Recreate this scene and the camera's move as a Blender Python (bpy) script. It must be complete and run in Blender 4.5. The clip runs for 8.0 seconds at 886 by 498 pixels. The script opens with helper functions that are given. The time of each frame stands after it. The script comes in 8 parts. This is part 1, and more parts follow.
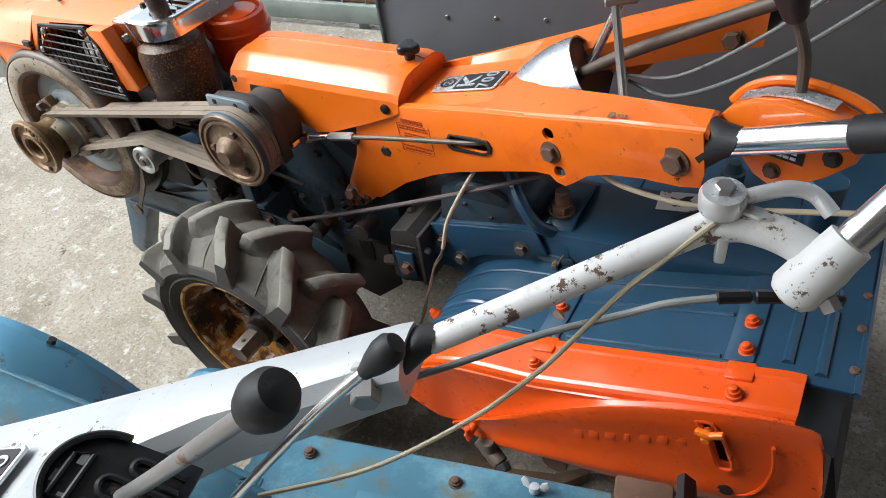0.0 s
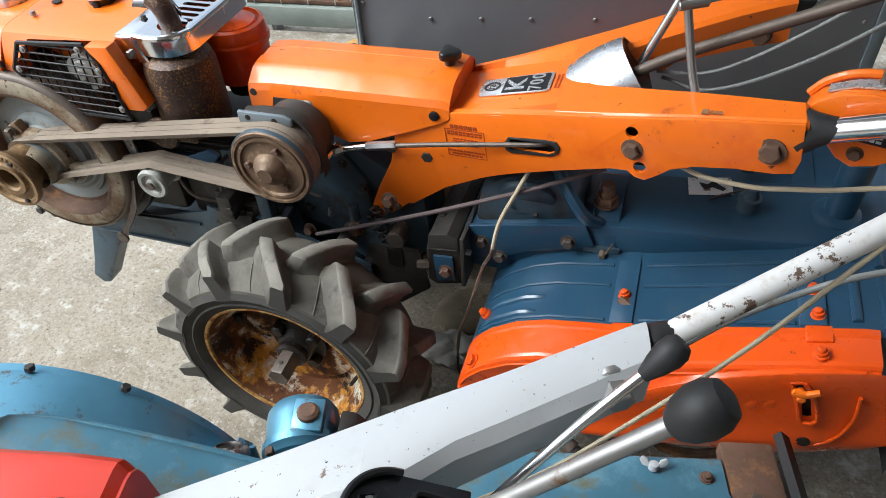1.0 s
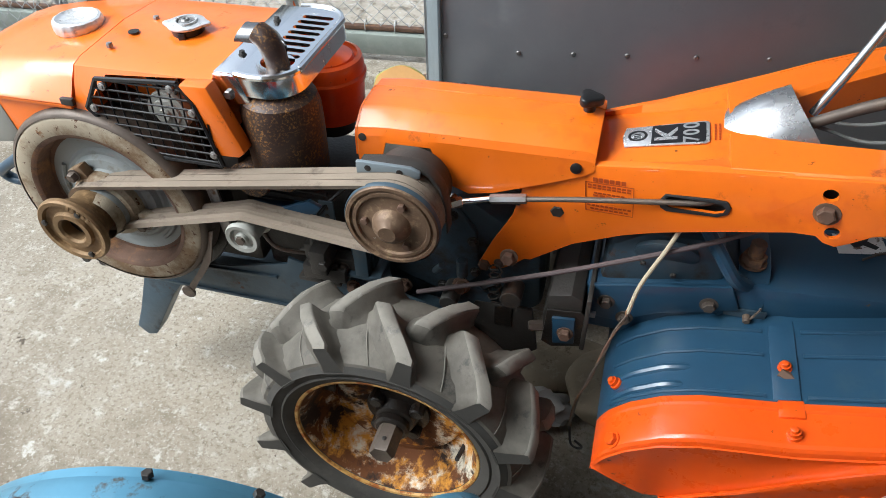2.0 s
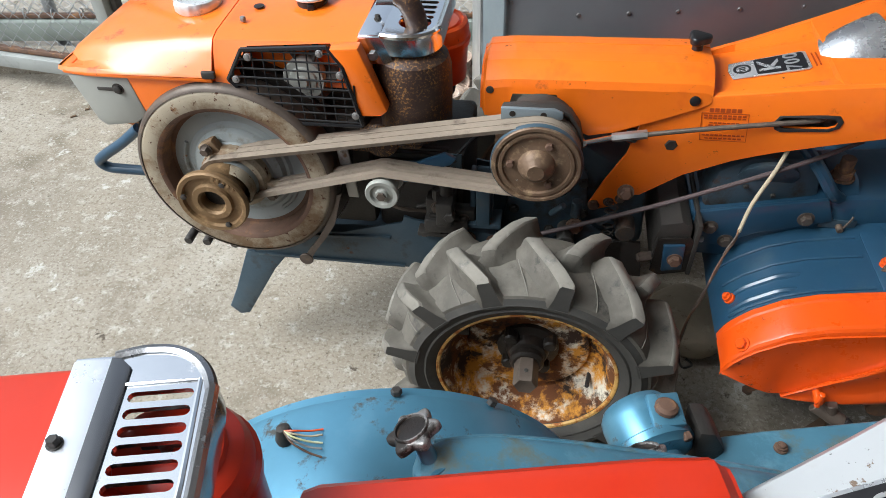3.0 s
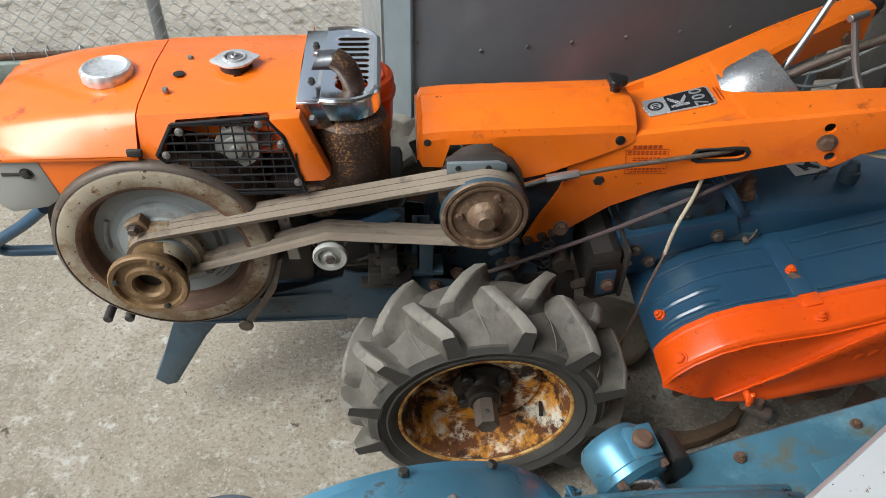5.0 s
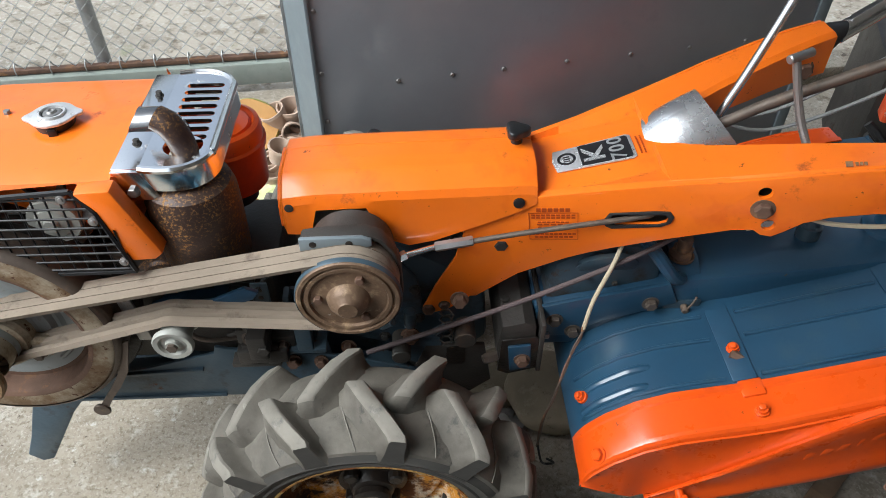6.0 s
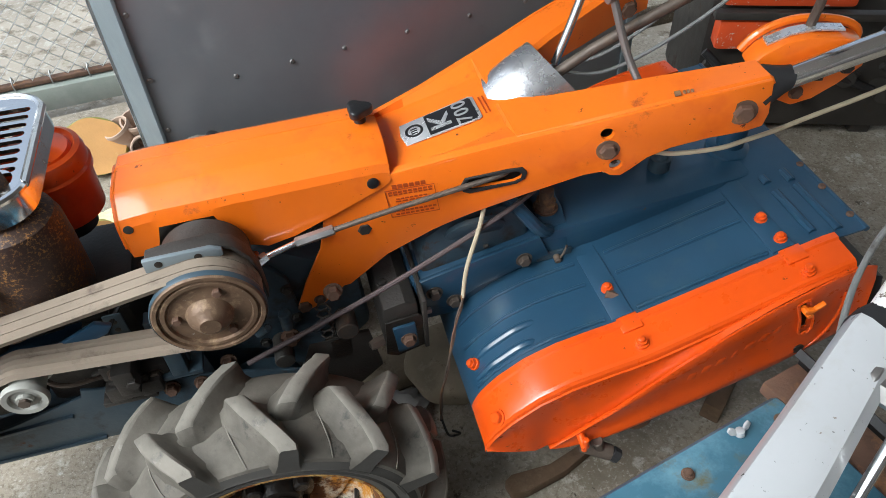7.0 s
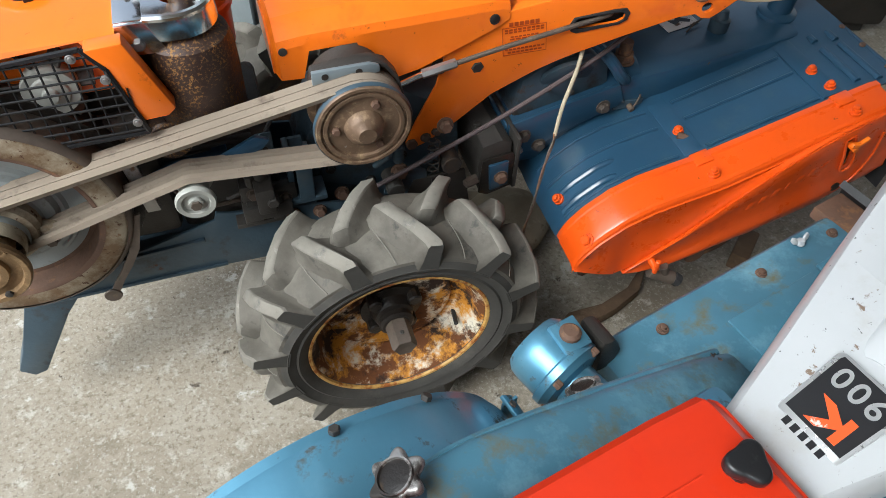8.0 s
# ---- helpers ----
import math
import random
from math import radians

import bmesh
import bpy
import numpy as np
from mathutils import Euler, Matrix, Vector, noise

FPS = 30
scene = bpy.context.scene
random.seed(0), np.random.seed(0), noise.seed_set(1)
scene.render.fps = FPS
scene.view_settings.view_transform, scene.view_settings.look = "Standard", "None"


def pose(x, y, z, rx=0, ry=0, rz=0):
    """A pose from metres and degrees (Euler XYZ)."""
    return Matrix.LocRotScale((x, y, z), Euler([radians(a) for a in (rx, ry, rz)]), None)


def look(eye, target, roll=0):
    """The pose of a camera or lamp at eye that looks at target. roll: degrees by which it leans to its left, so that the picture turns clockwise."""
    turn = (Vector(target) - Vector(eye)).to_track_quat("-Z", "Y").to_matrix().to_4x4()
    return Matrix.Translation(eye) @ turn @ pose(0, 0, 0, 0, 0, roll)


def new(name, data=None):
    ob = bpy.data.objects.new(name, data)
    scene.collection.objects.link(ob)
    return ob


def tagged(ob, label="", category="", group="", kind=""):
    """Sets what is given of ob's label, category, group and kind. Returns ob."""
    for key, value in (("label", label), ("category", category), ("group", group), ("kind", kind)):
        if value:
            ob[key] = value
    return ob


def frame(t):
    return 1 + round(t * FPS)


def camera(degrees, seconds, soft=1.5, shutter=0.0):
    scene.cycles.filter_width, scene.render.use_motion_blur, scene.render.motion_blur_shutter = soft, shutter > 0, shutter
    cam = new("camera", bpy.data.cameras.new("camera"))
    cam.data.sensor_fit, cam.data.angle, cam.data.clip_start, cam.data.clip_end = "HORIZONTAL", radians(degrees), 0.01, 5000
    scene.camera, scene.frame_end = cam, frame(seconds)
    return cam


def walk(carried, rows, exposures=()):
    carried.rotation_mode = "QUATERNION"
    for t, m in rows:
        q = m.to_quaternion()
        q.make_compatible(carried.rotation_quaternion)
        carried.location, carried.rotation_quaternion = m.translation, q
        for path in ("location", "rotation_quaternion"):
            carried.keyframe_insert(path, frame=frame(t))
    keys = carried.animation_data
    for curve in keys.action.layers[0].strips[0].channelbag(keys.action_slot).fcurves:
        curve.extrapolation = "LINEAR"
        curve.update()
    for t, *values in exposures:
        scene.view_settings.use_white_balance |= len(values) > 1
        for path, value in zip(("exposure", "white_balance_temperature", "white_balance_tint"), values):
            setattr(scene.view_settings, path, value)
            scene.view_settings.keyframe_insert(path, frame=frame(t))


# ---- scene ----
cam = camera(64.4, 8.0, 0.5)
PATH = [
    (0, (0.865, -0.496, 1.27), (0.004, 0.718, -0.066), -9.1),
    (0.5, (0.715, -0.574, 1.295), (0.094, 0.722, -0.096), -1.7),
    (1, (0.577, -0.62, 1.32), (0.073, 0.733, -0.064), -4.2),
    (1.5, (0.47, -0.541, 1.303), (-0.025, 0.86, -0.035), -3.5),
    (1.7, (0.406, -0.541, 1.301), (-0.065, 0.854, -0.053), -3.1),
    (2.8, (0.026, -0.709, 1.284), (-0.236, 0.76, -0.048), 0.5),
    (3, (0.002, -0.749, 1.29), (-0.25, 0.7, -0.065), -2.0),
    (3.5, (-0.133, -0.825, 1.289), (-0.289, 0.57, -0.137), -3.3),
    (4, (-0.255, -0.879, 1.325), (-0.176, 0.513, -0.108), -1.9),
    (4.5, (-0.288, -0.86, 1.32), (-0.219, 0.562, -0.085), 1.4),
    (5, (-0.146, -0.699, 1.362), (-0.015, 0.764, 0.005), 2.0),
    (5.2, (-0.073, -0.611, 1.362), (0.08, 0.858, 0.014), 1.2),
    (6.3, (0.11, -0.472, 1.335), (0.153, 0.96, -0.062), -0.2),
    (6.5, (0.102, -0.46, 1.345), (0.164, 0.962, -0.061), 0.2),
    (7, (0.152, -0.474, 1.324), (0.484, 0.89, -0.099), -2.3),
    (7.5, (0.082, -0.509, 1.276), (0.457, 0.714, -0.262), 0.9),
    (8, (-0.158, -0.605, 1.305), (0.285, 0.588, -0.239), 2.9),
]
walk(cam, [(t, look(eye, target, roll)) for t, eye, target, roll in PATH], exposures=[(0, 0.80, 5750, 4), (1.5, 0.72, 5750, 4), (3, 0.58, 5750, 4), (4, 0.31, 5750, 4), (5, 0.30, 5900, 4), (6.5, 0.66, 5750, 4), (8, 0.62, 5800, 3)])

# ---- world and light ----
world = bpy.data.worlds.new("sky")
scene.world = world
world.use_nodes = True
wn, wl = world.node_tree.nodes, world.node_tree.links
sky = wn.new("ShaderNodeTexSky")
sky.sky_type = "NISHITA"
sky.sun_disc = False
sky.sun_elevation = radians(48)
sky.sun_rotation = radians(-112)
sky.air_density, sky.dust_density, sky.ozone_density = 1.0, 8.0, 1.0
wn["Background"].inputs["Strength"].default_value = 0.15
haze = wn.new("ShaderNodeHueSaturation")
haze.inputs["Saturation"].default_value = 0.45
wl.new(sky.outputs["Color"], haze.inputs["Color"])
wl.new(haze.outputs["Color"], wn["Background"].inputs["Color"])
sun = new("sun", bpy.data.lights.new("sun", "SUN"))
sun.data.energy, sun.data.angle, sun.data.color = 1.85, radians(40), (1.0, 0.97, 0.93)
sun.matrix_basis = look((-2.2, -0.95, 2.65), (0, 0, 0))


# ---- materials ----
def ramp(nodes, a, b, ca=(0, 0, 0, 1), cb=(1, 1, 1, 1)):
    r = nodes.new("ShaderNodeValToRGB")
    r.color_ramp.elements[0].position, r.color_ramp.elements[1].position = a, b
    r.color_ramp.elements[0].color, r.color_ramp.elements[1].color = ca, cb
    return r


def surface(name, base, rough=0.45, metal=0.0, coat=0.0, gloss=0.10, tint=0.12, tint_scale=6.0, layers=(), bump=0.15, grain=180.0, rough_var=0.12, dent=0.0):
    """A surface: base colour with slow tint, then layers (colour, scale, threshold, softness, roughness, detail) of stains, chips or rust, and fine relief."""
    m = bpy.data.materials.new(name)
    m.use_nodes = True
    n, l = m.node_tree.nodes, m.node_tree.links
    p = n["Principled BSDF"]
    tc = n.new("ShaderNodeTexCoord")

    def noise_at(scale, detail=5.0, rough_=0.6, shift=0.0):
        mp = n.new("ShaderNodeMapping")
        mp.inputs["Location"].default_value = (shift, shift * 0.7, -shift)
        l.new(tc.outputs["Object"], mp.inputs["Vector"])
        t = n.new("ShaderNodeTexNoise")
        t.inputs["Scale"].default_value, t.inputs["Detail"].default_value, t.inputs["Roughness"].default_value = scale, detail, rough_
        l.new(mp.outputs["Vector"], t.inputs["Vector"])
        return t.outputs["Fac"]

    dark = tuple(c * (1 - tint) for c in base)
    light = tuple(min(1, c * (1 + tint)) for c in base)
    r = ramp(n, 0.3, 0.7, (*dark, 1), (*light, 1))
    l.new(noise_at(tint_scale), r.inputs["Fac"])
    colour = r.outputs["Color"]
    rr = n.new("ShaderNodeMapRange")
    rr.inputs["To Min"].default_value, rr.inputs["To Max"].default_value = max(0.03, rough - rough_var), min(1, rough + rough_var)
    l.new(noise_at(tint_scale * 4, 6, 0.65, 3.1), rr.inputs["Value"])
    roughness = rr.outputs["Result"]
    metalness = None
    for k, (c, scale, at, soft, r_to, detail) in enumerate(layers):
        mask = ramp(n, at, min(1, at + soft))
        l.new(noise_at(scale, detail, 0.7, 7.3 * (k + 1)), mask.inputs["Fac"])
        mx = n.new("ShaderNodeMix")
        mx.data_type = "RGBA"
        l.new(mask.outputs["Color"], mx.inputs["Factor"])
        l.new(colour, mx.inputs["A"])
        mx.inputs["B"].default_value = (*c, 1)
        colour = mx.outputs["Result"]
        mr = n.new("ShaderNodeMix")
        l.new(mask.outputs["Color"], mr.inputs["Factor"])
        l.new(roughness, mr.inputs["A"])
        mr.inputs["B"].default_value = r_to
        roughness = mr.outputs["Result"]
        if metal > 0.3:
            mm = n.new("ShaderNodeMix")
            l.new(mask.outputs["Color"], mm.inputs["Factor"])
            if metalness is None:
                mm.inputs["A"].default_value = metal
            else:
                l.new(metalness, mm.inputs["A"])
            mm.inputs["B"].default_value = 0.0
            metalness = mm.outputs["Result"]
    l.new(colour, p.inputs["Base Color"])
    l.new(roughness, p.inputs["Roughness"])
    p.inputs["Metallic"].default_value = metal
    p.inputs["Specular IOR Level"].default_value = 0.4
    if metalness is not None:
        l.new(metalness, p.inputs["Metallic"])
    p.inputs["Coat Weight"].default_value, p.inputs["Coat Roughness"].default_value = coat, gloss
    if bump:
        b = n.new("ShaderNodeBump")
        b.inputs["Strength"].default_value, b.inputs["Distance"].default_value = bump, 0.002
        l.new(noise_at(grain, 4, 0.6, 1.7), b.inputs["Height"])
        l.new(b.outputs["Normal"], p.inputs["Normal"])
        if dent:
            d = n.new("ShaderNodeBump")
            d.inputs["Strength"].default_value, d.inputs["Distance"].default_value = dent, 0.02
            l.new(noise_at(7.0, 2, 0.4, 5.9), d.inputs["Height"])
            l.new(d.outputs["Normal"], b.inputs["Normal"])
            l.new(d.outputs["Normal"], p.inputs["Coat Normal"])
    return m


GRIME, RUST, RUST_DARK = (0.035, 0.026, 0.02), (0.24, 0.085, 0.02), (0.075, 0.03, 0.014)
ORANGE = surface("orange_paint", (0.79, 0.158, 0.005), 0.36, coat=0.5, gloss=0.10, tint=0.05, bump=0.03, grain=60, dent=0.30, layers=[
    ((0.68, 0.110, 0.007), 9, 0.56, 0.2, 0.35, 4), ((0.11, 0.035, 0.012), 60, 0.665, 0.03, 0.8, 8), ((0.34, 0.065, 0.01), 14, 0.62, 0.08, 0.7, 10), ((0.06, 0.025, 0.015), 150, 0.69, 0.02, 0.8, 5)])
ORANGE_DEEP = surface("deep_orange_paint", (0.66, 0.074, 0.003), 0.30, coat=0.35, gloss=0.10, tint=0.07, bump=0.06, grain=50, dent=0.25, layers=[
    ((0.50, 0.048, 0.004), 7, 0.56, 0.2, 0.4, 5), ((0.07, 0.02, 0.01), 70, 0.655, 0.03, 0.8, 8)])
RED = surface("red_paint", (0.50, 0.023, 0.003), 0.42, coat=0.32, gloss=0.06, tint=0.04, bump=0.02, grain=40, layers=[
    ((0.45, 0.016, 0.006), 12, 0.6, 0.2, 0.3, 5), ((0.08, 0.02, 0.015), 80, 0.745, 0.02, 0.7, 6)])
BLUE = surface("dark_blue_paint", (0.018, 0.054, 0.098), 0.36, coat=0.40, gloss=0.12, tint=0.18, bump=0.1, grain=70, dent=0.25, layers=[
    ((0.030, 0.068, 0.100), 14, 0.55, 0.2, 0.5, 7), ((0.10, 0.055, 0.03), 26, 0.685, 0.03, 0.85, 9), (GRIME, 70, 0.72, 0.03, 0.9, 6)])
BLUE_DUSTY = surface("dusty_blue_paint", (0.040, 0.066, 0.088), 0.5, coat=0.15, gloss=0.2, tint=0.25, bump=0.25, grain=90, layers=[
    ((0.085, 0.088, 0.082), 11, 0.56, 0.25, 0.9, 8), (RUST_DARK, 24, 0.62, 0.08, 0.9, 9), (GRIME, 8, 0.54, 0.14, 0.8, 6)])
BLUE_LIGHT = surface("light_blue_metallic_enamel", (0.105, 0.265, 0.380), 0.36, metal=0.55, coat=0.3, tint=0.16, bump=0.1, grain=60, layers=[
    ((0.14, 0.30, 0.42), 10, 0.55, 0.25, 0.4, 5), ((0.06, 0.06, 0.052), 19, 0.575, 0.07, 0.8, 10), (GRIME, 75, 0.69, 0.03, 0.9, 6)])
BLUE_STAINED = surface("stained_light_blue_enamel", (0.064, 0.165, 0.23), 0.40, tint=0.2, bump=0.12, grain=60, layers=[
    ((0.15, 0.30, 0.38), 9, 0.5, 0.2, 0.5, 6), ((0.14, 0.125, 0.06), 11, 0.525, 0.14, 0.85, 12), (GRIME, 60, 0.7, 0.04, 0.9, 7)])
WHITE = surface("white_paint", (0.44, 0.45, 0.46), 0.32, coat=0.25, tint=0.05, bump=0.06, grain=50, layers=[
    ((0.39, 0.38, 0.36), 11, 0.56, 0.2, 0.45, 7), ((0.17, 0.12, 0.085), 46, 0.635, 0.03, 0.85, 9), (GRIME, 120, 0.665, 0.02, 0.9, 5), (RUST_DARK, 14, 0.72, 0.03, 0.9, 10)])
# Dark metal of the rain caps; also colours in the guard strip's shaded bend.
DARK_CHROME = surface("dark_steel_and_bend_shade", (0.16, 0.16, 0.165), 0.20, metal=0.85, tint=0.2, bump=0.05, layers=[((0.16, 0.15, 0.14), 30, 0.62, 0.12, 0.5, 8)])
GUARD_RIM = surface("worn_dark_chrome", (0.30, 0.30, 0.31), 0.24, metal=0.9, tint=0.2, bump=0.06, layers=[((0.06, 0.055, 0.05), 26, 0.55, 0.15, 0.5, 8)])
WHITE_WORN = surface("worn_white_paint", (0.66, 0.65, 0.64), 0.45, tint=0.08, bump=0.12, grain=70, layers=[
    ((0.45, 0.38, 0.30), 20, 0.58, 0.15, 0.6, 8), ((0.13, 0.085, 0.06), 40, 0.565, 0.03, 0.85, 10)])
TAILPIPE = surface("sooty_polished_pipe", (0.13, 0.115, 0.105), 0.26, metal=0.75, tint=0.25, bump=0.1, layers=[((0.16, 0.08, 0.04), 40, 0.56, 0.1, 0.7, 8)])
CHROME = surface("chrome", (0.80, 0.81, 0.82), 0.16, metal=1.0, tint=0.05, bump=0.08, grain=40, rough_var=0.08, layers=[
    ((0.52, 0.52, 0.52), 26, 0.6, 0.15, 0.4, 8), ((0.14, 0.11, 0.09), 90, 0.72, 0.03, 0.8, 6)])
COWL = surface("worn_chromed_sheet", (0.46, 0.47, 0.49), 0.27, metal=0.8, tint=0.08, bump=0.05, grain=60, dent=0.3, layers=[((0.20, 0.19, 0.18), 34, 0.63, 0.06, 0.6, 8)])
BRUSHED = surface("brushed_aluminium", (0.86, 0.87, 0.89), 0.30, metal=0.75, tint=0.05, bump=0.05, grain=90, layers=[
    ((0.62, 0.62, 0.62), 22, 0.62, 0.1, 0.5, 8)])
ALLOY = surface("cast_alloy", (0.70, 0.70, 0.70), 0.36, metal=0.6, tint=0.1, bump=0.3, grain=160, layers=[
    ((0.20, 0.19, 0.175), 30, 0.56, 0.12, 0.7, 8), ((0.10, 0.09, 0.08), 75, 0.60, 0.06, 0.8, 7)])
STEEL = surface("dull_steel", (0.32, 0.31, 0.30), 0.42, metal=0.8, tint=0.15, bump=0.1, layers=[
    ((0.16, 0.09, 0.05), 30, 0.56, 0.1, 0.8, 8)])
RUSTY = surface("rusty_steel", (0.12, 0.068, 0.045), 0.75, tint=0.3, tint_scale=18, bump=0.4, grain=140, layers=[
    ((0.26, 0.13, 0.055), 22, 0.52, 0.15, 0.9, 9), ((0.05, 0.033, 0.026), 16, 0.58, 0.12, 0.85, 7)])
BROWN_STEEL = surface("brown_oxidised_steel", (0.105, 0.082, 0.066), 0.5, metal=0.35, tint=0.2, tint_scale=25, bump=0.3, grain=120, layers=[
    ((0.17, 0.115, 0.075), 26, 0.56, 0.15, 0.6, 8), ((0.06, 0.06, 0.045), 18, 0.6, 0.1, 0.8, 8)])
PULLEY = surface("rust_brown_cast_iron", (0.160, 0.102, 0.064), 0.5, metal=0.35, tint=0.25, tint_scale=25, bump=0.4, grain=120, layers=[
    ((0.28, 0.19, 0.11), 42, 0.53, 0.12, 0.6, 9), ((0.10, 0.055, 0.03), 16, 0.55, 0.12, 0.85, 9), ((0.34, 0.31, 0.27), 70, 0.66, 0.05, 0.5, 6)])
BRASSY = surface("ochre_stained_iron", (0.19, 0.118, 0.056), 0.55, metal=0.35, tint=0.2, tint_scale=25, bump=0.35, grain=130, layers=[
    ((0.33, 0.21, 0.10), 30, 0.55, 0.15, 0.55, 8), ((0.11, 0.065, 0.03), 22, 0.6, 0.1, 0.85, 8)])
MUFFLER = surface("scorched_muffler_steel", (0.052, 0.030, 0.022), 0.45, metal=0.2, tint=0.35, tint_scale=9, bump=0.35, grain=150, layers=[
    ((0.27, 0.140, 0.045), 250, 0.52, 0.06, 0.8, 8), ((0.040, 0.024, 0.020), 9, 0.47, 0.12, 0.4, 6)])
FLYWHEEL = surface("dirty_grey_flywheel_paint", (0.31, 0.262, 0.188), 0.62, tint=0.14, bump=0.25, layers=[
    ((0.15, 0.095, 0.05), 9, 0.45, 0.14, 0.8, 8), ((0.17, 0.085, 0.035), 30, 0.60, 0.07, 0.9, 9), (RUST_DARK, 60, 0.59, 0.04, 0.9, 8)])
FLYWHEEL_IN = surface("pale_blue_grey_paint", (0.25, 0.27, 0.265), 0.55, tint=0.12, bump=0.2, layers=[
    ((0.15, 0.125, 0.09), 14, 0.54, 0.15, 0.8, 8), (RUST, 36, 0.67, 0.05, 0.9, 9)])
RIM_LIP = surface("ochre_rusted_rim_edge", (0.50, 0.30, 0.085), 0.5, tint=0.2, bump=0.35, grain=140, layers=[
    ((0.26, 0.085, 0.016), 34, 0.46, 0.10, 0.8, 10), ((0.07, 0.03, 0.014), 26, 0.62, 0.06, 0.9, 8)])
RIM = surface("rusted_cream_rim_paint", (0.66, 0.61, 0.50), 0.42, tint=0.1, bump=0.3, grain=110, layers=[
    ((0.54, 0.23, 0.020), 14, 0.43, 0.10, 0.7, 11), ((0.13, 0.045, 0.012), 17, 0.455, 0.08, 0.85, 11), ((0.028, 0.014, 0.009), 13, 0.515, 0.07, 0.8, 10)])
TYRE = surface("dusty_tyre_rubber", (0.088, 0.079, 0.065), 0.75, tint=0.25, tint_scale=14, bump=0.2, grain=120, layers=[
    ((0.155, 0.141, 0.118), 9, 0.48, 0.22, 0.95, 9), ((0.030, 0.029, 0.028), 16, 0.58, 0.12, 0.7, 8)])
TYRE_TOP = surface("worn_lug_rubber", (0.165, 0.152, 0.129), 0.9, tint=0.2, tint_scale=20, bump=0.3, grain=140, layers=[
    ((0.25, 0.235, 0.205), 30, 0.57, 0.1, 0.9, 9), ((0.10, 0.095, 0.088), 22, 0.56, 0.12, 0.9, 8)])
SIDEWALL = surface("dark_sidewall_rubber", (0.048, 0.045, 0.040), 0.75, tint=0.25, bump=0.15, layers=[
    ((0.085, 0.078, 0.067), 14, 0.52, 0.2, 0.95, 8)])
RUBBER = surface("black_rubber", (0.018, 0.018, 0.019), 0.55, tint=0.2, bump=0.15, layers=[((0.07, 0.066, 0.06), 24, 0.62, 0.15, 0.85, 8)])
PLASTIC = surface("black_plastic", (0.013, 0.013, 0.014), 0.32, tint=0.1, bump=0.12, grain=260, layers=[((0.055, 0.052, 0.05), 26, 0.62, 0.15, 0.7, 8)])
BELT = surface("dusty_belt_rubber", (0.225, 0.182, 0.138), 0.85, tint=0.15, bump=0.2, layers=[((0.12, 0.09, 0.07), 20, 0.55, 0.15, 0.9, 8)])
# Greasy iron; also the black that stands for shade in holes and gaps.
GREASE_AND_GAPS = surface("greasy_iron_and_gap_black", (0.016, 0.013, 0.011), 0.35, tint=0.3, bump=0.4, layers=[((0.07, 0.04, 0.02), 30, 0.6, 0.1, 0.7, 8)])
KNOB = surface("worn_bare_knob_metal", (0.34, 0.325, 0.31), 0.35, metal=0.7, tint=0.2, bump=0.2, layers=[((0.03, 0.025, 0.022), 22, 0.46, 0.08, 0.6, 8), (RUST_DARK, 40, 0.62, 0.05, 0.9, 8)])
DARK_IRON = surface("dark_grimy_iron", (0.036, 0.032, 0.028), 0.55, tint=0.35, bump=0.35, layers=[
    ((0.075, 0.05, 0.033), 18, 0.58, 0.12, 0.9, 9), ((0.055, 0.055, 0.05), 9, 0.6, 0.15, 0.9, 6)])
LAMP_GREY = surface("grey_box_paint", (0.30, 0.30, 0.27), 0.45, tint=0.08, bump=0.08, layers=[((0.19, 0.18, 0.155), 9, 0.6, 0.2, 0.6, 6), (GRIME, 50, 0.72, 0.03, 0.9, 7)])
PANEL = surface("grey_metal_sheet", (0.30, 0.312, 0.335), 0.36, metal=0.5, tint=0.07, bump=0.03, grain=14, layers=[
    ((0.34, 0.345, 0.35), 5, 0.6, 0.25, 0.42, 6), ((0.24, 0.25, 0.26), 9, 0.6, 0.2, 0.5, 9), ((0.42, 0.42, 0.42), 130, 0.76, 0.02, 0.6, 4)])
PANEL_FRAME = surface("blue_grey_angle_iron", (0.19, 0.225, 0.245), 0.42, metal=0.3, tint=0.12, bump=0.1, layers=[
    ((0.22, 0.24, 0.25), 22, 0.6, 0.15, 0.5, 8), (RUST_DARK, 40, 0.70, 0.04, 0.9, 8)])
GALV = surface("galvanised_steel", (0.36, 0.37, 0.37), 0.42, metal=0.55, tint=0.15, tint_scale=18, bump=0.06, layers=[
    ((0.46, 0.46, 0.44), 14, 0.55, 0.2, 0.55, 6), (RUST, 26, 0.72, 0.05, 0.9, 9)])
GATE_PAINT = surface("weathered_grey_gate_paint", (0.29, 0.30, 0.285), 0.55, tint=0.1, bump=0.12, layers=[
    ((0.20, 0.205, 0.18), 8, 0.55, 0.2, 0.8, 8), (RUST, 12, 0.68, 0.08, 0.9, 9)])
RAIL_GREEN = surface("mossy_grey_rail_paint", (0.27, 0.30, 0.265), 0.6, tint=0.15, bump=0.15, layers=[
    ((0.36, 0.37, 0.34), 6, 0.52, 0.2, 0.7, 8), ((0.12, 0.12, 0.09), 16, 0.64, 0.1, 0.9, 8)])
CABLE_CREAM = surface("yellowed_cable_sheath", (0.42, 0.36, 0.25), 0.55, tint=0.12, bump=0.05, layers=[((0.20, 0.15, 0.10), 18, 0.58, 0.1, 0.7, 7)])
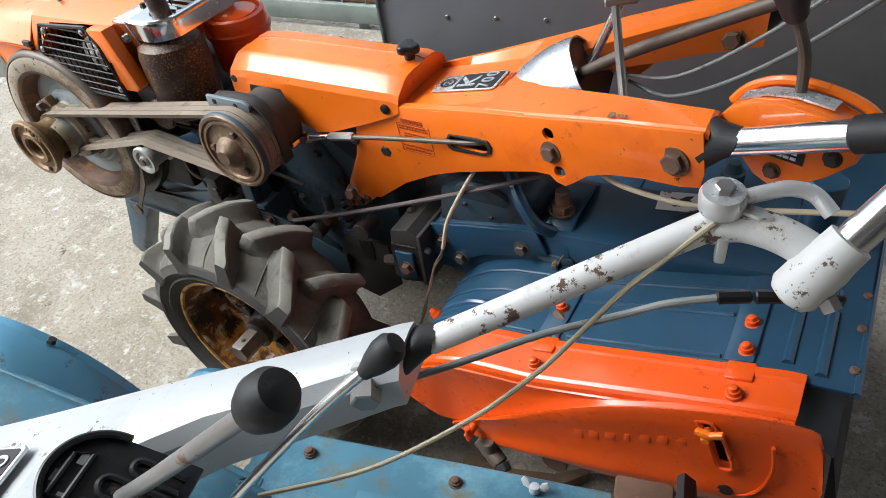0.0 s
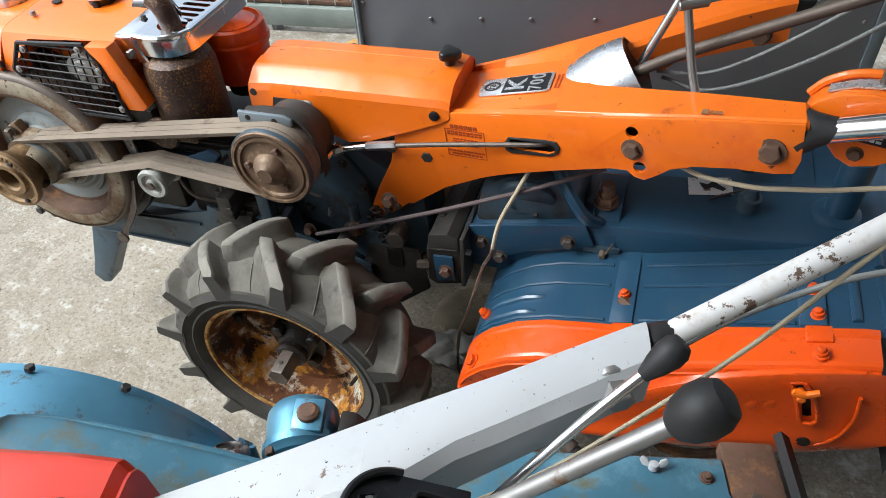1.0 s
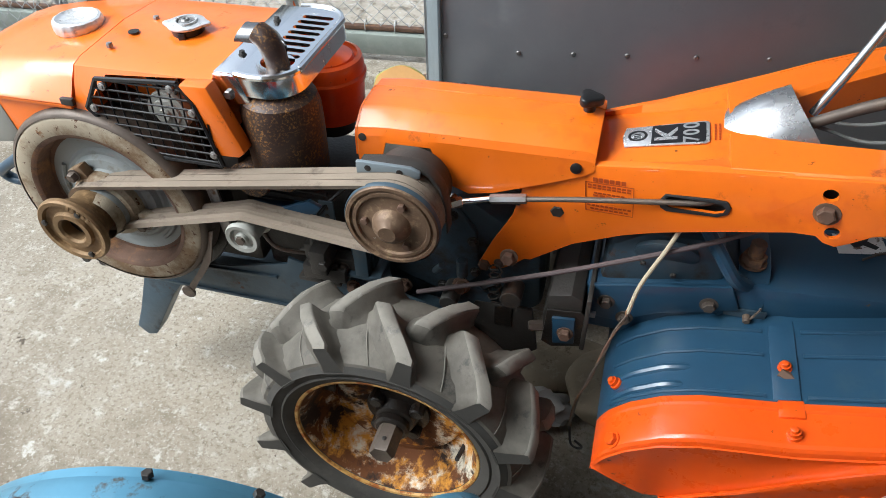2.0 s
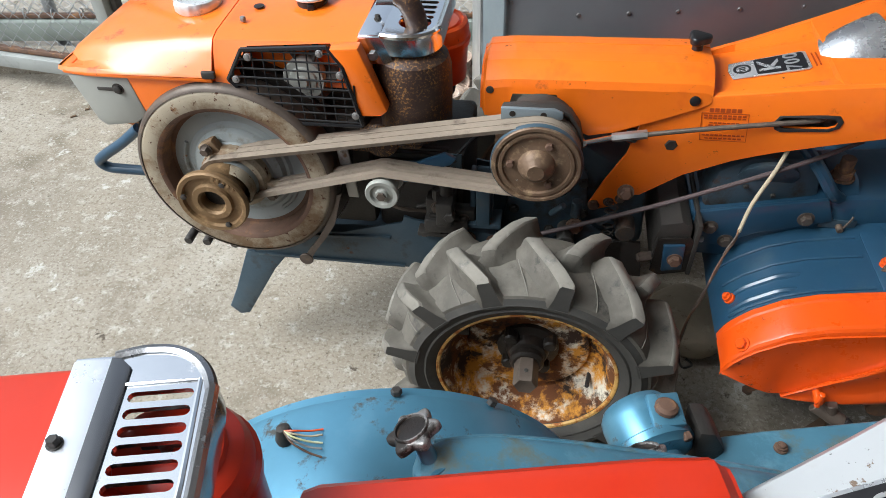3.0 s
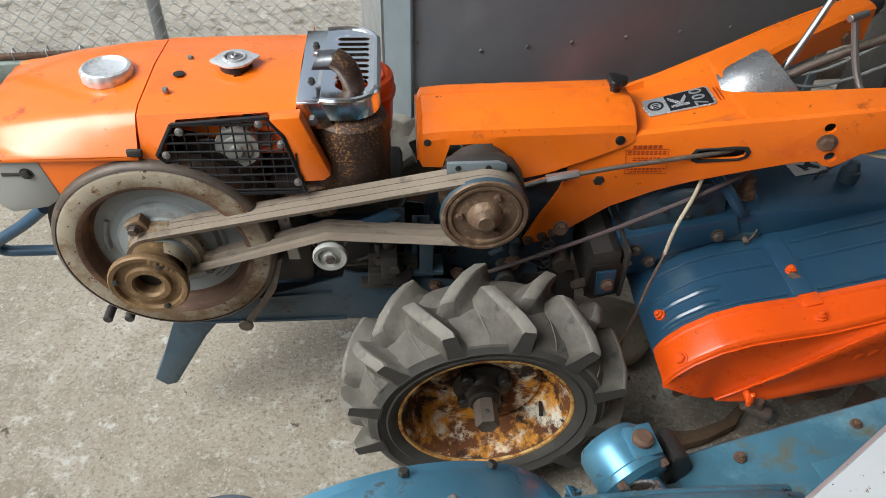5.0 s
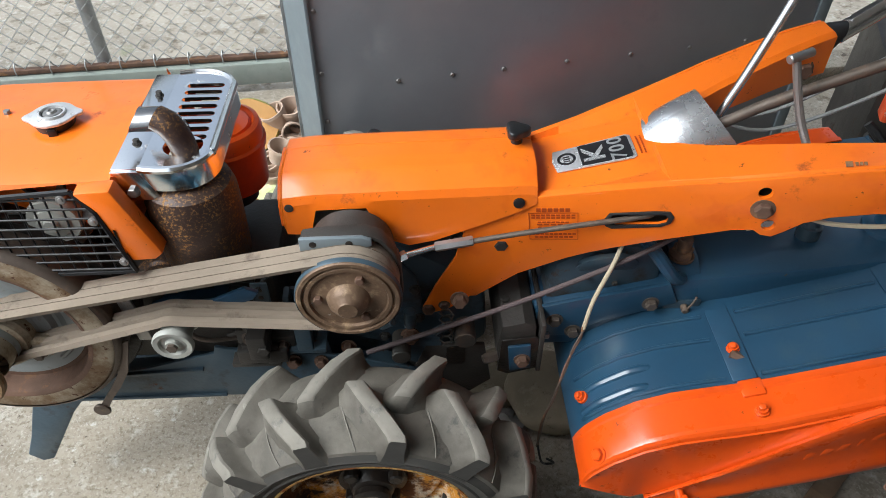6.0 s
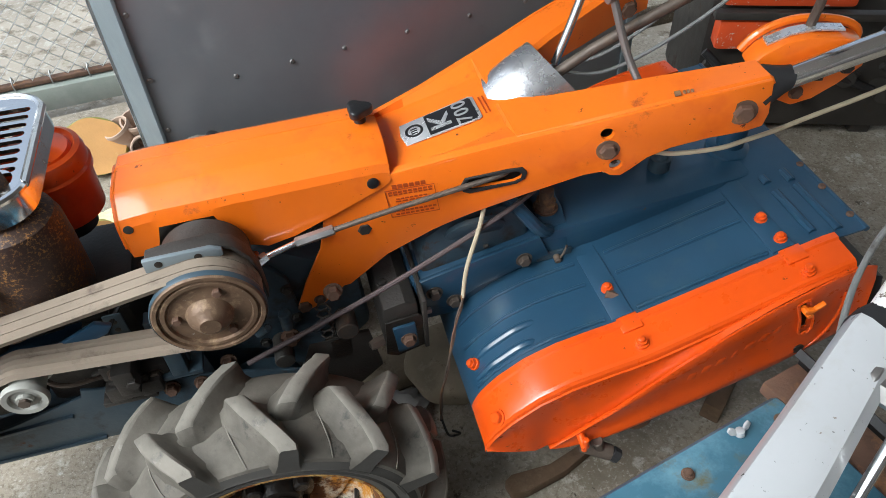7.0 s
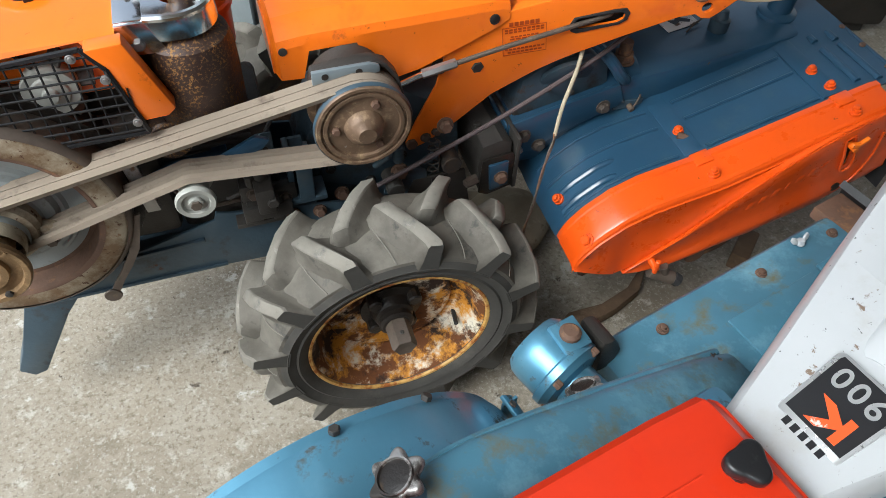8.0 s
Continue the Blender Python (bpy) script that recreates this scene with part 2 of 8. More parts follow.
CABLE_GREY = surface("grey_cable_sheath", (0.19, 0.195, 0.19), 0.5, tint=0.12, bump=0.05, layers=[((0.10, 0.09, 0.08), 18, 0.58, 0.1, 0.7, 7)])
CABLE_DARK = surface("purple_brown_cable_sheath", (0.085, 0.062, 0.062), 0.6, tint=0.12, bump=0.05)
INK = surface("black_print", (0.012, 0.012, 0.014), 0.4, tint=0.05, bump=0.0)
PRINT_RED = surface("dark_brown_print", (0.34, 0.050, 0.006), 0.5, tint=0.1, bump=0.0)
SILVER_INK = surface("silver_foil", (0.66, 0.67, 0.68), 0.28, metal=0.7, tint=0.08, bump=0.05, layers=[((0.32, 0.31, 0.30), 60, 0.62, 0.08, 0.7, 7)])
EMBLEM_RED = surface("red_orange_emblem", (0.72, 0.09, 0.02), 0.35, tint=0.08, bump=0.0, layers=[((0.60, 0.55, 0.50), 70, 0.6, 0.05, 0.6, 8)])
CREAM_INK = surface("cream_print", (0.62, 0.50, 0.34), 0.55, tint=0.1, bump=0.0, layers=[((0.15, 0.25, 0.30), 60, 0.66, 0.04, 0.6, 8)])
WOOD = surface("old_brown_wood", (0.125, 0.078, 0.045), 0.85, tint=0.3, tint_scale=20, bump=0.4, layers=[((0.20, 0.15, 0.10), 14, 0.55, 0.15, 0.9, 9)])
TERRACOTTA = surface("dusty_clay", (0.40, 0.295, 0.225), 0.85, tint=0.2, bump=0.2, layers=[((0.52, 0.46, 0.40), 9, 0.5, 0.2, 0.9, 8), ((0.20, 0.115, 0.075), 14, 0.6, 0.1, 0.9, 8)])
COCO_GREEN = surface("green_coconut_skin", (0.33, 0.30, 0.055), 0.5, tint=0.2, tint_scale=9, bump=0.15, layers=[((0.42, 0.30, 0.08), 10, 0.55, 0.15, 0.7, 8)])
COCO_HUSK = surface("brown_coconut_husk", (0.33, 0.14, 0.06), 0.9, tint=0.25, bump=0.5, grain=90, layers=[((0.10, 0.045, 0.025), 20, 0.55, 0.12, 0.9, 8)])
COCO_FLESH = surface("ochre_coconut_fibre", (0.56, 0.31, 0.115), 0.85, tint=0.18, bump=0.3, layers=[((0.66, 0.48, 0.24), 9, 0.55, 0.2, 0.9, 8)])
LEAF_PALE = surface("pale_cabbage_leaf", (0.55, 0.58, 0.28), 0.6, tint=0.15, bump=0.2, layers=[((0.66, 0.66, 0.46), 14, 0.5, 0.2, 0.6, 6)])
STONE = surface("brown_river_stone", (0.20, 0.165, 0.115), 0.85, tint=0.2, tint_scale=9, bump=0.35, grain=90, layers=[((0.27, 0.24, 0.18), 16, 0.54, 0.12, 0.9, 9), ((0.10, 0.08, 0.05), 30, 0.60, 0.08, 0.9, 8)])
TARP = surface("grey_tarpaulin", (0.34, 0.33, 0.31), 0.7, tint=0.15, bump=0.2, layers=[((0.19, 0.18, 0.165), 9, 0.55, 0.2, 0.8, 8)])
ROOF = surface("dull_unseen_roof_sheet", (0.33, 0.33, 0.33), 0.7, tint=0.1, bump=0.1)
PLASTER = surface("grey_plaster", (0.40, 0.39, 0.37), 0.9, tint=0.15, tint_scale=2, bump=0.3, layers=[((0.18, 0.17, 0.155), 4, 0.55, 0.2, 0.9, 8)])
SOIL = surface("dry_gravelly_soil", (0.31, 0.275, 0.225), 0.95, tint=0.25, tint_scale=3, bump=0.6, grain=60, layers=[
    ((0.42, 0.395, 0.35), 40, 0.53, 0.10, 0.95, 9), ((0.13, 0.105, 0.075), 16, 0.52, 0.12, 0.95, 10), ((0.17, 0.19, 0.09), 5, 0.62, 0.12, 0.95, 7)])
CONCRETE = surface("worn_concrete", (0.250, 0.215, 0.165), 0.85, tint=0.20, tint_scale=1.6, bump=0.9, grain=70, layers=[
    ((0.330, 0.295, 0.240), 5, 0.46, 0.20, 0.85, 12), ((0.165, 0.136, 0.098), 4.2, 0.53, 0.12, 0.9, 12), ((0.400, 0.370, 0.315), 22, 0.56, 0.08, 0.9, 12),
    ((0.175, 0.146, 0.108), 100, 0.50, 0.14, 0.9, 6), ((0.36, 0.33, 0.28), 140, 0.55, 0.10, 0.9, 5), ((0.43, 0.405, 0.36), 12, 0.61, 0.04, 0.9, 14),
    ((0.41, 0.385, 0.345), 3.1, 0.64, 0.04, 0.9, 14), ((0.085, 0.068, 0.050), 48, 0.66, 0.03, 0.95, 6), ((0.085, 0.068, 0.050), 11, 0.645, 0.03, 0.95, 13)])


# ---- mesh helpers ----
def link(name, bm, material, parent=None, label="", angle=35.0):
    bmesh.ops.recalc_face_normals(bm, faces=bm.faces)
    me = bpy.data.meshes.new(name)
    bm.to_mesh(me)
    bm.free()
    for mat in (material if isinstance(material, (list, tuple)) else [material]):
        me.materials.append(mat)
    me.polygons.foreach_set("use_smooth", [True] * len(me.polygons))
    me.set_sharp_from_angle(angle=radians(angle))
    ob = new(name, me)
    ob.parent = parent
    if label:
        tagged(ob, label)
    return ob


def part(name, bm, material, parent, label="", angle=35.0):
    return link(name, bm, material, parent, label, angle)


def shared(name, me, parent, m):
    ob = new(name, me)
    ob.parent = parent
    ob.matrix_basis = m
    return ob


def join(*parts_):
    out = bmesh.new()
    for b in parts_:
        me = bpy.data.meshes.new("join")
        b.to_mesh(me)
        out.from_mesh(me)
        bpy.data.meshes.remove(me)
        b.free()
    return out


def soften(bm, width, segments=2, angle=25.0):
    if width <= 0:
        return bm
    bmesh.ops.recalc_face_normals(bm, faces=bm.faces)
    edges = [e for e in bm.edges if len(e.link_faces) == 2 and e.calc_face_angle(0) > radians(angle)]
    bmesh.ops.bevel(bm, geom=edges, offset=width, segments=segments, affect="EDGES", profile=0.5, clamp_overlap=True)
    return bm


def box(x0, x1, y0, y1, z0, z1, bevel=0.003, m=None):
    bm = bmesh.new()
    bmesh.ops.create_cube(bm, size=1.0)
    bmesh.ops.transform(bm, matrix=Matrix.Translation(((x0 + x1) / 2, (y0 + y1) / 2, (z0 + z1) / 2)) @ Matrix.Diagonal((x1 - x0, y1 - y0, z1 - z0, 1)), verts=bm.verts)
    soften(bm, bevel)
    if m is not None:
        bmesh.ops.transform(bm, matrix=m, verts=bm.verts)
    return bm


def prism(outline, a, b, plane="xz", bevel=0.003, segments=2, m=None):
    """An outline in a plane, pushed from a to b along the third axis."""
    bm = bmesh.new()
    place = {"xz": lambda p, d: (p[0], d, p[1]), "xy": lambda p, d: (p[0], p[1], d), "yz": lambda p, d: (d, p[0], p[1])}[plane]
    lo = [bm.verts.new(place(p, a)) for p in outline]
    hi = [bm.verts.new(place(p, b)) for p in outline]
    bm.faces.new(lo)
    bm.faces.new(hi)
    for i in range(len(lo)):
        j = (i + 1) % len(lo)
        bm.faces.new((lo[i], lo[j], hi[j], hi[i]))
    soften(bm, bevel, segments, 40.0)
    if m is not None:
        bmesh.ops.transform(bm, matrix=m, verts=bm.verts)
    return bm


def axis_frame(p0, p1):
    p0, p1 = Vector(p0), Vector(p1)
    return Matrix.Translation(p0) @ (p1 - p0).to_track_quat("Z", "Y").to_matrix().to_4x4()


def lathe(profile, p0, p1, seg=32, close=True):
    """A profile of (radius, distance along the axis) turned about the axis from p0 towards p1."""
    bm = bmesh.new()
    rings = []
    for r, d in profile:
        if r < 1e-5:
            rings.append([bm.verts.new((0, 0, d))])
        else:
            rings.append([bm.verts.new((r * math.cos(2 * math.pi * k / seg), r * math.sin(2 * math.pi * k / seg), d)) for k in range(seg)])
    for a, b in zip(rings, rings[1:]):
        for k in range(seg):
            j = (k + 1) % seg
            if len(a) == 1 and len(b) > 1:
                bm.faces.new((a[0], b[k], b[j]))
            elif len(b) == 1 and len(a) > 1:
                bm.faces.new((a[k], a[j], b[0]))
            elif len(a) > 1:
                bm.faces.new((a[k], a[j], b[j], b[k]))
    if close:
        for ring in (rings[0], rings[-1]):
            if len(ring) > 1:
                bm.faces.new(ring)
    bmesh.ops.transform(bm, matrix=axis_frame(p0, p1), verts=bm.verts)
    return bm


def rod(p0, p1, r0, r1=None, seg=16, edge=0.0015):
    r1 = r0 if r1 is None else r1
    n = (Vector(p1) - Vector(p0)).length
    e = min(edge, n * 0.3, r0 * 0.5, r1 * 0.5)
    return lathe([(r0 - e, 0), (r0, e), (r1, n - e), (r1 - e, n)], p0, p1, seg)


def glide(points, steps=6):
    pts = [Vector(p) for p in points]
    pts = [2 * pts[0] - pts[1]] + pts + [2 * pts[-1] - pts[-2]]
    out = []
    for i in range(1, len(pts) - 2):
        a, b, c, d = pts[i - 1:i + 3]
        for k in range(steps):
            t = k / steps
            out.append(0.5 * (2 * b + (c - a) * t + (2 * a - 5 * b + 4 * c - d) * t * t + (3 * b - a - 3 * c + d) * t ** 3))
    out.append(pts[-2])
    return out


def tube(points, r, seg=10, steps=6, smooth=True, taper=None):
    pts = glide(points, steps) if smooth else [Vector(p) for p in points]
    bm = bmesh.new()
    rings, up = [], Vector((0.13, 0.21, 0.97))
    for i, p in enumerate(pts):
        d = (pts[min(i + 1, len(pts) - 1)] - pts[max(i - 1, 0)]).normalized()
        u = (up - d * up.dot(d)).normalized()
        up = u
        w = d.cross(u)
        rr = r if taper is None else r + (taper - r) * i / (len(pts) - 1)
        rings.append([bm.verts.new(p + rr * (math.cos(2 * math.pi * k / seg) * u + math.sin(2 * math.pi * k / seg) * w)) for k in range(seg)])
    for a, b in zip(rings, rings[1:]):
        for k in range(seg):
            bm.faces.new((a[k], a[(k + 1) % seg], b[(k + 1) % seg], b[k]))
    bm.faces.new(rings[0])
    bm.faces.new(rings[-1])
    return bm


def loft(sections, closed=True, caps=True):
    """Skins rings of equal length."""
    bm = bmesh.new()
    rings = [[bm.verts.new(p) for p in s] for s in sections]
    n = len(rings[0])
    for a, b in zip(rings, rings[1:]):
        for k in range(n if closed else n - 1):
            j = (k + 1) % n
            bm.faces.new((a[k], a[j], b[j], b[k]))
    if caps and closed:
        bm.faces.new(rings[0])
        bm.faces.new(rings[-1])
    return bm


def thicken(bm, t):
    bmesh.ops.recalc_face_normals(bm, faces=bm.faces)
    bmesh.ops.solidify(bm, geom=bm.faces[:], thickness=t)
    return bm


def holed_sheet(outline, holes, z, th, m):
    """A flat sheet with holes, filled between its loops, th thick below z."""
    bm = bmesh.new()
    edges = []
    for loop in [outline] + holes:
        vs = [bm.verts.new((x, y, z)) for x, y in loop]
        edges += [bm.edges.new((vs[i], vs[(i + 1) % len(vs)])) for i in range(len(vs))]
    bmesh.ops.triangle_fill(bm, use_beauty=True, use_dissolve=False, edges=edges, normal=(0, 0, 1))
    got = bmesh.ops.extrude_face_region(bm, geom=bm.faces[:], use_keep_orig=True)
    bmesh.ops.translate(bm, vec=(0, 0, -th), verts=[g for g in got["geom"] if isinstance(g, bmesh.types.BMVert)])
    bmesh.ops.transform(bm, matrix=m, verts=bm.verts)
    return bm


def slot_loop(x0, x1, y, r, n=5):
    """A round-ended slot along x."""
    pts = [(x1 - r + r * math.sin(math.pi * k / n), y - r * math.cos(math.pi * k / n)) for k in range(n + 1)]
    return pts + [(x0 + r - r * math.sin(math.pi * k / n), y + r * math.cos(math.pi * k / n)) for k in range(n + 1)]


def pierce(ob, *cutters):
    """Cuts holes in a mesh object by boolean, then bakes the result."""
    for cb in cutters:
        bmesh.ops.recalc_face_normals(cb, faces=cb.faces)
        me = bpy.data.meshes.new("cutter")
        cb.to_mesh(me)
        cb.free()
        cut = bpy.data.objects.new("cutter", me)
        scene.collection.objects.link(cut)
        mod = ob.modifiers.new("cut", "BOOLEAN")
        mod.object, mod.operation, mod.solver = cut, "DIFFERENCE", "EXACT"
        bpy.context.view_layer.update()
        got = bpy.data.meshes.new_from_object(ob.evaluated_get(bpy.context.evaluated_depsgraph_get()))
        ob.modifiers.clear()
        ob.data = got
        bpy.data.objects.remove(cut)
    got.polygons.foreach_set("use_smooth", [True] * len(got.polygons))
    got.set_sharp_from_angle(angle=radians(35))
    return ob


def hexhead(r, h, washer=0.0):
    """A hexagon bolt head on a washer, along +z from the surface."""
    bm = bmesh.new()
    w = 0.0012 if washer else 0.0
    if washer:
        bm = lathe([(washer, -0.001), (washer, w)], (0, 0, 0), (0, 0, 1), 16)
    return join(bm, lathe([(r, w - 0.001), (r, w + h * 0.8), (r * 0.82, w + h)], (0, 0, 0), (0, 0, 1), 6))


BOLT_MESH = {}


def bolt(parent, at, to, r=0.008, h=0.006, material=None, washer=0.0, name="bolt", kind="hex"):
    material = material or BROWN_STEEL
    key = (round(r, 4), round(h, 4), material.name, round(washer, 4), kind)
    if key not in BOLT_MESH:
        if kind == "hex":
            b = hexhead(r, h, washer)
        elif kind == "cap":
            b = join(lathe([(r * 1.25, -0.002), (r * 1.25, 0.002), (r, 0.0025), (r, h * 0.6), (r * 0.72, h * 0.6), (r * 0.62, h * 0.92), (r * 0.3, h), (0, h)], (0, 0, 0), (0, 0, 1), 12))
        else:
            b = join(lathe([(r, -0.001), (r, h * 0.55), (r * 0.7, h), (0, h * 1.05)], (0, 0, 0), (0, 0, 1), 14))
        t = link(name, b, material)
        BOLT_MESH[key] = t.data
        bpy.data.objects.remove(t)
    at = Vector(at)
    return shared(name, BOLT_MESH[key], parent, axis_frame(at, at + Vector(to)))


def letters(text, size, depth, m, material, parent, name="digit", label=""):
    """Raised digits in a row, each a mesh of its own."""
    for k, ch in enumerate(text):
        cu = bpy.data.curves.new("text", "FONT")
        cu.body, cu.size, cu.extrude, cu.align_x, cu.align_y, cu.offset = ch, size, depth, "CENTER", "CENTER", size * 0.012
        t = new("text", cu)
        bpy.context.view_layer.update()
        me = bpy.data.meshes.new_from_object(t.evaluated_get(bpy.context.evaluated_depsgraph_get()))
        bpy.data.objects.remove(t)
        me.materials.append(material)
        ob = new(name, me)
        ob.parent = parent
        ob.matrix_basis = m @ Matrix.Translation(((k - (len(text) - 1) / 2) * size * 0.60, 0, 0))
        if label:
            tagged(ob, label)


def frame_on(origin, ex, ey):
    """The pose of a flat thing at origin whose x and y run along ex and ey."""
    ex = Vector(ex).normalized()
    ez = ex.cross(Vector(ey)).normalized()
    ey = ez.cross(ex)
    return Matrix.Translation(origin) @ Matrix((ex, ey, ez)).transposed().to_4x4()


def lumpy(r, seed, squash=(1, 1, 1), rough_=0.12, freq=3.0, levels=3):
    bm = bmesh.new()
    bmesh.ops.create_icosphere(bm, subdivisions=levels, radius=1.0)
    for v in bm.verts:
        k = 1 + rough_ * noise.noise(v.co * freq + Vector((seed, seed * 1.7, -seed)))
        v.co = Vector((v.co.x * squash[0], v.co.y * squash[1], v.co.z * squash[2])) * (r * k)
    return bm


def interp(table, x):
    return float(np.interp(x, [p[0] for p in table], [p[1] for p in table]))


# ---- setting ----
def setting():
    # concrete yard floor, one sheet that runs on as soil beyond the kerb to the horizon
    bm = bmesh.new()
    bmesh.ops.create_grid(bm, x_segments=90, y_segments=60, size=1.0)
    for v in bm.verts:
        v.co.x, v.co.y = v.co.x * 4.0 + 0.2, v.co.y * 2.63 - 1.0
        v.co.z = 0.0025 * noise.noise(Vector((v.co.x * 2.1, v.co.y * 2.1, 0.3))) - 0.002
    floor = link("floor", bm, CONCRETE)
    tagged(floor, "worn grey concrete yard floor with stains and pits", "floor", kind="structure")
    bm = bmesh.new()
    bmesh.ops.create_grid(bm, x_segments=80, y_segments=60, size=1.0)
    for v in bm.verts:
        u, w = v.co.x, v.co.y
        v.co.x = math.copysign(abs(u) ** 3, u) * 600 + 0.2 * u
        v.co.y = 1.60 + ((w + 1) / 2) ** 4 * 700 + 0.05 * (w + 1)
        v.co.z = -0.03 + 0.02 * noise.noise(Vector((v.co.x * 3, v.co.y * 3, 0.7)))
    ground = link("ground", bm, SOIL)
    tagged(ground, "dry stony soil beyond the wire fence", "ground", kind="structure")
    far = link("ground", box(-600, 600, -600, 1.64, -0.09, -0.05, 0), SOIL)
    tagged(far, "dry stony soil round the concrete yard", "ground", kind="structure")
    kerb = link("trim_kerb", box(-3.4, 2.9, 0.0, 0.13, -0.05, 0.055, 0.012, m=pose(-0.45, 1.565, 0, 0, 0, 5.5)), CONCRETE)
    tagged(kerb, "low concrete kerb along the wire fence", "kerb", kind="structure")
    # unseen roof and walls behind and beside the camera, added to shade the machines
    roof = link("ceiling_shade", box(-0.70, 4.2, -3.6, 1.30, 2.45, 2.51, 0), ROOF)
    tagged(roof, "unseen grey sheet roof, added to shade the machines", "roof", kind="structure")
    post = link("trim_post", box(-0.80, -0.72, -3.55, -3.47, -0.02, 2.45, 0.004), GALV)
    tagged(post, "galvanised steel post, added out of view under the roof", "post", kind="structure")
    wall_s = link("wall_south_added", box(-0.70, 4.2, -3.68, -3.60, -0.02, 2.45, 0), PLASTER)
    tagged(wall_s, "plain grey plaster wall, added out of view to cut light from the south", "wall", kind="structure")
    wall_e = link("wall_east_added", box(4.2, 4.28, -3.66, 2.2, -0.02, 2.8, 0), PLASTER)
    tagged(wall_e, "plain grey plaster wall, added out of view", "wall", kind="structure")


def chain_link(parent, m, w, h, pitch=0.055, r=0.0015):
    """Zigzag wires that hook into their neighbours as diamonds, in the plane x, z of m."""
    out = []
    steps = int(h / (pitch / 2))
    for k in range(int(2 * w / pitch) + 1):
        pts = []
        for i in range(steps + 1):
            side = 1 if (i + k) % 2 else -1
            pts.append((k * pitch / 2 + side * (pitch / 4 + 0.001) + 0.004 * noise.noise(Vector((k * 0.4, i * 0.5, 1.3))), 0.0016 * side, i * pitch / 2 + 0.003 * noise.noise(Vector((k * 0.3, i * 0.6, 7.1)))))
        out.append(tube(pts, r, 4, 1, smooth=False))
    bm = join(*out)
    bmesh.ops.transform(bm, matrix=m, verts=bm.verts)
    return part("wire_mesh", bm, GALV, parent, "rusty chain-link wire")


def fence():
    f = new("fence")
    f.matrix_basis = pose(-2.6, 1.60, -0.062, 0, 0, 5.5)
    tagged(f, "chain-link fence on a grey painted steel rail", "fence")
    part("bottom_rail", box(-0.6, 3.0, -0.02, 0.03, 0.085, 0.165, 0.004), RAIL_GREEN, f)
    part("rail_lip", box(-0.6, 3.0, 0.004, 0.03, 0.169, 0.185, 0.003), RUSTY, f, "rusty angle strip")
    for x in (-0.4, 0.62, 1.62, 2.62):
        part("post", rod((x, 0.05, -0.04), (x, 0.05, 1.5), 0.024), GALV, f)
    for k in range(30):
        part("wire_tie", tube([(-0.5 + k * 0.115, 0.0, 0.162), (-0.5 + k * 0.115, -0.004, 0.19), (-0.498 + k * 0.115, 0.012, 0.21), (-0.5 + k * 0.115, 0.032, 0.185)], 0.0022, 5, 3), GALV, f)
    chain_link(f, pose(-0.6, 0.016, 0.185), 3.6, 1.3)


def gate():
    g = new("rolling_gate")
    g.matrix_basis = pose(-1.42, 1.275, 0, 0, 0, -8)
    tagged(g, "grey steel gate leaf with wire mesh, on small casters", "gate")
    part("bottom_rail", box(-1.6, 0.0, -0.022, 0.022, 0.075, 0.125, 0.004), GATE_PAINT, g)
    part("post", box(-0.048, 0.0, -0.024, 0.024, 0.126, 1.6, 0.004), GATE_PAINT, g)
    part("corner_plate", box(-0.052, 0.004, -0.026, 0.026, 0.071, 0.13, 0.003), RUSTY, g, "rusted weld at the corner")
    part("back_angle", box(0.006, 0.028, 0.0, 0.03, 0.09, 1.6, 0.003), DARK_IRON, g)
    part("inner_rail", box(-1.6, -0.05, 0.0, 0.02, 0.128, 0.145, 0.002), RUSTY, g)
    for x in (-0.075, -1.4):
        c = part("caster", lathe([(0.006, 0), (0.024, 0.001), (0.03, 0.006), (0.03, 0.02), (0.024, 0.025), (0.006, 0.026)], (x, -0.013, 0.03), (x, 1, 0.03), 20), RUBBER, g)
        for y in (-0.02, 0.016):
            part("caster_fork", box(x - 0.012, x + 0.012, y, y + 0.004, 0.024, 0.075, 0.001), DARK_IRON, g)
    chain_link(g, pose(-1.6, 0.01, 0.14), 1.54, 1.4)


PAN_M = pose(-0.102, 0.768, 0, 0, 0, 10.3)


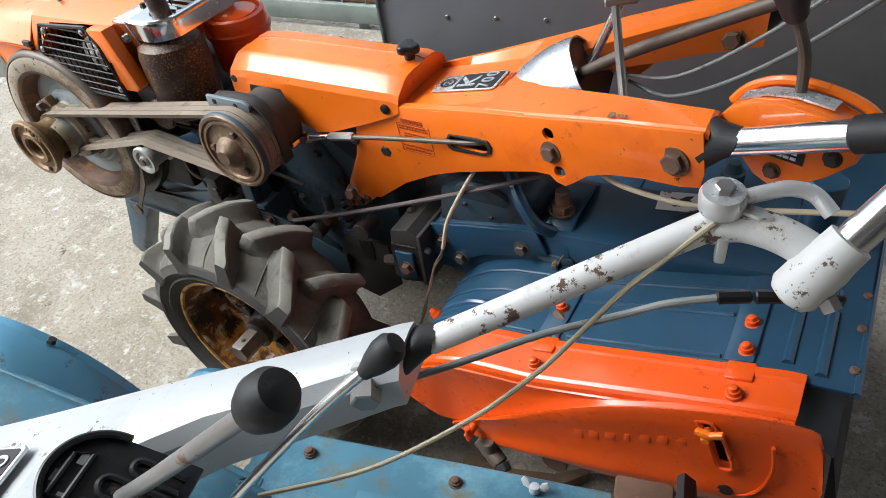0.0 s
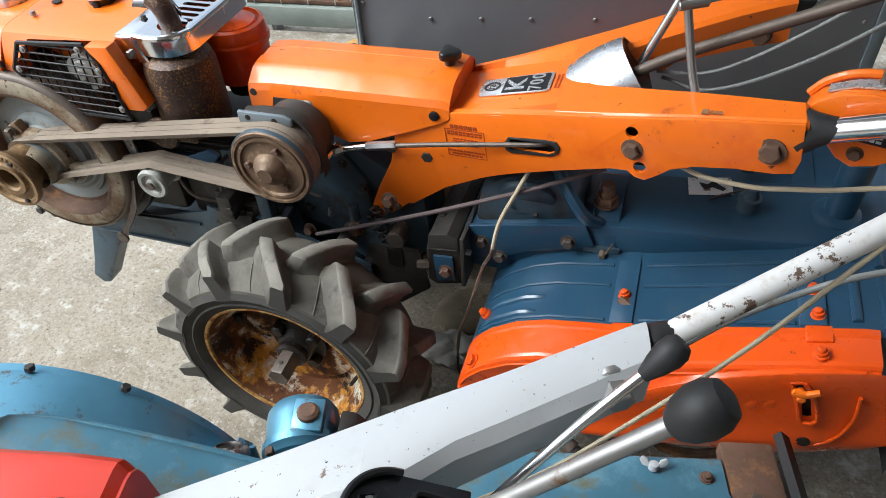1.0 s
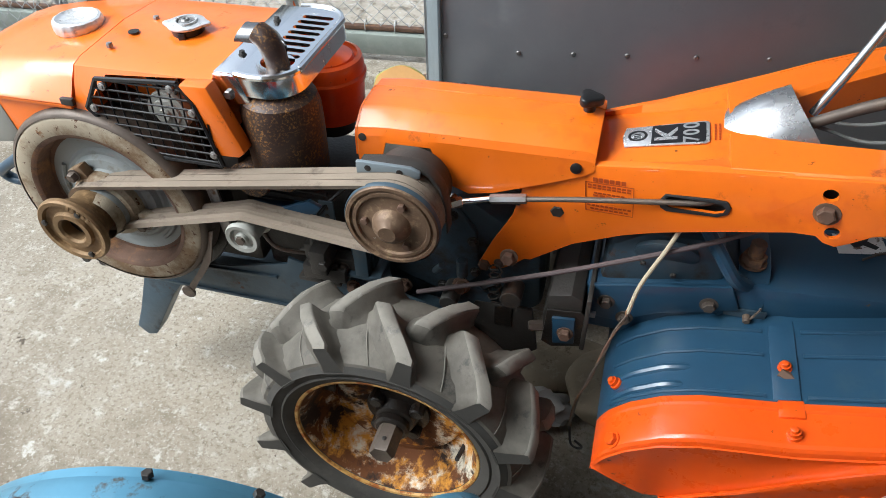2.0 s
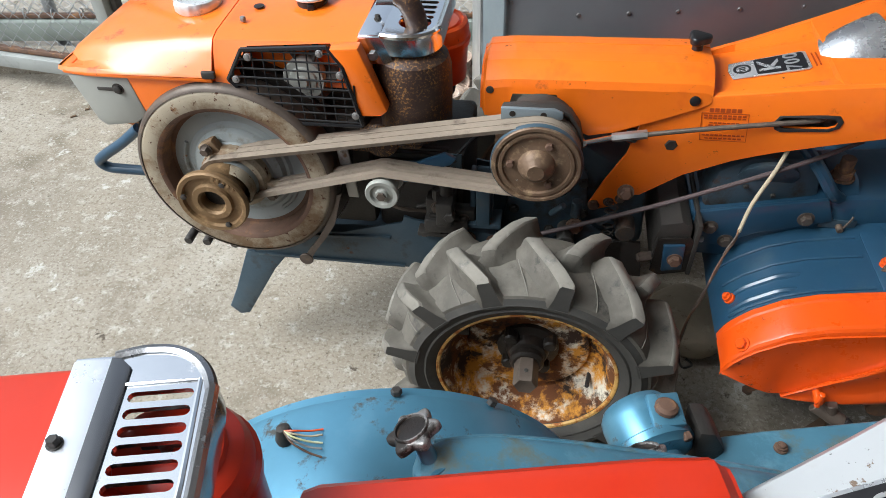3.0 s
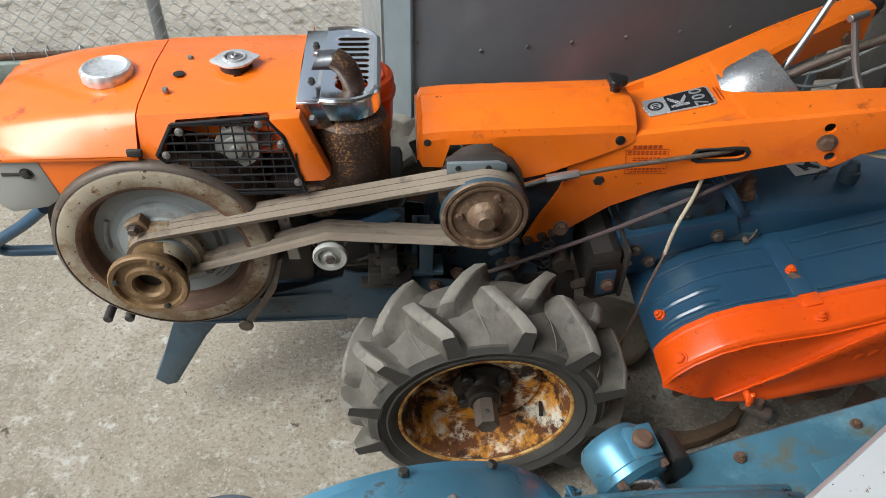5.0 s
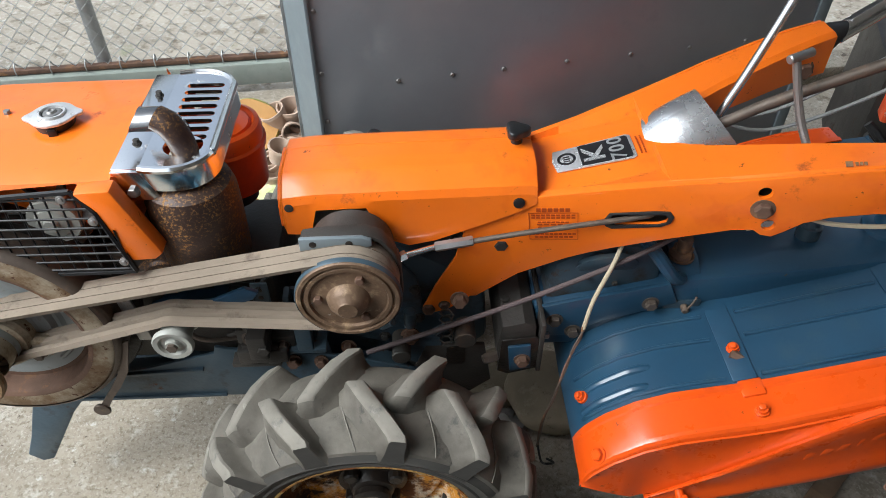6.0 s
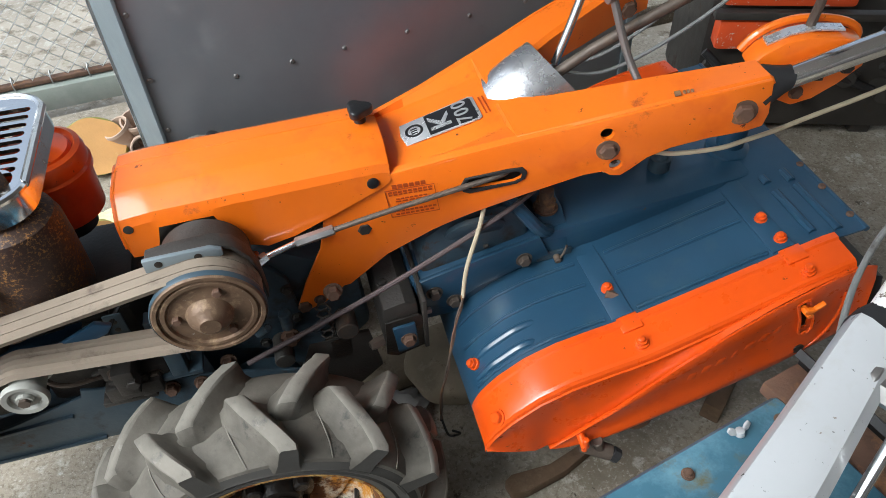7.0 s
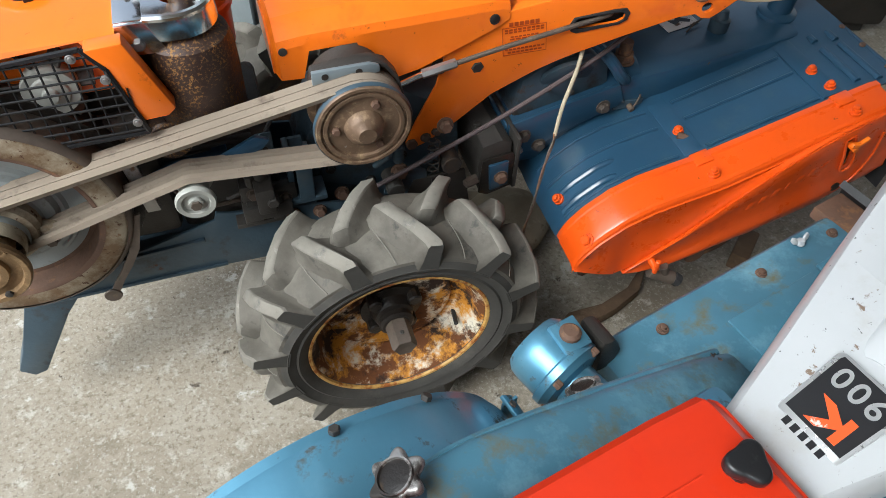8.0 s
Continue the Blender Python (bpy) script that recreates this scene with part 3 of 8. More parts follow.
def metal_panel():
    p = new("sheet_metal_panel")
    p.matrix_basis = PAN_M
    tagged(p, "large grey riveted sheet-metal panel in an angle-iron frame", "metal panel")
    part("sheet", box(0.0, 1.105, 0.0, 0.014, 0.012, 1.62, 0.001), PANEL, p)
    part("corner_strip", prism([(-0.001, -0.004), (-0.041, 0.116), (-0.037, 0.119), (0.004, 0.0), (0.004, -0.004)], 0.0, 1.62, "xy", 0.001), PANEL_FRAME, p, "blue-grey angle-iron corner")
    part("corner_bead", box(-0.004, 0.003, -0.0075, -0.0042, 0.0, 1.62, 0.001), PANEL_FRAME, p)
    part("side_return", box(-0.044, -0.040, 0.118, 0.46, 0.0, 1.62, 0.001), GALV, p, "pale galvanised side return")
    part("return_bead", box(-0.047, -0.0442, 0.118, 0.130, 0.0, 1.62, 0.001), GALV, p)
    part("side_angle", box(1.107, 1.135, -0.004, 0.04, 0.0, 1.62, 0.002), PANEL_FRAME, p)
    part("back_frame", join(box(0.006, 1.13, 0.016, 0.05, 0.0, 0.05, 0.002), box(0.006, 1.13, 0.016, 0.05, 1.57, 1.62, 0.002)), PANEL_FRAME, p)
    rows = [(x, 0.596) for x in (0.165, 0.279, 0.390, 0.530, 0.676, 0.815, 0.950, 1.085)]
    rows += [(0.012, z) for z in (0.30, 0.41, 0.52, 0.631, 0.76, 0.89, 1.02)]
    rows += [(x, 1.05) for x in (0.165, 0.279, 0.390, 0.530, 0.676, 0.815, 0.950)]
    for x, z in rows:
        bolt(p, (x, 0.0, z), (0, -1, 0), 0.0052, 0.003, STEEL, name="rivet", kind="dome")


# ---- wheels ----
def wheel(parent, cx, cy_out, cz, side):
    """A tiller wheel; side -1 shows its face towards -y."""
    m = Matrix(((1, 0, 0, cx), (0, 0, side, cy_out), (0, 1, 0, cz), (0, 0, 0, 1)))
    if side > 0:
        m = Matrix(((-1, 0, 0, cx), (0, 0, side, cy_out), (0, 1, 0, cz), (0, 0, 0, 1)))
    w = new("wheel")
    w.parent = parent
    w.matrix_basis = m
    down = ((0, 0, 0), (0, 0, -1))
    part("tyre", lathe([(0.150, 0.030), (0.162, 0.020), (0.184, 0.012), (0.200, 0.008), (0.213, 0.011), (0.224, 0.026), (0.231, 0.052), (0.233, 0.082), (0.231, 0.112), (0.224, 0.138), (0.213, 0.153),
                        (0.200, 0.157), (0.184, 0.152), (0.162, 0.142), (0.150, 0.132), (0.150, 0.030)], *down, seg=72, close=False), TYRE, w, "dusty black tractor tyre")
    part("sidewall", lathe([(0.1525, 0.031), (0.161, 0.0185), (0.174, 0.0115), (0.1775, 0.0096), (0.181, 0.0115), (0.188, 0.0082), (0.1935, 0.0064), (0.1965, 0.0044), (0.1995, 0.0064), (0.204, 0.0076), (0.208, 0.010)], *down, seg=72, close=False), SIDEWALL, w)
    lug_me = []
    for far in (False, True):
        bm = bmesh.new()
        # distance in from the shoulder, turn, top radius, base radius, top half width, base half width
        rows = [(0.005, 0.000, 0.250, 0.196, 0.0115, 0.018), (0.012, 0.008, 0.254, 0.207, 0.0125, 0.032), (0.032, 0.075, 0.262, 0.223, 0.0125, 0.040), (0.062, 0.165, 0.266, 0.2305, 0.0120, 0.044),
                (0.090, 0.232, 0.266, 0.232, 0.0115, 0.042), (0.094, 0.244, 0.260, 0.232, 0.0110, 0.034), (0.103, 0.262, 0.233, 0.231, 0.0090, 0.022)]
        rings = []
        for d, ph, rt, rb, wt, wb in rows:
            dd = 0.164 - d if far else d
            ring = []
            for s in (-1, 1):
                side = [(rb - 0.003, wb), (rb + 0.10 * (rt - rb), wt + 0.62 * (wb - wt)), (rb + 0.38 * (rt - rb), wt + 0.27 * (wb - wt)), (rb + 0.90 * (rt - rb), wt + 0.06 * (wb - wt)), (rt, wt * 0.84)]
                for r, hw in (side if s < 0 else side[::-1]):
                    a = ph + s * hw / r
                    ring.append(bm.verts.new((r * math.cos(a), r * math.sin(a), -dd)))
            rings.append(ring)
        for i, (a, b) in enumerate(zip(rings, rings[1:])):
            for k in range(9):
                fc = bm.faces.new((a[k], a[k + 1], b[k + 1], b[k]))
                fc.material_index = 1 if k in (3, 4, 5) and i < 5 else 0
        end = bm.faces.new(rings[0])
        # Notch floor takes the dark rubber to imitate shade in the hollow.
        end.material_index = 2
        bm.faces.new(rings[-1])
        for fc in bmesh.ops.inset_individual(bm, faces=[end], thickness=0.0095, depth=-0.007)["faces"]:
            fc.material_index = 0
        t = link("lug", bm, [TYRE, TYRE_TOP, SIDEWALL], angle=55)
        lug_me.append(t.data)
        bpy.data.objects.remove(t)
    line = link("mould_line", tube([(r * math.cos(a), r * math.sin(a), -d) for r, d, a in ((0.2140, 0.012, 0.26), (0.2250, 0.028, 0.285), (0.2315, 0.052, 0.32), (0.2335, 0.078, 0.35))], 0.0011, 5, 3), TYRE_TOP)
    for k in range(12):
        for far in (False, True):
            a = 2 * math.pi * (k + (0.5 if far else 0.0)) / 12 + radians(18.0)
            shared("lug", lug_me[far], w, Matrix.Rotation(a, 4, "Z"))
        shared("mould_line", line.data, w, Matrix.Rotation(2 * math.pi * k / 12 + radians(17.0), 4, "Z"))
    bpy.data.objects.remove(line)
    rim = part("rim", lathe([(0.152, 0.036), (0.1560, 0.030), (0.1530, 0.025), (0.147, 0.031), (0.143, 0.044), (0.140, 0.064), (0.133, 0.082), (0.124, 0.092), (0.114, 0.094), (0.110, 0.088), (0.095, 0.086),
                             (0.072, 0.089), (0.060, 0.094), (0.028, 0.096)], *down, seg=64, close=False), RIM, w, "cream wheel rim eaten by orange rust")
    part("rim_lip", lathe([(0.1530, 0.0235), (0.1548, 0.0195), (0.1590, 0.0185), (0.1615, 0.0205), (0.1610, 0.025)], *down, seg=72, close=False), RIM_LIP, w, "ochre rusted rim edge")
    part("rim_back", lathe([(0.152, 0.132), (0.142, 0.120), (0.139, 0.098), (0.028, 0.100)], *down, seg=48, close=False), RUSTY, w)
    part("hub", join(lathe([(0.056, 0.096), (0.056, 0.086), (0.040, 0.082), (0.034, 0.066), (0.028, 0.062), (0.018, 0.061)], *down, seg=24, close=False),
                     *[lathe([(0.013, 0.092), (0.013, 0.070), (0.010, 0.067), (0, 0.067)], (0.047 * math.cos(a), 0.047 * math.sin(a), 0), (0.047 * math.cos(a), 0.047 * math.sin(a), -1), 10) for a in (0.6, 2.3, 3.9, 5.4)]), GREASE_AND_GAPS, w, "greasy black hub")
    part("hub_collar", lathe([(0.030, 0.060), (0.031, 0.050), (0.026, 0.046), (0.021, 0.046)], *down, seg=20, close=False), GREASE_AND_GAPS, w)
    part("axle_shaft", join(lathe([(0.008, -0.001), (0.0195, -0.003), (0.022, 0.001), (0.022, 0.08)], *down, seg=6)), BROWN_STEEL, w, "bare hexagonal axle end")
    # Dark dome imitates the shade in the pin hole.
    bolt(w, (0, 0.0190, -0.018), (0, 1, 0), 0.004, 0.002, DARK_IRON, name="pin_hole", kind="dome")
    part("valve", rod((0.118, -0.06, -0.09), (0.112, -0.055, -0.052), 0.004), RUBBER, w)
    # Black pad on the disc for the shade in the hand hole.
    part("hand_hole", box(-0.128, -0.108, 0.028, 0.048, -0.084, -0.076, 0.002), GREASE_AND_GAPS, w)
    return w


CY = 0.368  # the orange machine's middle plane
WZ = 0.279
SIDE_Y = [(0.09, 0.298), (0.25, 0.292), (0.35, 0.272), (0.45, 0.246), (0.56, 0.214), (0.70, 0.180), (0.76, 0.170)]


def mirror_y(bm, c=CY):
    bmesh.ops.transform(bm, matrix=Matrix.Translation((0, 2 * c, 0)) @ Matrix.Diagonal((1, -1, 1, 1)), verts=bm.verts)
    bmesh.ops.reverse_faces(bm, faces=bm.faces)
    return bm


def belt(loop, y0, y1, th):
    """A closed belt: loop of ((x, z), outward normal)."""
    sec = []
    for (x, z), (nx, nz) in loop + loop[:1]:
        sec.append([(x, y0, z), (x, y1, z), (x - nx * th, y1 - 0.003, z - nz * th), (x - nx * th, y0 + 0.003, z - nz * th)])
    return loft(sec, caps=False)


def pulley_loop(c1, r1, c2, r2, idler, ri):
    """The outer line of a belt round two pulleys whose lower run rides over an idler."""
    loop = []
    for k in range(13):
        a = radians(98 + (272 - 98) * k / 12)
        loop.append(((c1[0] + r1 * math.cos(a), c1[1] + r1 * math.sin(a)), (math.cos(a), math.sin(a))))
    for a in (118, 106, 94, 84, 74):
        a = radians(a)
        loop.append(((idler[0] + ri * math.cos(a), idler[1] + ri * math.sin(a)), (-math.cos(a), -math.sin(a))))
    for k in range(17):
        a = radians(-96 + (98 + 96) * k / 16)
        loop.append(((c2[0] + r2 * math.cos(a), c2[1] + r2 * math.sin(a)), (math.cos(a), math.sin(a))))
    return loop


THROTTLE = [(0.600, 0.232, 0.712), (0.625, 0.222, 0.706), (0.66, 0.21, 0.702), (0.724, 0.20, 0.704), (0.765, 0.2, 0.709), (0.81, 0.2, 0.716), (0.85, 0.2, 0.726), (0.95, 0.19, 0.76), (1.08, 0.17, 0.82), (1.25, 0.14, 0.90)]


# ---- the orange walking tractor ----
def orange_tiller():
    T = new("walking_tractor")
    tagged(T, "orange two-wheeled walking tractor with a blue rotary tiller, parked on concrete", "walking tractor")
    wheel(T, 0.008, 0.002, WZ, -1)
    wheel(T, 0.008, 2 * CY - 0.002, WZ, 1)
    part("axle_tube", rod((0.008, 0.13, WZ), (0.008, 2 * CY - 0.13, WZ), 0.034), BLUE_DUSTY, T)
    engine(T)
    belt_drive(T)
    transmission(T)
    body(T)
    rotary(T)


def narrow(bm, k=0.82):
    """Draws in the half of the engine hood that lies beyond its middle."""
    for v in bm.verts:
        if v.co.y > CY:
            v.co.y = CY + (v.co.y - CY) * k
    return bm


def engine(T):
    # tank half of the hood: sections from the seam to the nose
    def hood_sec(x, ztop, half, zlow, low_half, crown=0.006):
        pts = []
        for s in (-1, 1):
            side = [(low_half + 0.004, zlow), (low_half, zlow + 0.006), (half + 0.010, ztop - 0.022), (half - 0.002, ztop - 0.006), (half - 0.022, ztop)]
            if s < 0:
                pts += [(x, CY - d, z) for d, z in side]
                pts.append((x, CY, ztop + crown))
            else:
                pts += [(x, CY + d, z) for d, z in reversed(side)]
        return pts

    tank = loft([hood_sec(-0.530, 0.792, 0.138, 0.736, 0.166), hood_sec(-0.60, 0.786, 0.137, 0.736, 0.168), hood_sec(-0.68, 0.776, 0.134, 0.735, 0.168),
                 hood_sec(-0.745, 0.764, 0.128, 0.734, 0.166), hood_sec(-0.785, 0.752, 0.120, 0.733, 0.162, 0.003), hood_sec(-0.806, 0.741, 0.112, 0.731, 0.154, 0.0)])
    narrow(tank)
    hood = part("tank_hood", tank, ORANGE, T, "dented orange fuel tank hood", 38.0)
    part("hood_lip", narrow(prism([(-0.53, CY - 0.171), (-0.745, CY - 0.171), (-0.795, CY - 0.164), (-0.812, CY - 0.14), (-0.812, CY + 0.14), (-0.795, CY + 0.164), (-0.53, CY + 0.171), (-0.53, CY + 0.15), (-0.79, CY + 0.14), (-0.79, CY - 0.14), (-0.53, CY - 0.15)], 0.7275, 0.7345, "xy", 0.002)), ORANGE, hood)
    part("seam_clip", box(-0.545, -0.522, CY - 0.174, CY - 0.166, 0.736, 0.748, 0.002), DARK_IRON, hood)
    part("filler_neck", lathe([(0.034, 0), (0.034, 0.012), (0.030, 0.014)], (-0.597, CY - 0.026, 0.784), (-0.597, CY - 0.026, 1), 28), ORANGE, hood)
    caps = []
    for r, z in ((0.038, 0.010), (0.0405, 0.013), (0.0405, 0.025), (0.0385, 0.0295), (0.0335, 0.031), (0.0305, 0.0285), (0.026, 0.0268), (0.010, 0.0262)):
        caps.append([(-0.597 + (r - (0.0006 * (1 + math.cos(14 * a)) if 0.012 < z < 0.03 else 0.0)) * math.cos(a), CY - 0.026 + (r - (0.0006 * (1 + math.cos(14 * a)) if 0.012 < z < 0.03 else 0.0)) * math.sin(a), 0.778 + z) for a in [2 * math.pi * k / 84 for k in range(84)]])
    part("fuel_cap", loft(caps), ALLOY, hood, "round fluted metal fuel cap")
    part("skirt", prism([(-0.70, 0.727), (-0.532, 0.732), (-0.505, 0.700), (-0.560, 0.692), (-0.61, 0.675), (-0.655, 0.648), (-0.672, 0.662)], CY - 0.163, CY - 0.158, "xz", 0.0015), ORANGE, T)
    part("skirt", prism([(-0.70, 0.727), (-0.532, 0.732), (-0.505, 0.64), (-0.672, 0.64)], CY + 0.126, CY + 0.131, "xz", 0.0015), ORANGE, T)
    lamp = part("front_box", prism([(-0.79, 0.726), (-0.682, 0.726), (-0.668, 0.655), (-0.695, 0.637), (-0.752, 0.628), (-0.765, 0.64)], CY - 0.165, CY + 0.128, "xz", 0.004), LAMP_GREY, T, "grey sheet-metal box under the hood nose")
    # Dark bar in place of the slot's inner shade.
    part("slot", box(-0.742, -0.700, CY - 0.1668, CY - 0.163, 0.700, 0.706, 0.001), DARK_IRON, lamp)
    bolt(lamp, (-0.705, CY - 0.165, 0.704), (0, -1, 0), 0.0075, 0.004, DARK_IRON, 0.010)

    # radiator half with its grille opening
    def rad_sec(x, ztop):
        pts = []
        side = [(0.168, 0.690), (0.163, 0.735), (0.148, ztop - 0.024), (0.138, ztop - 0.006), (0.118, ztop)]
        pts += [(x, CY - d, z) for d, z in side] + [(x, CY, ztop + 0.006)] + [(x, CY + d, z) for d, z in reversed(side)]
        return pts

    rad = part("radiator_hood", narrow(loft([rad_sec(-0.527, 0.793), rad_sec(-0.42, 0.796), rad_sec(-0.292, 0.798)])), ORANGE, T, "orange radiator hood, slightly dented", 20.0)
    pierce(rad, prism([(-0.500, 0.74), (-0.470, 0.781), (-0.335, 0.790), (-0.315, 0.765), (-0.292, 0.66), (-0.49, 0.66)], CY - 0.20, CY - 0.10, "xz", 0))
    # Black disc painted for the shade in a hole.
    bolt(rad, (-0.482, CY - 0.040, 0.8015), (0, 0, 1), 0.009, 0.0008, GREASE_AND_GAPS, kind="dome", name="hole")
    part("side_post", prism([(-0.330, 0.794), (-0.284, 0.797), (-0.246, 0.690), (-0.258, 0.680), (-0.290, 0.678), (-0.310, 0.752)], CY - 0.166, CY - 0.140, "xz", 0.003, m=Matrix.Identity(4)), ORANGE, rad)
    part("side_post", prism([(-0.284, 0.80), (-0.246, 0.690), (-0.246, 0.60), (-0.284, 0.60)], CY + 0.128, CY + 0.136, "xz", 0.003), ORANGE, rad)
    out = [(-0.502, 0.735), (-0.472, 0.785), (-0.333, 0.795), (-0.312, 0.765), (-0.288, 0.662), (-0.40, 0.660), (-0.47, 0.70)]
    gr = part("grille", join(*[tube([(a[0], CY - 0.168 + 0.10 * max(0, a[1] - 0.735), a[1]), (b[0], CY - 0.168 + 0.10 * max(0, b[1] - 0.735), b[1])], 0.0038, 6, 1, smooth=False) for a, b in zip(out, out[1:] + out[:1])]), PLASTIC, T, "black wire grille over the radiator fan")
    wires = []
    for k in range(12):
        x = -0.492 + 0.0178 * k
        lo, hi = (interp([(-0.502, 0.735), (-0.47, 0.70), (-0.40, 0.66), (-0.288, 0.662)], x), interp([(-0.502, 0.735), (-0.472, 0.785), (-0.333, 0.795), (-0.312, 0.765), (-0.288, 0.662)], x))
        wires.append(tube([(x, CY - 0.167, lo), (x, CY - 0.167, 0.735), (x, CY - 0.167 + 0.10 * max(0, hi - 0.735), hi)], 0.0014, 5, 1, smooth=False))
    for k in range(9):
        z = 0.668 + 0.0146 * k
        y = CY - 0.169 + 0.10 * max(0, z - 0.735)
        x0 = interp([(0.66, -0.40), (0.70, -0.47), (0.735, -0.502), (0.785, -0.472)], z)
        x1 = interp([(0.66, -0.288), (0.765, -0.312), (0.795, -0.333)], z)
        wires.append(tube([(x0, y, z), (x1, y, z)], 0.0016, 5, 1, smooth=False))
    part("wire_grid", join(*wires), PLASTIC, gr)
    for x, z in ((-0.462, 0.775), (-0.345, 0.786), (-0.488, 0.737), (-0.316, 0.752), (-0.298, 0.682)):
        bolt(gr, (x, CY - 0.170 + 0.10 * max(0, z - 0.735), z), (0, -1, 0.1), 0.0050, 0.004, STEEL, kind="cap")
    part("fan_shroud", join(lathe([(0.062, 0), (0.064, 0.03), (0.055, 0.032)], (-0.40, CY - 0.10, 0.722), (-0.40, 1, 0.722), 32, close=False), box(-0.51, -0.28, CY - 0.06, CY - 0.05, 0.62, 0.79, 0.002)), DARK_IRON, T)
    part("fan_hub", lathe([(0, -0.004), (0.009, -0.004), (0.011, 0.001), (0.022, 0.003), (0.024, 0.006), (0.034, 0.006), (0.036, 0.012), (0.034, 0.03)], (-0.392, CY - 0.135, 0.718), (-0.392, 1, 0.718), 28), LAMP_GREY, T, "pale round fan hub")
    # Black sheet added behind the grille, where only shade shows.
    part("fan_shade", box(-0.500, -0.296, CY - 0.085, CY - 0.066, 0.62, 0.782, 0.003), GREASE_AND_GAPS, T)
    blades = []
    for k in range(6):
        b = box(0.02, 0.056, -0.014, 0.016, -0.002, 0.002, 0.001)
        bmesh.ops.transform(b, matrix=Matrix.Translation((-0.394, CY - 0.110, 0.724)) @ Matrix.Rotation(k * math.pi / 3, 4, "Y") @ Matrix.Rotation(0.5, 4, "X"), verts=b.verts)
        blades.append(b)
    for b_ in blades:
        part("fan_blade", b_, DARK_IRON, T)
    for x, y in ((-0.492, CY - 0.09), (-0.474, CY + 0.012)):
        bolt(rad, (x, y, 0.799), (0, 0, 1), 0.0052, 0.006, STEEL)
    radiator_cap(rad, Matrix.Translation((-0.396, CY - 0.018, 0.800)) @ Matrix.Rotation(0.2, 4, "Z"), 0.0305)

    # chromed top guard
    guard(T, Matrix.Translation((0, CY - 0.010, 0)) @ Matrix.Diagonal((1, 0.92, 1, 1)), -0.292, 0.800, 0.128, 0.122, CHROME, ((-0.238, 0.062), (-0.232, -0.068)), DARK_IRON)
    # muffler, exhaust elbow, air cleaner
    mc = (-0.214, CY - 0.090)
    mf = part("muffler", lathe([(0.020, -0.012), (0.022, 0.0), (0.054, 0.006), (0.0610, 0.018), (0.0625, 0.09), (0.0620, 0.128), (0.057, 0.146), (0.040, 0.157), (0.020, 0.160)], (*mc, 0.608), (*mc, 1), 36), MUFFLER, T, "scorched and rusty vertical muffler")
    ex = part("exhaust_pipe", tube([(mc[0] + 0.010, mc[1], 0.758), (mc[0] + 0.009, mc[1], 0.79), (mc[0] + 0.005, mc[1] + 0.002, 0.818), (mc[0] - 0.006, mc[1] + 0.006, 0.838), (mc[0] - 0.020, mc[1] + 0.010, 0.846)], 0.0175, 18, 5), MUFFLER, mf, "rust-brown exhaust pipe")
    hood_ = []
    for x, z, r, lo in ((0.012, 0.834, 0.0205, 0.30), (0.002, 0.846, 0.0215, 0.25), (-0.012, 0.853, 0.0220, 0.15), (-0.024, 0.853, 0.0220, 0.05), (-0.036, 0.850, 0.0230, -0.02), (-0.044, 0.848, 0.0250, -0.05)):
        hood_.append([(mc[0] + x - 0.010 * abs(math.cos(a)) ** 3 * (x < -0.03), mc[1] + 0.012 - 0.16 * x + 0.86 * r * 1.08 * math.cos(a), z - 0.016 + 0.86 * r * math.sin(a)) for a in [-lo * 2 + (math.pi + 4 * lo) * k / 16 for k in range(17)]])
    part("rain_cap", thicken(loft(hood_, closed=False), 0.0018), DARK_CHROME, mf, "dark bent rain cap on the pipe")
    part("manifold", join(rod((mc[0] - 0.01, mc[1], 0.615), (-0.27, CY - 0.10, 0.605), 0.026), lathe([(0.030, 0), (0.033, 0.006), (0.026, 0.012)], (-0.272, CY - 0.132, 0.607), (-0.272, 1, 0.607), 18), box(-0.315, -0.20, CY - 0.128, CY - 0.05, 0.590, 0.622, 0.010), box(-0.335, -0.290, CY - 0.122, CY - 0.06, 0.575, 0.612, 0.008)), MUFFLER, T, "rust-freckled exhaust manifold")
    for x, z in ((-0.305, 0.612), (-0.235, 0.612)):
        bolt(T, (x, CY - 0.128, z), (0, -1, 0.3), 0.0085, 0.008, BROWN_STEEL, 0.011)
    ac = part("air_cleaner", lathe([(0.05, 0), (0.058, 0.004), (0.061, 0.07), (0.065, 0.072), (0.066, 0.082), (0.063, 0.086), (0.063, 0.100), (0.060, 0.110), (0.053, 0.113), (0.050, 0.106), (0.047, 0.104), (0.044, 0.111), (0.030, 0.113), (0, 0.113)], (-0.206, CY + 0.070, 0.628), (-0.206, CY + 0.070, 1), 36), ORANGE_DEEP, T, "round deep-orange air cleaner")
    part("air_bowl", lathe([(0.02, -0.035), (0.036, -0.03), (0.040, 0.0)], (-0.206, CY + 0.070, 0.628), (-0.206, CY + 0.070, 1), 24), RUBBER, T)

    # crankcase and small castings
    part("crankcase", join(box(-0.50, -0.30, CY - 0.11, CY + 0.12, 0.40, 0.64, 0.012), box(-0.30, -0.13, CY - 0.09, CY + 0.11, 0.38, 0.56, 0.012), lathe([(0.05, 0), (0.055, 0.02), (0.05, 0.05)], (-0.20, CY - 0.10, 0.47), (-0.20, 1, 0.47), 20)), DARK_IRON, T)
    for k in range(6):
        part("fin", box(-0.30, -0.16, CY - 0.095, CY - 0.085, 0.50 + 0.014 * k, 0.505 + 0.014 * k, 0.001), DARK_IRON, T)
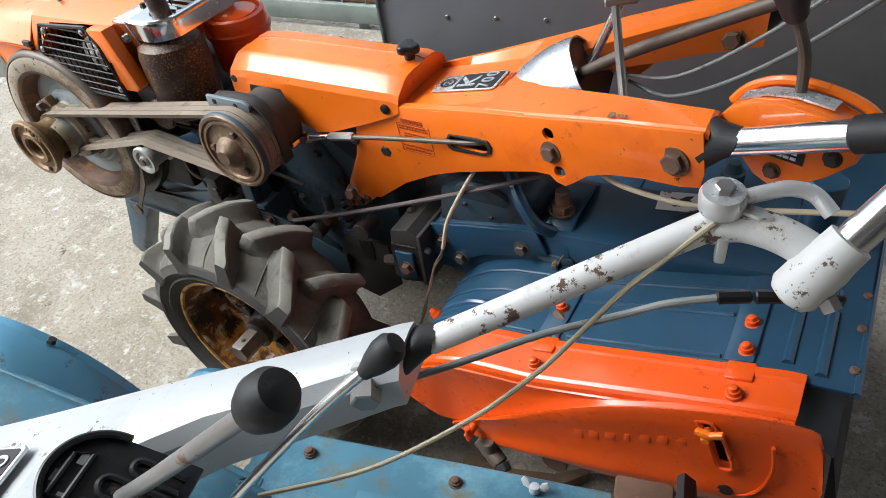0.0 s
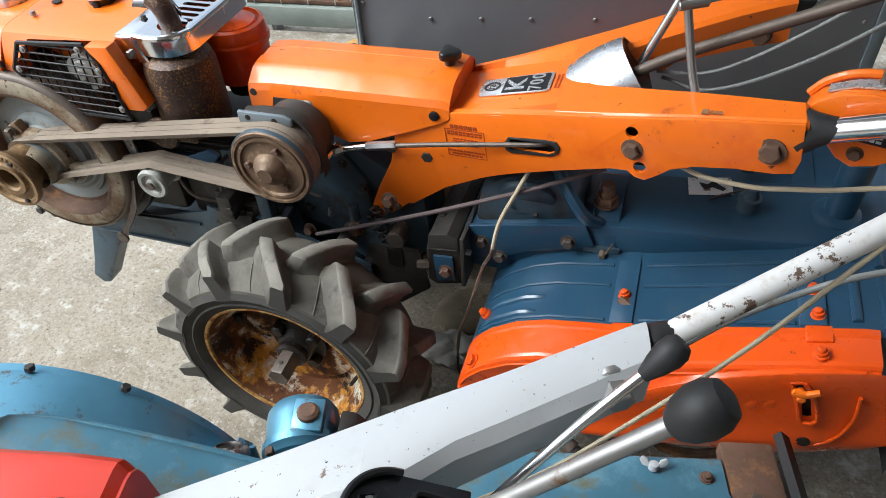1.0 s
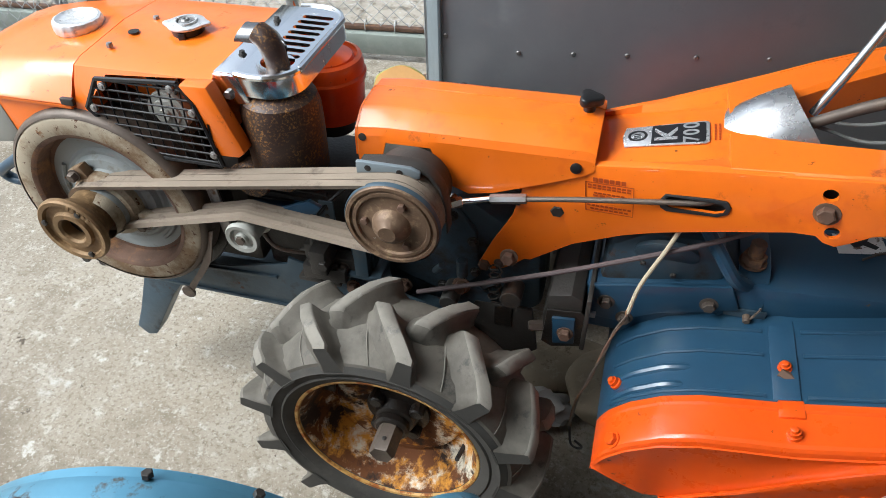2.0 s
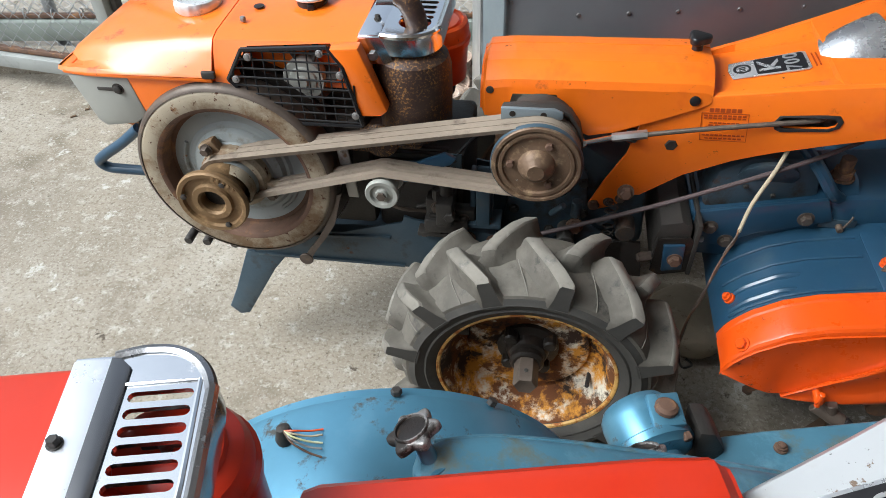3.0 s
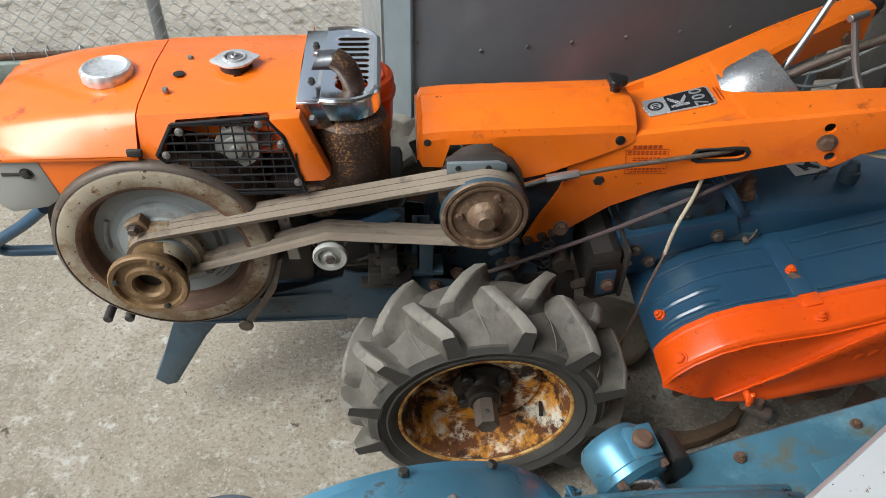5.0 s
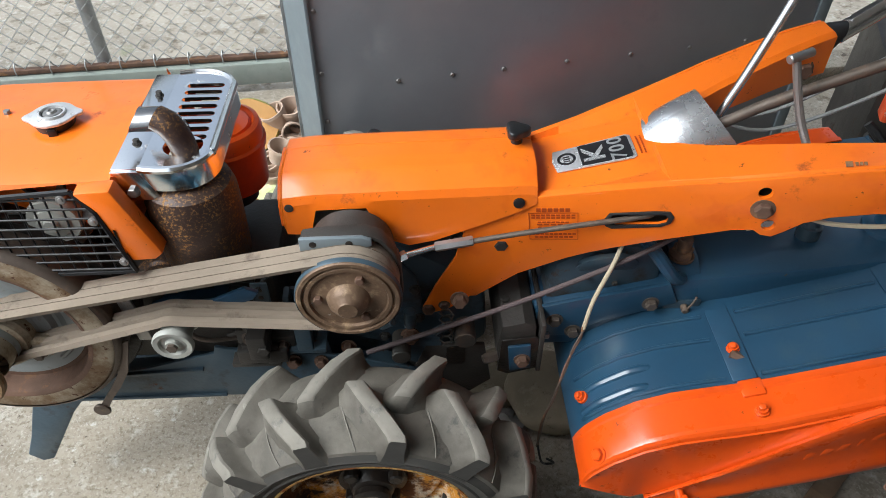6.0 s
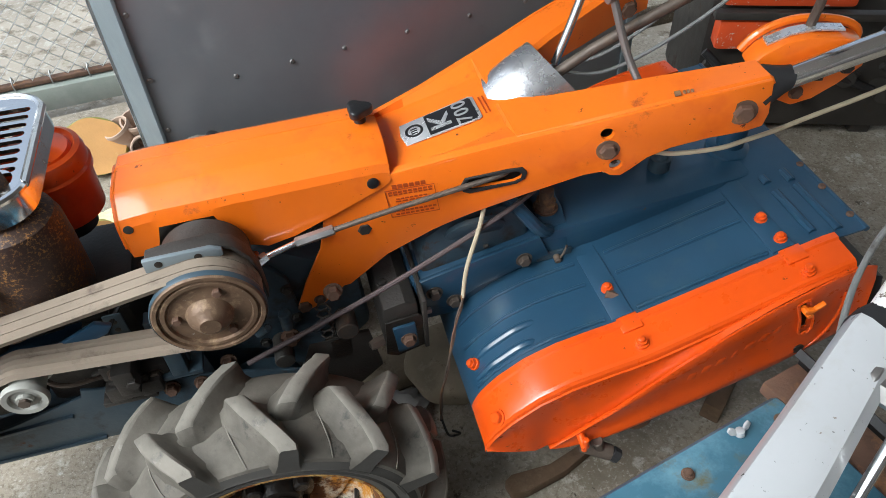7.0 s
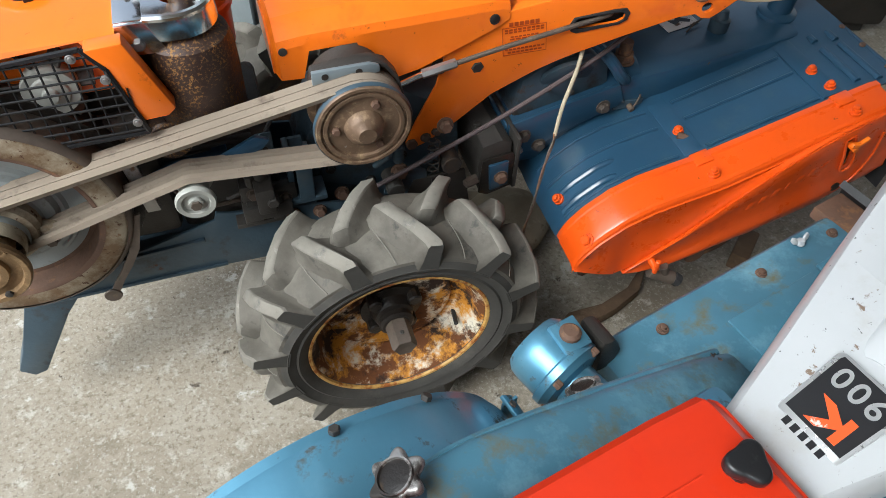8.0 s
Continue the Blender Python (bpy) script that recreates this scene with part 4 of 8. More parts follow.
    part("injection_pump", join(box(-0.175, -0.145, CY - 0.165, CY - 0.10, 0.452, 0.505, 0.004), rod((-0.16, CY - 0.13, 0.50), (-0.16, CY - 0.13, 0.54), 0.012), rod((-0.15, CY - 0.17, 0.478), (-0.15, CY - 0.15, 0.478), 0.010, seg=6), box(-0.20, -0.12, CY - 0.15, CY - 0.11, 0.425, 0.455, 0.004)), DARK_IRON, T)
    part("fuel_pipe", tube([(-0.16, CY - 0.13, 0.54), (-0.155, CY - 0.14, 0.57), (-0.12, CY - 0.10, 0.60), (-0.09, CY - 0.03, 0.58)], 0.0035, 8), RUBBER, T)
    tray = part("belt_tray", join(prism([(-0.275, 0.528), (-0.255, 0.545), (-0.160, 0.556), (-0.150, 0.548), (-0.150, 0.520), (-0.270, 0.515)], 0.246, 0.252, "xz", 0.0015), box(-0.268, -0.152, 0.246, 0.300, 0.548, 0.553, 0.001, m=Matrix.Translation((0, 0, 0.012)) @ Matrix.Rotation(-0.09, 4, "Y"))), BLUE, T, "dark blue folded belt tray")
    up = part("tray_bracket", box(-0.157, -0.131, 0.236, 0.240, 0.522, 0.592, 0.002), BLUE_DUSTY, tray)
    for z in (0.578, 0.562):
        # Black disc for each hole's shade, nothing is cut.
        bolt(up, (-0.144, 0.236, z), (0, -1, 0), 0.0042, 0.0008, GREASE_AND_GAPS, kind="dome", name="hole")
    block = part("pump_block", join(box(-0.198, -0.158, 0.232, 0.262, 0.458, 0.492, 0.004), box(-0.150, -0.108, 0.236, 0.262, 0.432, 0.468, 0.004), box(-0.192, -0.168, 0.226, 0.234, 0.440, 0.462, 0.002), rod((-0.178, 0.240, 0.488), (-0.178, 0.240, 0.512), 0.009, seg=8)), DARK_IRON, T, "small grimy pump block")
    for x, z in ((-0.178, 0.476), (-0.128, 0.450), (-0.142, 0.440)):
        bolt(block, (x, 0.232 if x < -0.15 else 0.236, z), (0, -1, 0.1), 0.0085, 0.009, BROWN_STEEL, 0.011)
    part("bracket", join(box(-0.105, -0.08, CY - 0.14, CY - 0.12, 0.44, 0.53, 0.002), box(-0.13, -0.06, CY - 0.14, CY - 0.09, 0.435, 0.445, 0.002)), BLUE_DUSTY, T)
    part("stay", prism([(-0.345, 0.60), (-0.325, 0.605), (-0.315, 0.50), (-0.335, 0.50)], CY - 0.155, CY - 0.150, "xz", 0.001), STEEL, T)
    strap = [(-0.352, 0.515), (-0.362, 0.480), (-0.372, 0.445), (-0.392, 0.412), (-0.412, 0.385), (-0.426, 0.362)]
    part("brake_strap", join(loft([[(x - 0.009, 0.196 - 0.002 * k, z - 0.003), (x + 0.009, 0.196 - 0.002 * k, z + 0.003), (x + 0.009, 0.200 - 0.002 * k, z + 0.003), (x - 0.009, 0.200 - 0.002 * k, z - 0.003)] for k, (x, z) in enumerate(strap)]),
                             lathe([(0.013, 0), (0.014, 0.002), (0.013, 0.005)], (-0.429, 0.184, 0.360), (-0.429, 1, 0.360), 14)), BROWN_STEEL, T, "flat dull steel strap beside the flywheel")
    bar = [(-0.75, CY - 0.09, 0.575), (-0.80, CY - 0.085, 0.535), (-0.858, CY - 0.08, 0.495), (-0.872, CY - 0.075, 0.478), (-0.862, CY - 0.07, 0.462), (-0.83, CY - 0.068, 0.458), (-0.74, CY - 0.06, 0.452)]
    part("front_bar", tube(bar, 0.0105, 12), BLUE, T, "dark blue tubular front bar")


def radiator_cap(parent, m, r):
    """A two-eared pressed radiator cap with a rivet in the middle."""
    pts = []
    for k in range(48):
        a = 2 * math.pi * k / 48
        ear = max(0, math.cos(2 * a)) ** 6
        pts.append(((r + ear * r * 0.30) * math.cos(a), (r + ear * r * 0.14) * math.sin(a)))
    part("cap_neck", lathe([(r * 0.82, -0.004), (r * 0.86, 0.010), (r * 0.7, 0.012)], m @ Vector((0, 0, 0)), m @ Vector((0, 0, 1)), 28), PLASTIC, parent)
    c = part("radiator_cap", join(prism(pts, 0.012, 0.017, "xy", 0.0022, m=m), lathe([(r * 0.62, 0.016), (r * 0.58, 0.0205), (r * 0.50, 0.0205), (r * 0.47, 0.0165)], m @ Vector((0, 0, 0)), m @ Vector((0, 0, 1)), 28, close=False)), ALLOY, parent, "pitted metal radiator cap")
    part("rivet", lathe([(r * 0.40, 0.0172), (r * 0.36, 0.0195), (r * 0.24, 0.0200), (r * 0.18, 0.0225), (r * 0.10, 0.0225), (r * 0.06, 0.0205), (0, 0.0205)], m @ Vector((0, 0, 0)), m @ Vector((0, 0, 1)), 24), STEEL, c)
    part("rivet_seat", lathe([(r * 0.47, 0.0172), (r * 0.40, 0.0176)], m @ Vector((0, 0, 0)), m @ Vector((0, 0, 1)), 24, close=False), GREASE_AND_GAPS, c)
    part("tab", box(-0.006, 0.006, -r * 1.02, -r * 0.84, -0.004, 0.010, 0.002, m=m), PLASTIC, c)
    return c


def guard(T, m, x0, z, half, length, metal, screws, slot_dark, strip=0.036, hole_y=-0.058, edge=None):
    """The metal guard behind a hood: a plain strip, then a raised end with slots and an exhaust hole."""
    x1, x2 = x0 + strip, x0 + length
    strip_ob = part("guard_strip", box(x0, x1, -half, half, z - 0.004, z + 0.002, 0.0015, m=m), BRUSHED if edge else metal, T, "bright metal strip")
    for s in (-1, 1):
        part("strip_flank", prism([(x0, z), (x1, z), (x1 + 0.02, z - 0.045), (x0 + 0.006, z - 0.045)], -0.003, 0.002, "xz", 0.001, m=m @ Matrix.Translation((0, s * (half + 0.002), 0))), metal, strip_ob)
    pts = [(x1, -half), (x1 + 0.02, -half - 0.004)]
    for a0, cyy in ((-90, -half + 0.05), (0, half - 0.05)):
        for k in range(9):
            a = radians(a0 + 90 * k / 8)
            pts.append((x2 - 0.05 + 0.05 * math.cos(a), cyy + 0.054 * math.sin(a)))
    pts += [(x1 + 0.02, half + 0.004), (x1, half)]
    n = 9 if edge else 8
    pitch = 0.0152 if edge else (half + 0.036) / n
    wide = pitch * 0.31
    holes = [slot_loop(x1 + 0.019, x2 - 0.013, half - 0.042 - k * pitch, wide) for k in range(n)]
    ca, cb = x1 + 0.046, hole_y - 0.020
    holes.append([(ca + 0.026 * math.cos(2 * math.pi * k / 24), cb + 0.026 * math.sin(2 * math.pi * k / 24)) for k in range(24)])
    g = part("guard_top", holed_sheet(pts, holes, z + 0.004, 0.005, m), metal, T, "slotted metal heat guard")
    part("guard_wall", thicken(loft([[m @ Vector((x + dx, y * s, zz)) for x, y in pts] for zz, dx, s in ((z + 0.003, 0.0, 1.0), (z - 0.012, 0.003, 1.02), (z - 0.030, 0.004, 1.022))], closed=False), 0.002), metal, g)
    part("guard_rim", tube([m @ Vector((px_, py_, z + 0.002)) for px_, py_ in pts], 0.0055, 8, 3), GUARD_RIM if edge else metal, g)
    if edge:
        # Flat dark band: the bend's shading and dark reflection put in as colour.
        part("guard_bend_shade", prism([(x1 - 0.002, -half + 0.001), (x1 + 0.014, -half + 0.001), (x1 + 0.016, half - 0.014), (x1 + 0.006, half - 0.004), (x1 - 0.002, half - 0.002)], z + 0.0045, z + 0.0062, "xy", 0.0008, m=m), edge, g, "dark band painted for the shaded bend of the strip")
        part("slot_field", tube([m @ Vector((x, y, z + 0.0042)) for x, y in ((x1 + 0.015, half - 0.030), (x2 - 0.010, half - 0.030), (x2 - 0.0085, 0.0), (x2 - 0.010, -half + 0.075))], 0.0022, 6, 1, smooth=False), metal, g)
    for x, y in screws:
        ob = bolt(strip_ob, m @ Vector((x0 + strip * (0.28 if edge else 0.55), y, z + 0.002)), m.to_3x3() @ Vector((0, 0, 1)), 0.0048, 0.006, slot_dark, 0.0062)
    bolt(strip_ob, m @ Vector((x0 + 0.022, -half - 0.004, z - 0.030)), m.to_3x3() @ Vector((0, -1, 0.1)), 0.007, 0.007, STEEL, 0.009)
    return g


def belt_drive(T):
    C, H, I = (-0.539, 0.553), (-0.003, 0.634), (-0.256, 0.559)
    fx, fz, fy = -0.530, 0.546, 0.186
    at, to = (fx, fy, fz), (fx, 1, fz)

    def wheel_of(rows):
        return [(0.925 * r, d) for r, d in rows]
    fw = part("flywheel", lathe(wheel_of([(0.190, 0.010), (0.186, 0.0035), (0.180, 0.000), (0.153, 0.000), (0.150, 0.001)]), at, to, 72, close=False), FLYWHEEL, T, "big cast flywheel, flaking cream-grey paint and rust")
    part("flywheel_rim", lathe(wheel_of([(0.180, 0.058), (0.192, 0.056), (0.1955, 0.050), (0.1955, 0.012), (0.1935, 0.006), (0.1900, 0.0028), (0.1855, 0.0012)]), at, to, 72, close=False), BROWN_STEEL, fw, "rust-brown outer edge")
    # Rust-brown wall whose dark colour also imitates the recess's shadow ring.
    part("flywheel_lip", lathe(wheel_of([(0.1530, -0.0006), (0.1480, 0.0004), (0.1440, 0.003), (0.1420, 0.012), (0.1400, 0.032), (0.132, 0.0325)]), at, to, 72, close=False), RUSTY, fw, "rust-brown recess wall, dark also for the shadow ring")
    part("flywheel_disc", lathe(wheel_of([(0.141, 0.032), (0.132, 0.034), (0.104, 0.034), (0.098, 0.030), (0.092, 0.030), (0.086, 0.022), (0.070, 0.018), (0.060, 0.006), (0.052, 0.004), (0.05, -0.02)]), at, to, 60, close=False), FLYWHEEL_IN, fw, "pale blue-grey wheel disc")
    # Black backing; its ring doubles as the shaded gap round the flywheel.
    part("flywheel_back", lathe(wheel_of([(0.192, 0.054), (0.214, 0.050), (0.216, 0.056), (0.214, 0.085), (0.02, 0.09)]), at, to, 60, close=False), GREASE_AND_GAPS, fw)
    for a0, a1, r_ in ((1.75, 2.5, 0.106), (4.6, 5.2, 0.104)):
        part("casting_rib", tube([(fx + r_ * math.sin(a0 + (a1 - a0) * k / 6), fy + 0.032, fz + r_ * math.cos(a0 + (a1 - a0) * k / 6)) for k in range(7)], 0.004, 6, 2), FLYWHEEL_IN, fw)
    hubm = part("hub_casting", join(lathe([(0.062, 0.02), (0.062, 0.0), (0.056, -0.008), (0.044, -0.01), (0.042, -0.04)], (fx, fy, fz), (fx, 1, fz), 28, close=False), box(-0.017, 0.017, -0.010, 0.010, 0.05, 0.082, 0.004, m=Matrix.Translation((fx, fy + 0.006, fz)) @ Matrix.Rotation(-0.5, 4, "Y")), box(-0.017, 0.017, -0.010, 0.010, 0.05, 0.080, 0.004, m=Matrix.Translation((fx, fy + 0.006, fz)) @ Matrix.Rotation(1.9, 4, "Y"))), FLYWHEEL, fw)
    for a in (-0.5, 1.9, 4.0):
        bolt(hubm, (fx + 0.072 * math.sin(a), fy - 0.008, fz + 0.072 * math.cos(a)), (0, -1, 0), 0.0085, 0.010, BROWN_STEEL, 0.011)
    cp = part("crank_pulley", lathe([(0.0200, 0.022), (0.0215, 0.005), (0.0250, 0.001), (0.0340, 0.001), (0.0365, 0.007), (0.0400, 0.008), (0.0500, 0.007), (0.0525, 0.001), (0.0594, 0.0), (0.0621, 0.003), (0.0621, 0.010), (0.0522, 0.020), (0.0396, 0.040), (0.0396, 0.092), (0.0522, 0.11), (0.0360, 0.112)], (C[0], 0.104, C[1]), (C[0], 1, C[1]), 48, close=False), BRASSY, T, "ochre-stained cast crank pulley")
    part("pulley_bore", lathe([(0.0234, 0.022), (0.0000, 0.024)], (C[0], 0.104, C[1]), (C[0], 1, C[1]), 24, close=False), GREASE_AND_GAPS, cp)
    for a in (0.6, 2.75, 4.9):
        bolt(cp, (C[0] + 0.049 * math.sin(a), 0.105, C[1] + 0.049 * math.cos(a)), (0, -1, 0), 0.0055, 0.003, DARK_IRON)
    for k in range(5):
        a = 0.95 - k * 0.17
        part("cast_mark", box(-0.0028, 0.0028, -0.001, 0.001, -0.0045, 0.0045, 0.0008, m=Matrix.Translation((C[0] + 0.0535 * math.sin(a), 0.104, C[1] + 0.0535 * math.cos(a))) @ Matrix.Rotation(a, 4, "Y")), BRASSY, cp)
    hp = part("drive_pulley", lathe([(0.0000, -0.019), (0.0131, -0.019), (0.0149, -0.016), (0.0217, -0.012), (0.0272, -0.005), (0.0299, 0.003), (0.0362, 0.005), (0.0525, 0.005), (0.0543, 0.001), (0.0593, 0.001), (0.0606, 0.004), (0.0634, 0.004), (0.0643, 0.0), (0.0692, 0.0), (0.0715, 0.003), (0.0715, 0.008), (0.0615, 0.012), (0.0597, 0.056), (0.0706, 0.060), (0.0715, 0.066), (0.0453, 0.07)], (H[0], 0.158, H[1]), (H[0], 1, H[1]), 56, close=False), PULLEY, T, "rust-brown clutch pulley")
    part("pulley_rim", lathe([(0.0719, 0.002), (0.0731, 0.004), (0.0731, 0.010), (0.0719, 0.011)], (H[0], 0.158, H[1]), (H[0], 1, H[1]), 56, close=False), BLUE_DUSTY, hp)
    for a in (0.45, 2.6, 4.75):
        bolt(hp, (H[0] + 0.041 * math.sin(a), 0.163, H[1] + 0.041 * math.cos(a)), (0, -1, 0), 0.0065, 0.007, RUSTY)
    part("clutch_drum", lathe([(0.056, 0.0), (0.060, 0.004), (0.060, 0.05), (0.05, 0.055)], (H[0], 0.228, H[1]), (H[0], 1, H[1]), 40), DARK_IRON, T, "grimy clutch drum")
    idl = part("idler", lathe([(0.004, -0.001), (0.010, -0.001), (0.011, 0.005), (0.0185, 0.006), (0.0205, 0.001), (0.027, 0.0), (0.029, 0.003), (0.029, 0.008), (0.022, 0.012), (0.022, 0.045), (0.028, 0.05)], (I[0], 0.150, I[1]), (I[0], 1, I[1]), 28, close=False), LAMP_GREY, T, "small belt idler")
    part("idler_bolt", lathe([(0.008, -0.005), (0.008, 0.004)], (I[0], 0.150, I[1]), (I[0], 1, I[1]), 6), BROWN_STEEL, idl)
    part("idler_arm", join(prism([(I[0] - 0.012, I[1] + 0.01), (I[0] + 0.012, I[1] + 0.012), (I[0] + 0.10, I[1] + 0.055), (I[0] + 0.12, I[1] + 0.045), (I[0] + 0.11, I[1] + 0.032), (I[0], I[1] - 0.012)], 0.205, 0.213, "xz", 0.002)), BLUE, T)
    loop = pulley_loop(C, 0.047, H, 0.0695, I, 0.029)
    for y in (0.1635, 0.1795, 0.1955):
        b = part("drive_belt", belt(loop, y, y + 0.0150, 0.008), BELT, T, "dusty brown ribbed drive belt")
    strap = [(-0.062, 0.706), (-0.03, 0.711), (0.022, 0.713), (0.044, 0.703), (0.060, 0.680), (0.068, 0.650), (0.070, 0.600)]
    inner = [(x - 0.003, z - 0.0055) for x, z in strap]
    st = part("belt_stay", prism(strap + inner[::-1], 0.203, 0.226, "xz", 0.0012), DARK_IRON, T, "bent steel belt stop over the pulley")
    part("stay_tab", prism([(-0.064, 0.692), (-0.064, 0.713), (0.018, 0.714), (0.032, 0.708), (0.032, 0.698), (0.018, 0.694)], 0.196, 0.203, "xz", 0.0015), PANEL_FRAME, st, "blue-grey steel tab with two holes")
    for x in (-0.046, 0.002):
        # The tab's holes are black discs that imitate their shade.
        bolt(st, (x, 0.196, 0.704), (0, -1, 0), 0.0050, 0.0010, GREASE_AND_GAPS, kind="dome", name="hole")


def transmission(T):
    for s, y in ((0, CY - 0.118), (1, CY + 0.110)):
        part("side_rail", join(prism([(-0.58, 0.345), (-0.565, 0.305), (-0.30, 0.300), (0.10, 0.285), (0.10, 0.35), (-0.05, 0.40), (-0.225, 0.425), (-0.245, 0.432), (-0.25, 0.415), (-0.37, 0.380), (-0.56, 0.362)], y, y + 0.006, "xz", 0.0015),
                               box(-0.56, -0.25, y - 0.004, y + 0.02, 0.300, 0.306, 0.001), box(-0.42, -0.25, y - 0.006, y + 0.03, 0.405, 0.411, 0.001, m=Matrix.Translation((0, 0, -0.245 * 0.06)) @ Matrix.Rotation(-0.06, 4, "Y"))), BLUE_DUSTY, T, "dusty dark blue frame rail")
    part("cross_plate", box(-0.57, 0.02, CY - 0.112, CY + 0.11, 0.298, 0.303, 0.001), BLUE_DUSTY, T)
    part("rail_nose", join(box(-0.70, -0.56, CY - 0.10, CY + 0.09, 0.325, 0.36, 0.006), *[rod((x, CY - 0.135, 0.335), (x, CY - 0.10, 0.335), 0.009) for x in (-0.70, -0.66, -0.60)]), DARK_IRON, T)
    part("leg", join(prism([(-0.590, 0.300), (-0.500, 0.300), (-0.535, 0.255), (-0.625, 0.105), (-0.648, 0.098), (-0.668, 0.122), (-0.640, 0.180)], CY - 0.115, CY - 0.070, "xz", 0.003)), BLUE_DUSTY, T, "folded front stand leg")
    # gear case between pulley and tiller
    part("gear_case", join(prism([(-0.07, 0.30), (-0.09, 0.46), (-0.05, 0.56), (0.06, 0.59), (0.12, 0.55), (0.20, 0.50), (0.21, 0.36), (0.12, 0.28), (0.0, 0.25)], CY - 0.055, CY + 0.055, "xz", 0.012), lathe([(0.07, 0), (0.075, 0.01), (0.07, 0.04)], (0.008, CY - 0.115, WZ + 0.01), (0.008, 1, WZ + 0.01), 24), prism([(-0.06, 0.40), (-0.04, 0.55), (0.05, 0.575), (0.09, 0.52), (0.10, 0.42), (0.04, 0.36)], CY - 0.066, CY - 0.05, "xz", 0.006)), BLUE_DUSTY, T, "grimy blue gear case")
    for x, z in ((-0.04, 0.43), (-0.03, 0.53), (0.05, 0.55), (0.085, 0.50), (0.09, 0.43), (0.03, 0.385)):
        bolt(T, (x, CY - 0.066, z), (0, -1, 0), 0.0075, 0.006, DARK_IRON, 0.010)
    for a_, b_, r_ in (((0.075, CY - 0.10, 0.45), (0.075, CY - 0.10, 0.485), 0.010), ((0.03, CY - 0.11, 0.46), (0.05, CY - 0.135, 0.50), 0.006), ((0.115, CY - 0.12, 0.455), (0.135, CY - 0.125, 0.475), 0.007)):
        part("vent_plug", rod(a_, b_, r_), BLUE_DUSTY, T)
    part("lower_plate", prism([(0.05, 0.26), (0.10, 0.40), (0.20, 0.40), (0.215, 0.30), (0.15, 0.24)], CY - 0.105, CY - 0.098, "xz", 0.002), DARK_IRON, T)
    for x, y, z, r in ((-0.12, 0.245, 0.395, 0.010), (-0.075, 0.245, 0.392, 0.009), (-0.205, 0.246, 0.402, 0.008), (0.075, CY - 0.105, 0.43, 0.012), (0.155, CY - 0.11, 0.52, 0.011), (-0.03, CY - 0.10, 0.40, 0.010)):
        bolt(T, (x, y, z), (0, -1, 0.2), r, r * 1.1, RUSTY, r * 1.35)
    part("pump_bracket", join(box(-0.215, -0.135, 0.225, 0.262, 0.408, 0.418, 0.002), box(-0.20, -0.17, 0.222, 0.228, 0.418, 0.448, 0.002), box(-0.155, -0.135, 0.222, 0.228, 0.418, 0.462, 0.002)), DARK_IRON, T)
    part("u_bracket", join(box(-0.118, -0.108, 0.250, 0.275, 0.44, 0.545, 0.002), box(-0.108, -0.085, 0.268, 0.275, 0.44, 0.545, 0.002), box(-0.085, -0.077, 0.250, 0.275, 0.44, 0.530, 0.002)), BLUE_DUSTY, T, "blue folded steel bracket")
    part("oil_pipe", tube([(-0.22, 0.26, 0.45), (-0.17, 0.25, 0.475), (-0.12, 0.262, 0.462), (-0.07, 0.28, 0.49), (0.0, 0.29, 0.47)], 0.0042, 8), DARK_IRON, T)
    part("oil_pipe", tube([(-0.30, 0.26, 0.50), (-0.26, 0.245, 0.46), (-0.20, 0.262, 0.44), (-0.13, 0.27, 0.43)], 0.0038, 8), BROWN_STEEL, T)
    part("spring", tube([(0.135 + 0.011 * math.cos(1.05 * k), CY - 0.115 + 0.011 * math.sin(1.05 * k), 0.42 + 0.0028 * k) for k in range(30)], 0.0018, 5, 1, smooth=False), DARK_IRON, T)
    part("pivot_boss", rod((0.06, CY - 0.14, 0.415), (0.06, CY - 0.09, 0.415), 0.016), DARK_IRON, T)
    part("pivot_boss", rod((0.165, CY - 0.13, 0.44), (0.165, CY - 0.09, 0.44), 0.018), DARK_IRON, T)
    part("side_plate_bracket", prism([(0.045, 0.38), (0.06, 0.425), (0.10, 0.432), (0.125, 0.42), (0.13, 0.38), (0.09, 0.35)], CY - 0.104, CY - 0.098, "xz", 0.002), BLUE_DUSTY, T)
    for x, z in ((0.055, 0.61), (0.12, 0.60)):
        bolt(T, (x + 0.10, 0.300, z), (0, -1, 0), 0.011, 0.008, DARK_IRON, 0.014)
    # hitch box
    hb = part("hitch_box", join(prism([(0.226, 0.458), (0.262, 0.467), (0.282, 0.458), (0.287, 0.360), (0.246, 0.347), (0.224, 0.352), (0.219, 0.41)], CY - 0.118, CY + 0.09, "xz", 0.003)), DARK_IRON, T, "grimy steel hitch box")
    part("hitch_plate", prism([(0.226, 0.430), (0.282, 0.437), (0.292, 0.425), (0.293, 0.355), (0.240, 0.340), (0.222, 0.350)], CY - 0.124, CY - 0.119, "xz", 0.002), GREASE_AND_GAPS, hb)
    part("hitch_plate", prism([(0.236, 0.420), (0.274, 0.424), (0.278, 0.365), (0.242, 0.357)], CY - 0.131, CY - 0.1245, "xz", 0.002), BLUE, hb)
    part("hitch_rib", box(0.288, 0.296, CY - 0.128, CY + 0.08, 0.350, 0.470, 0.002), DARK_IRON, hb)
    # Black patch stands for the shade in the hitch opening.
    part("hitch_hole", prism([(0.135, 0.395), (0.165, 0.400), (0.165, 0.352), (0.135, 0.350)], CY - 0.1075, CY - 0.1055, "xz", 0.0), GREASE_AND_GAPS, T)
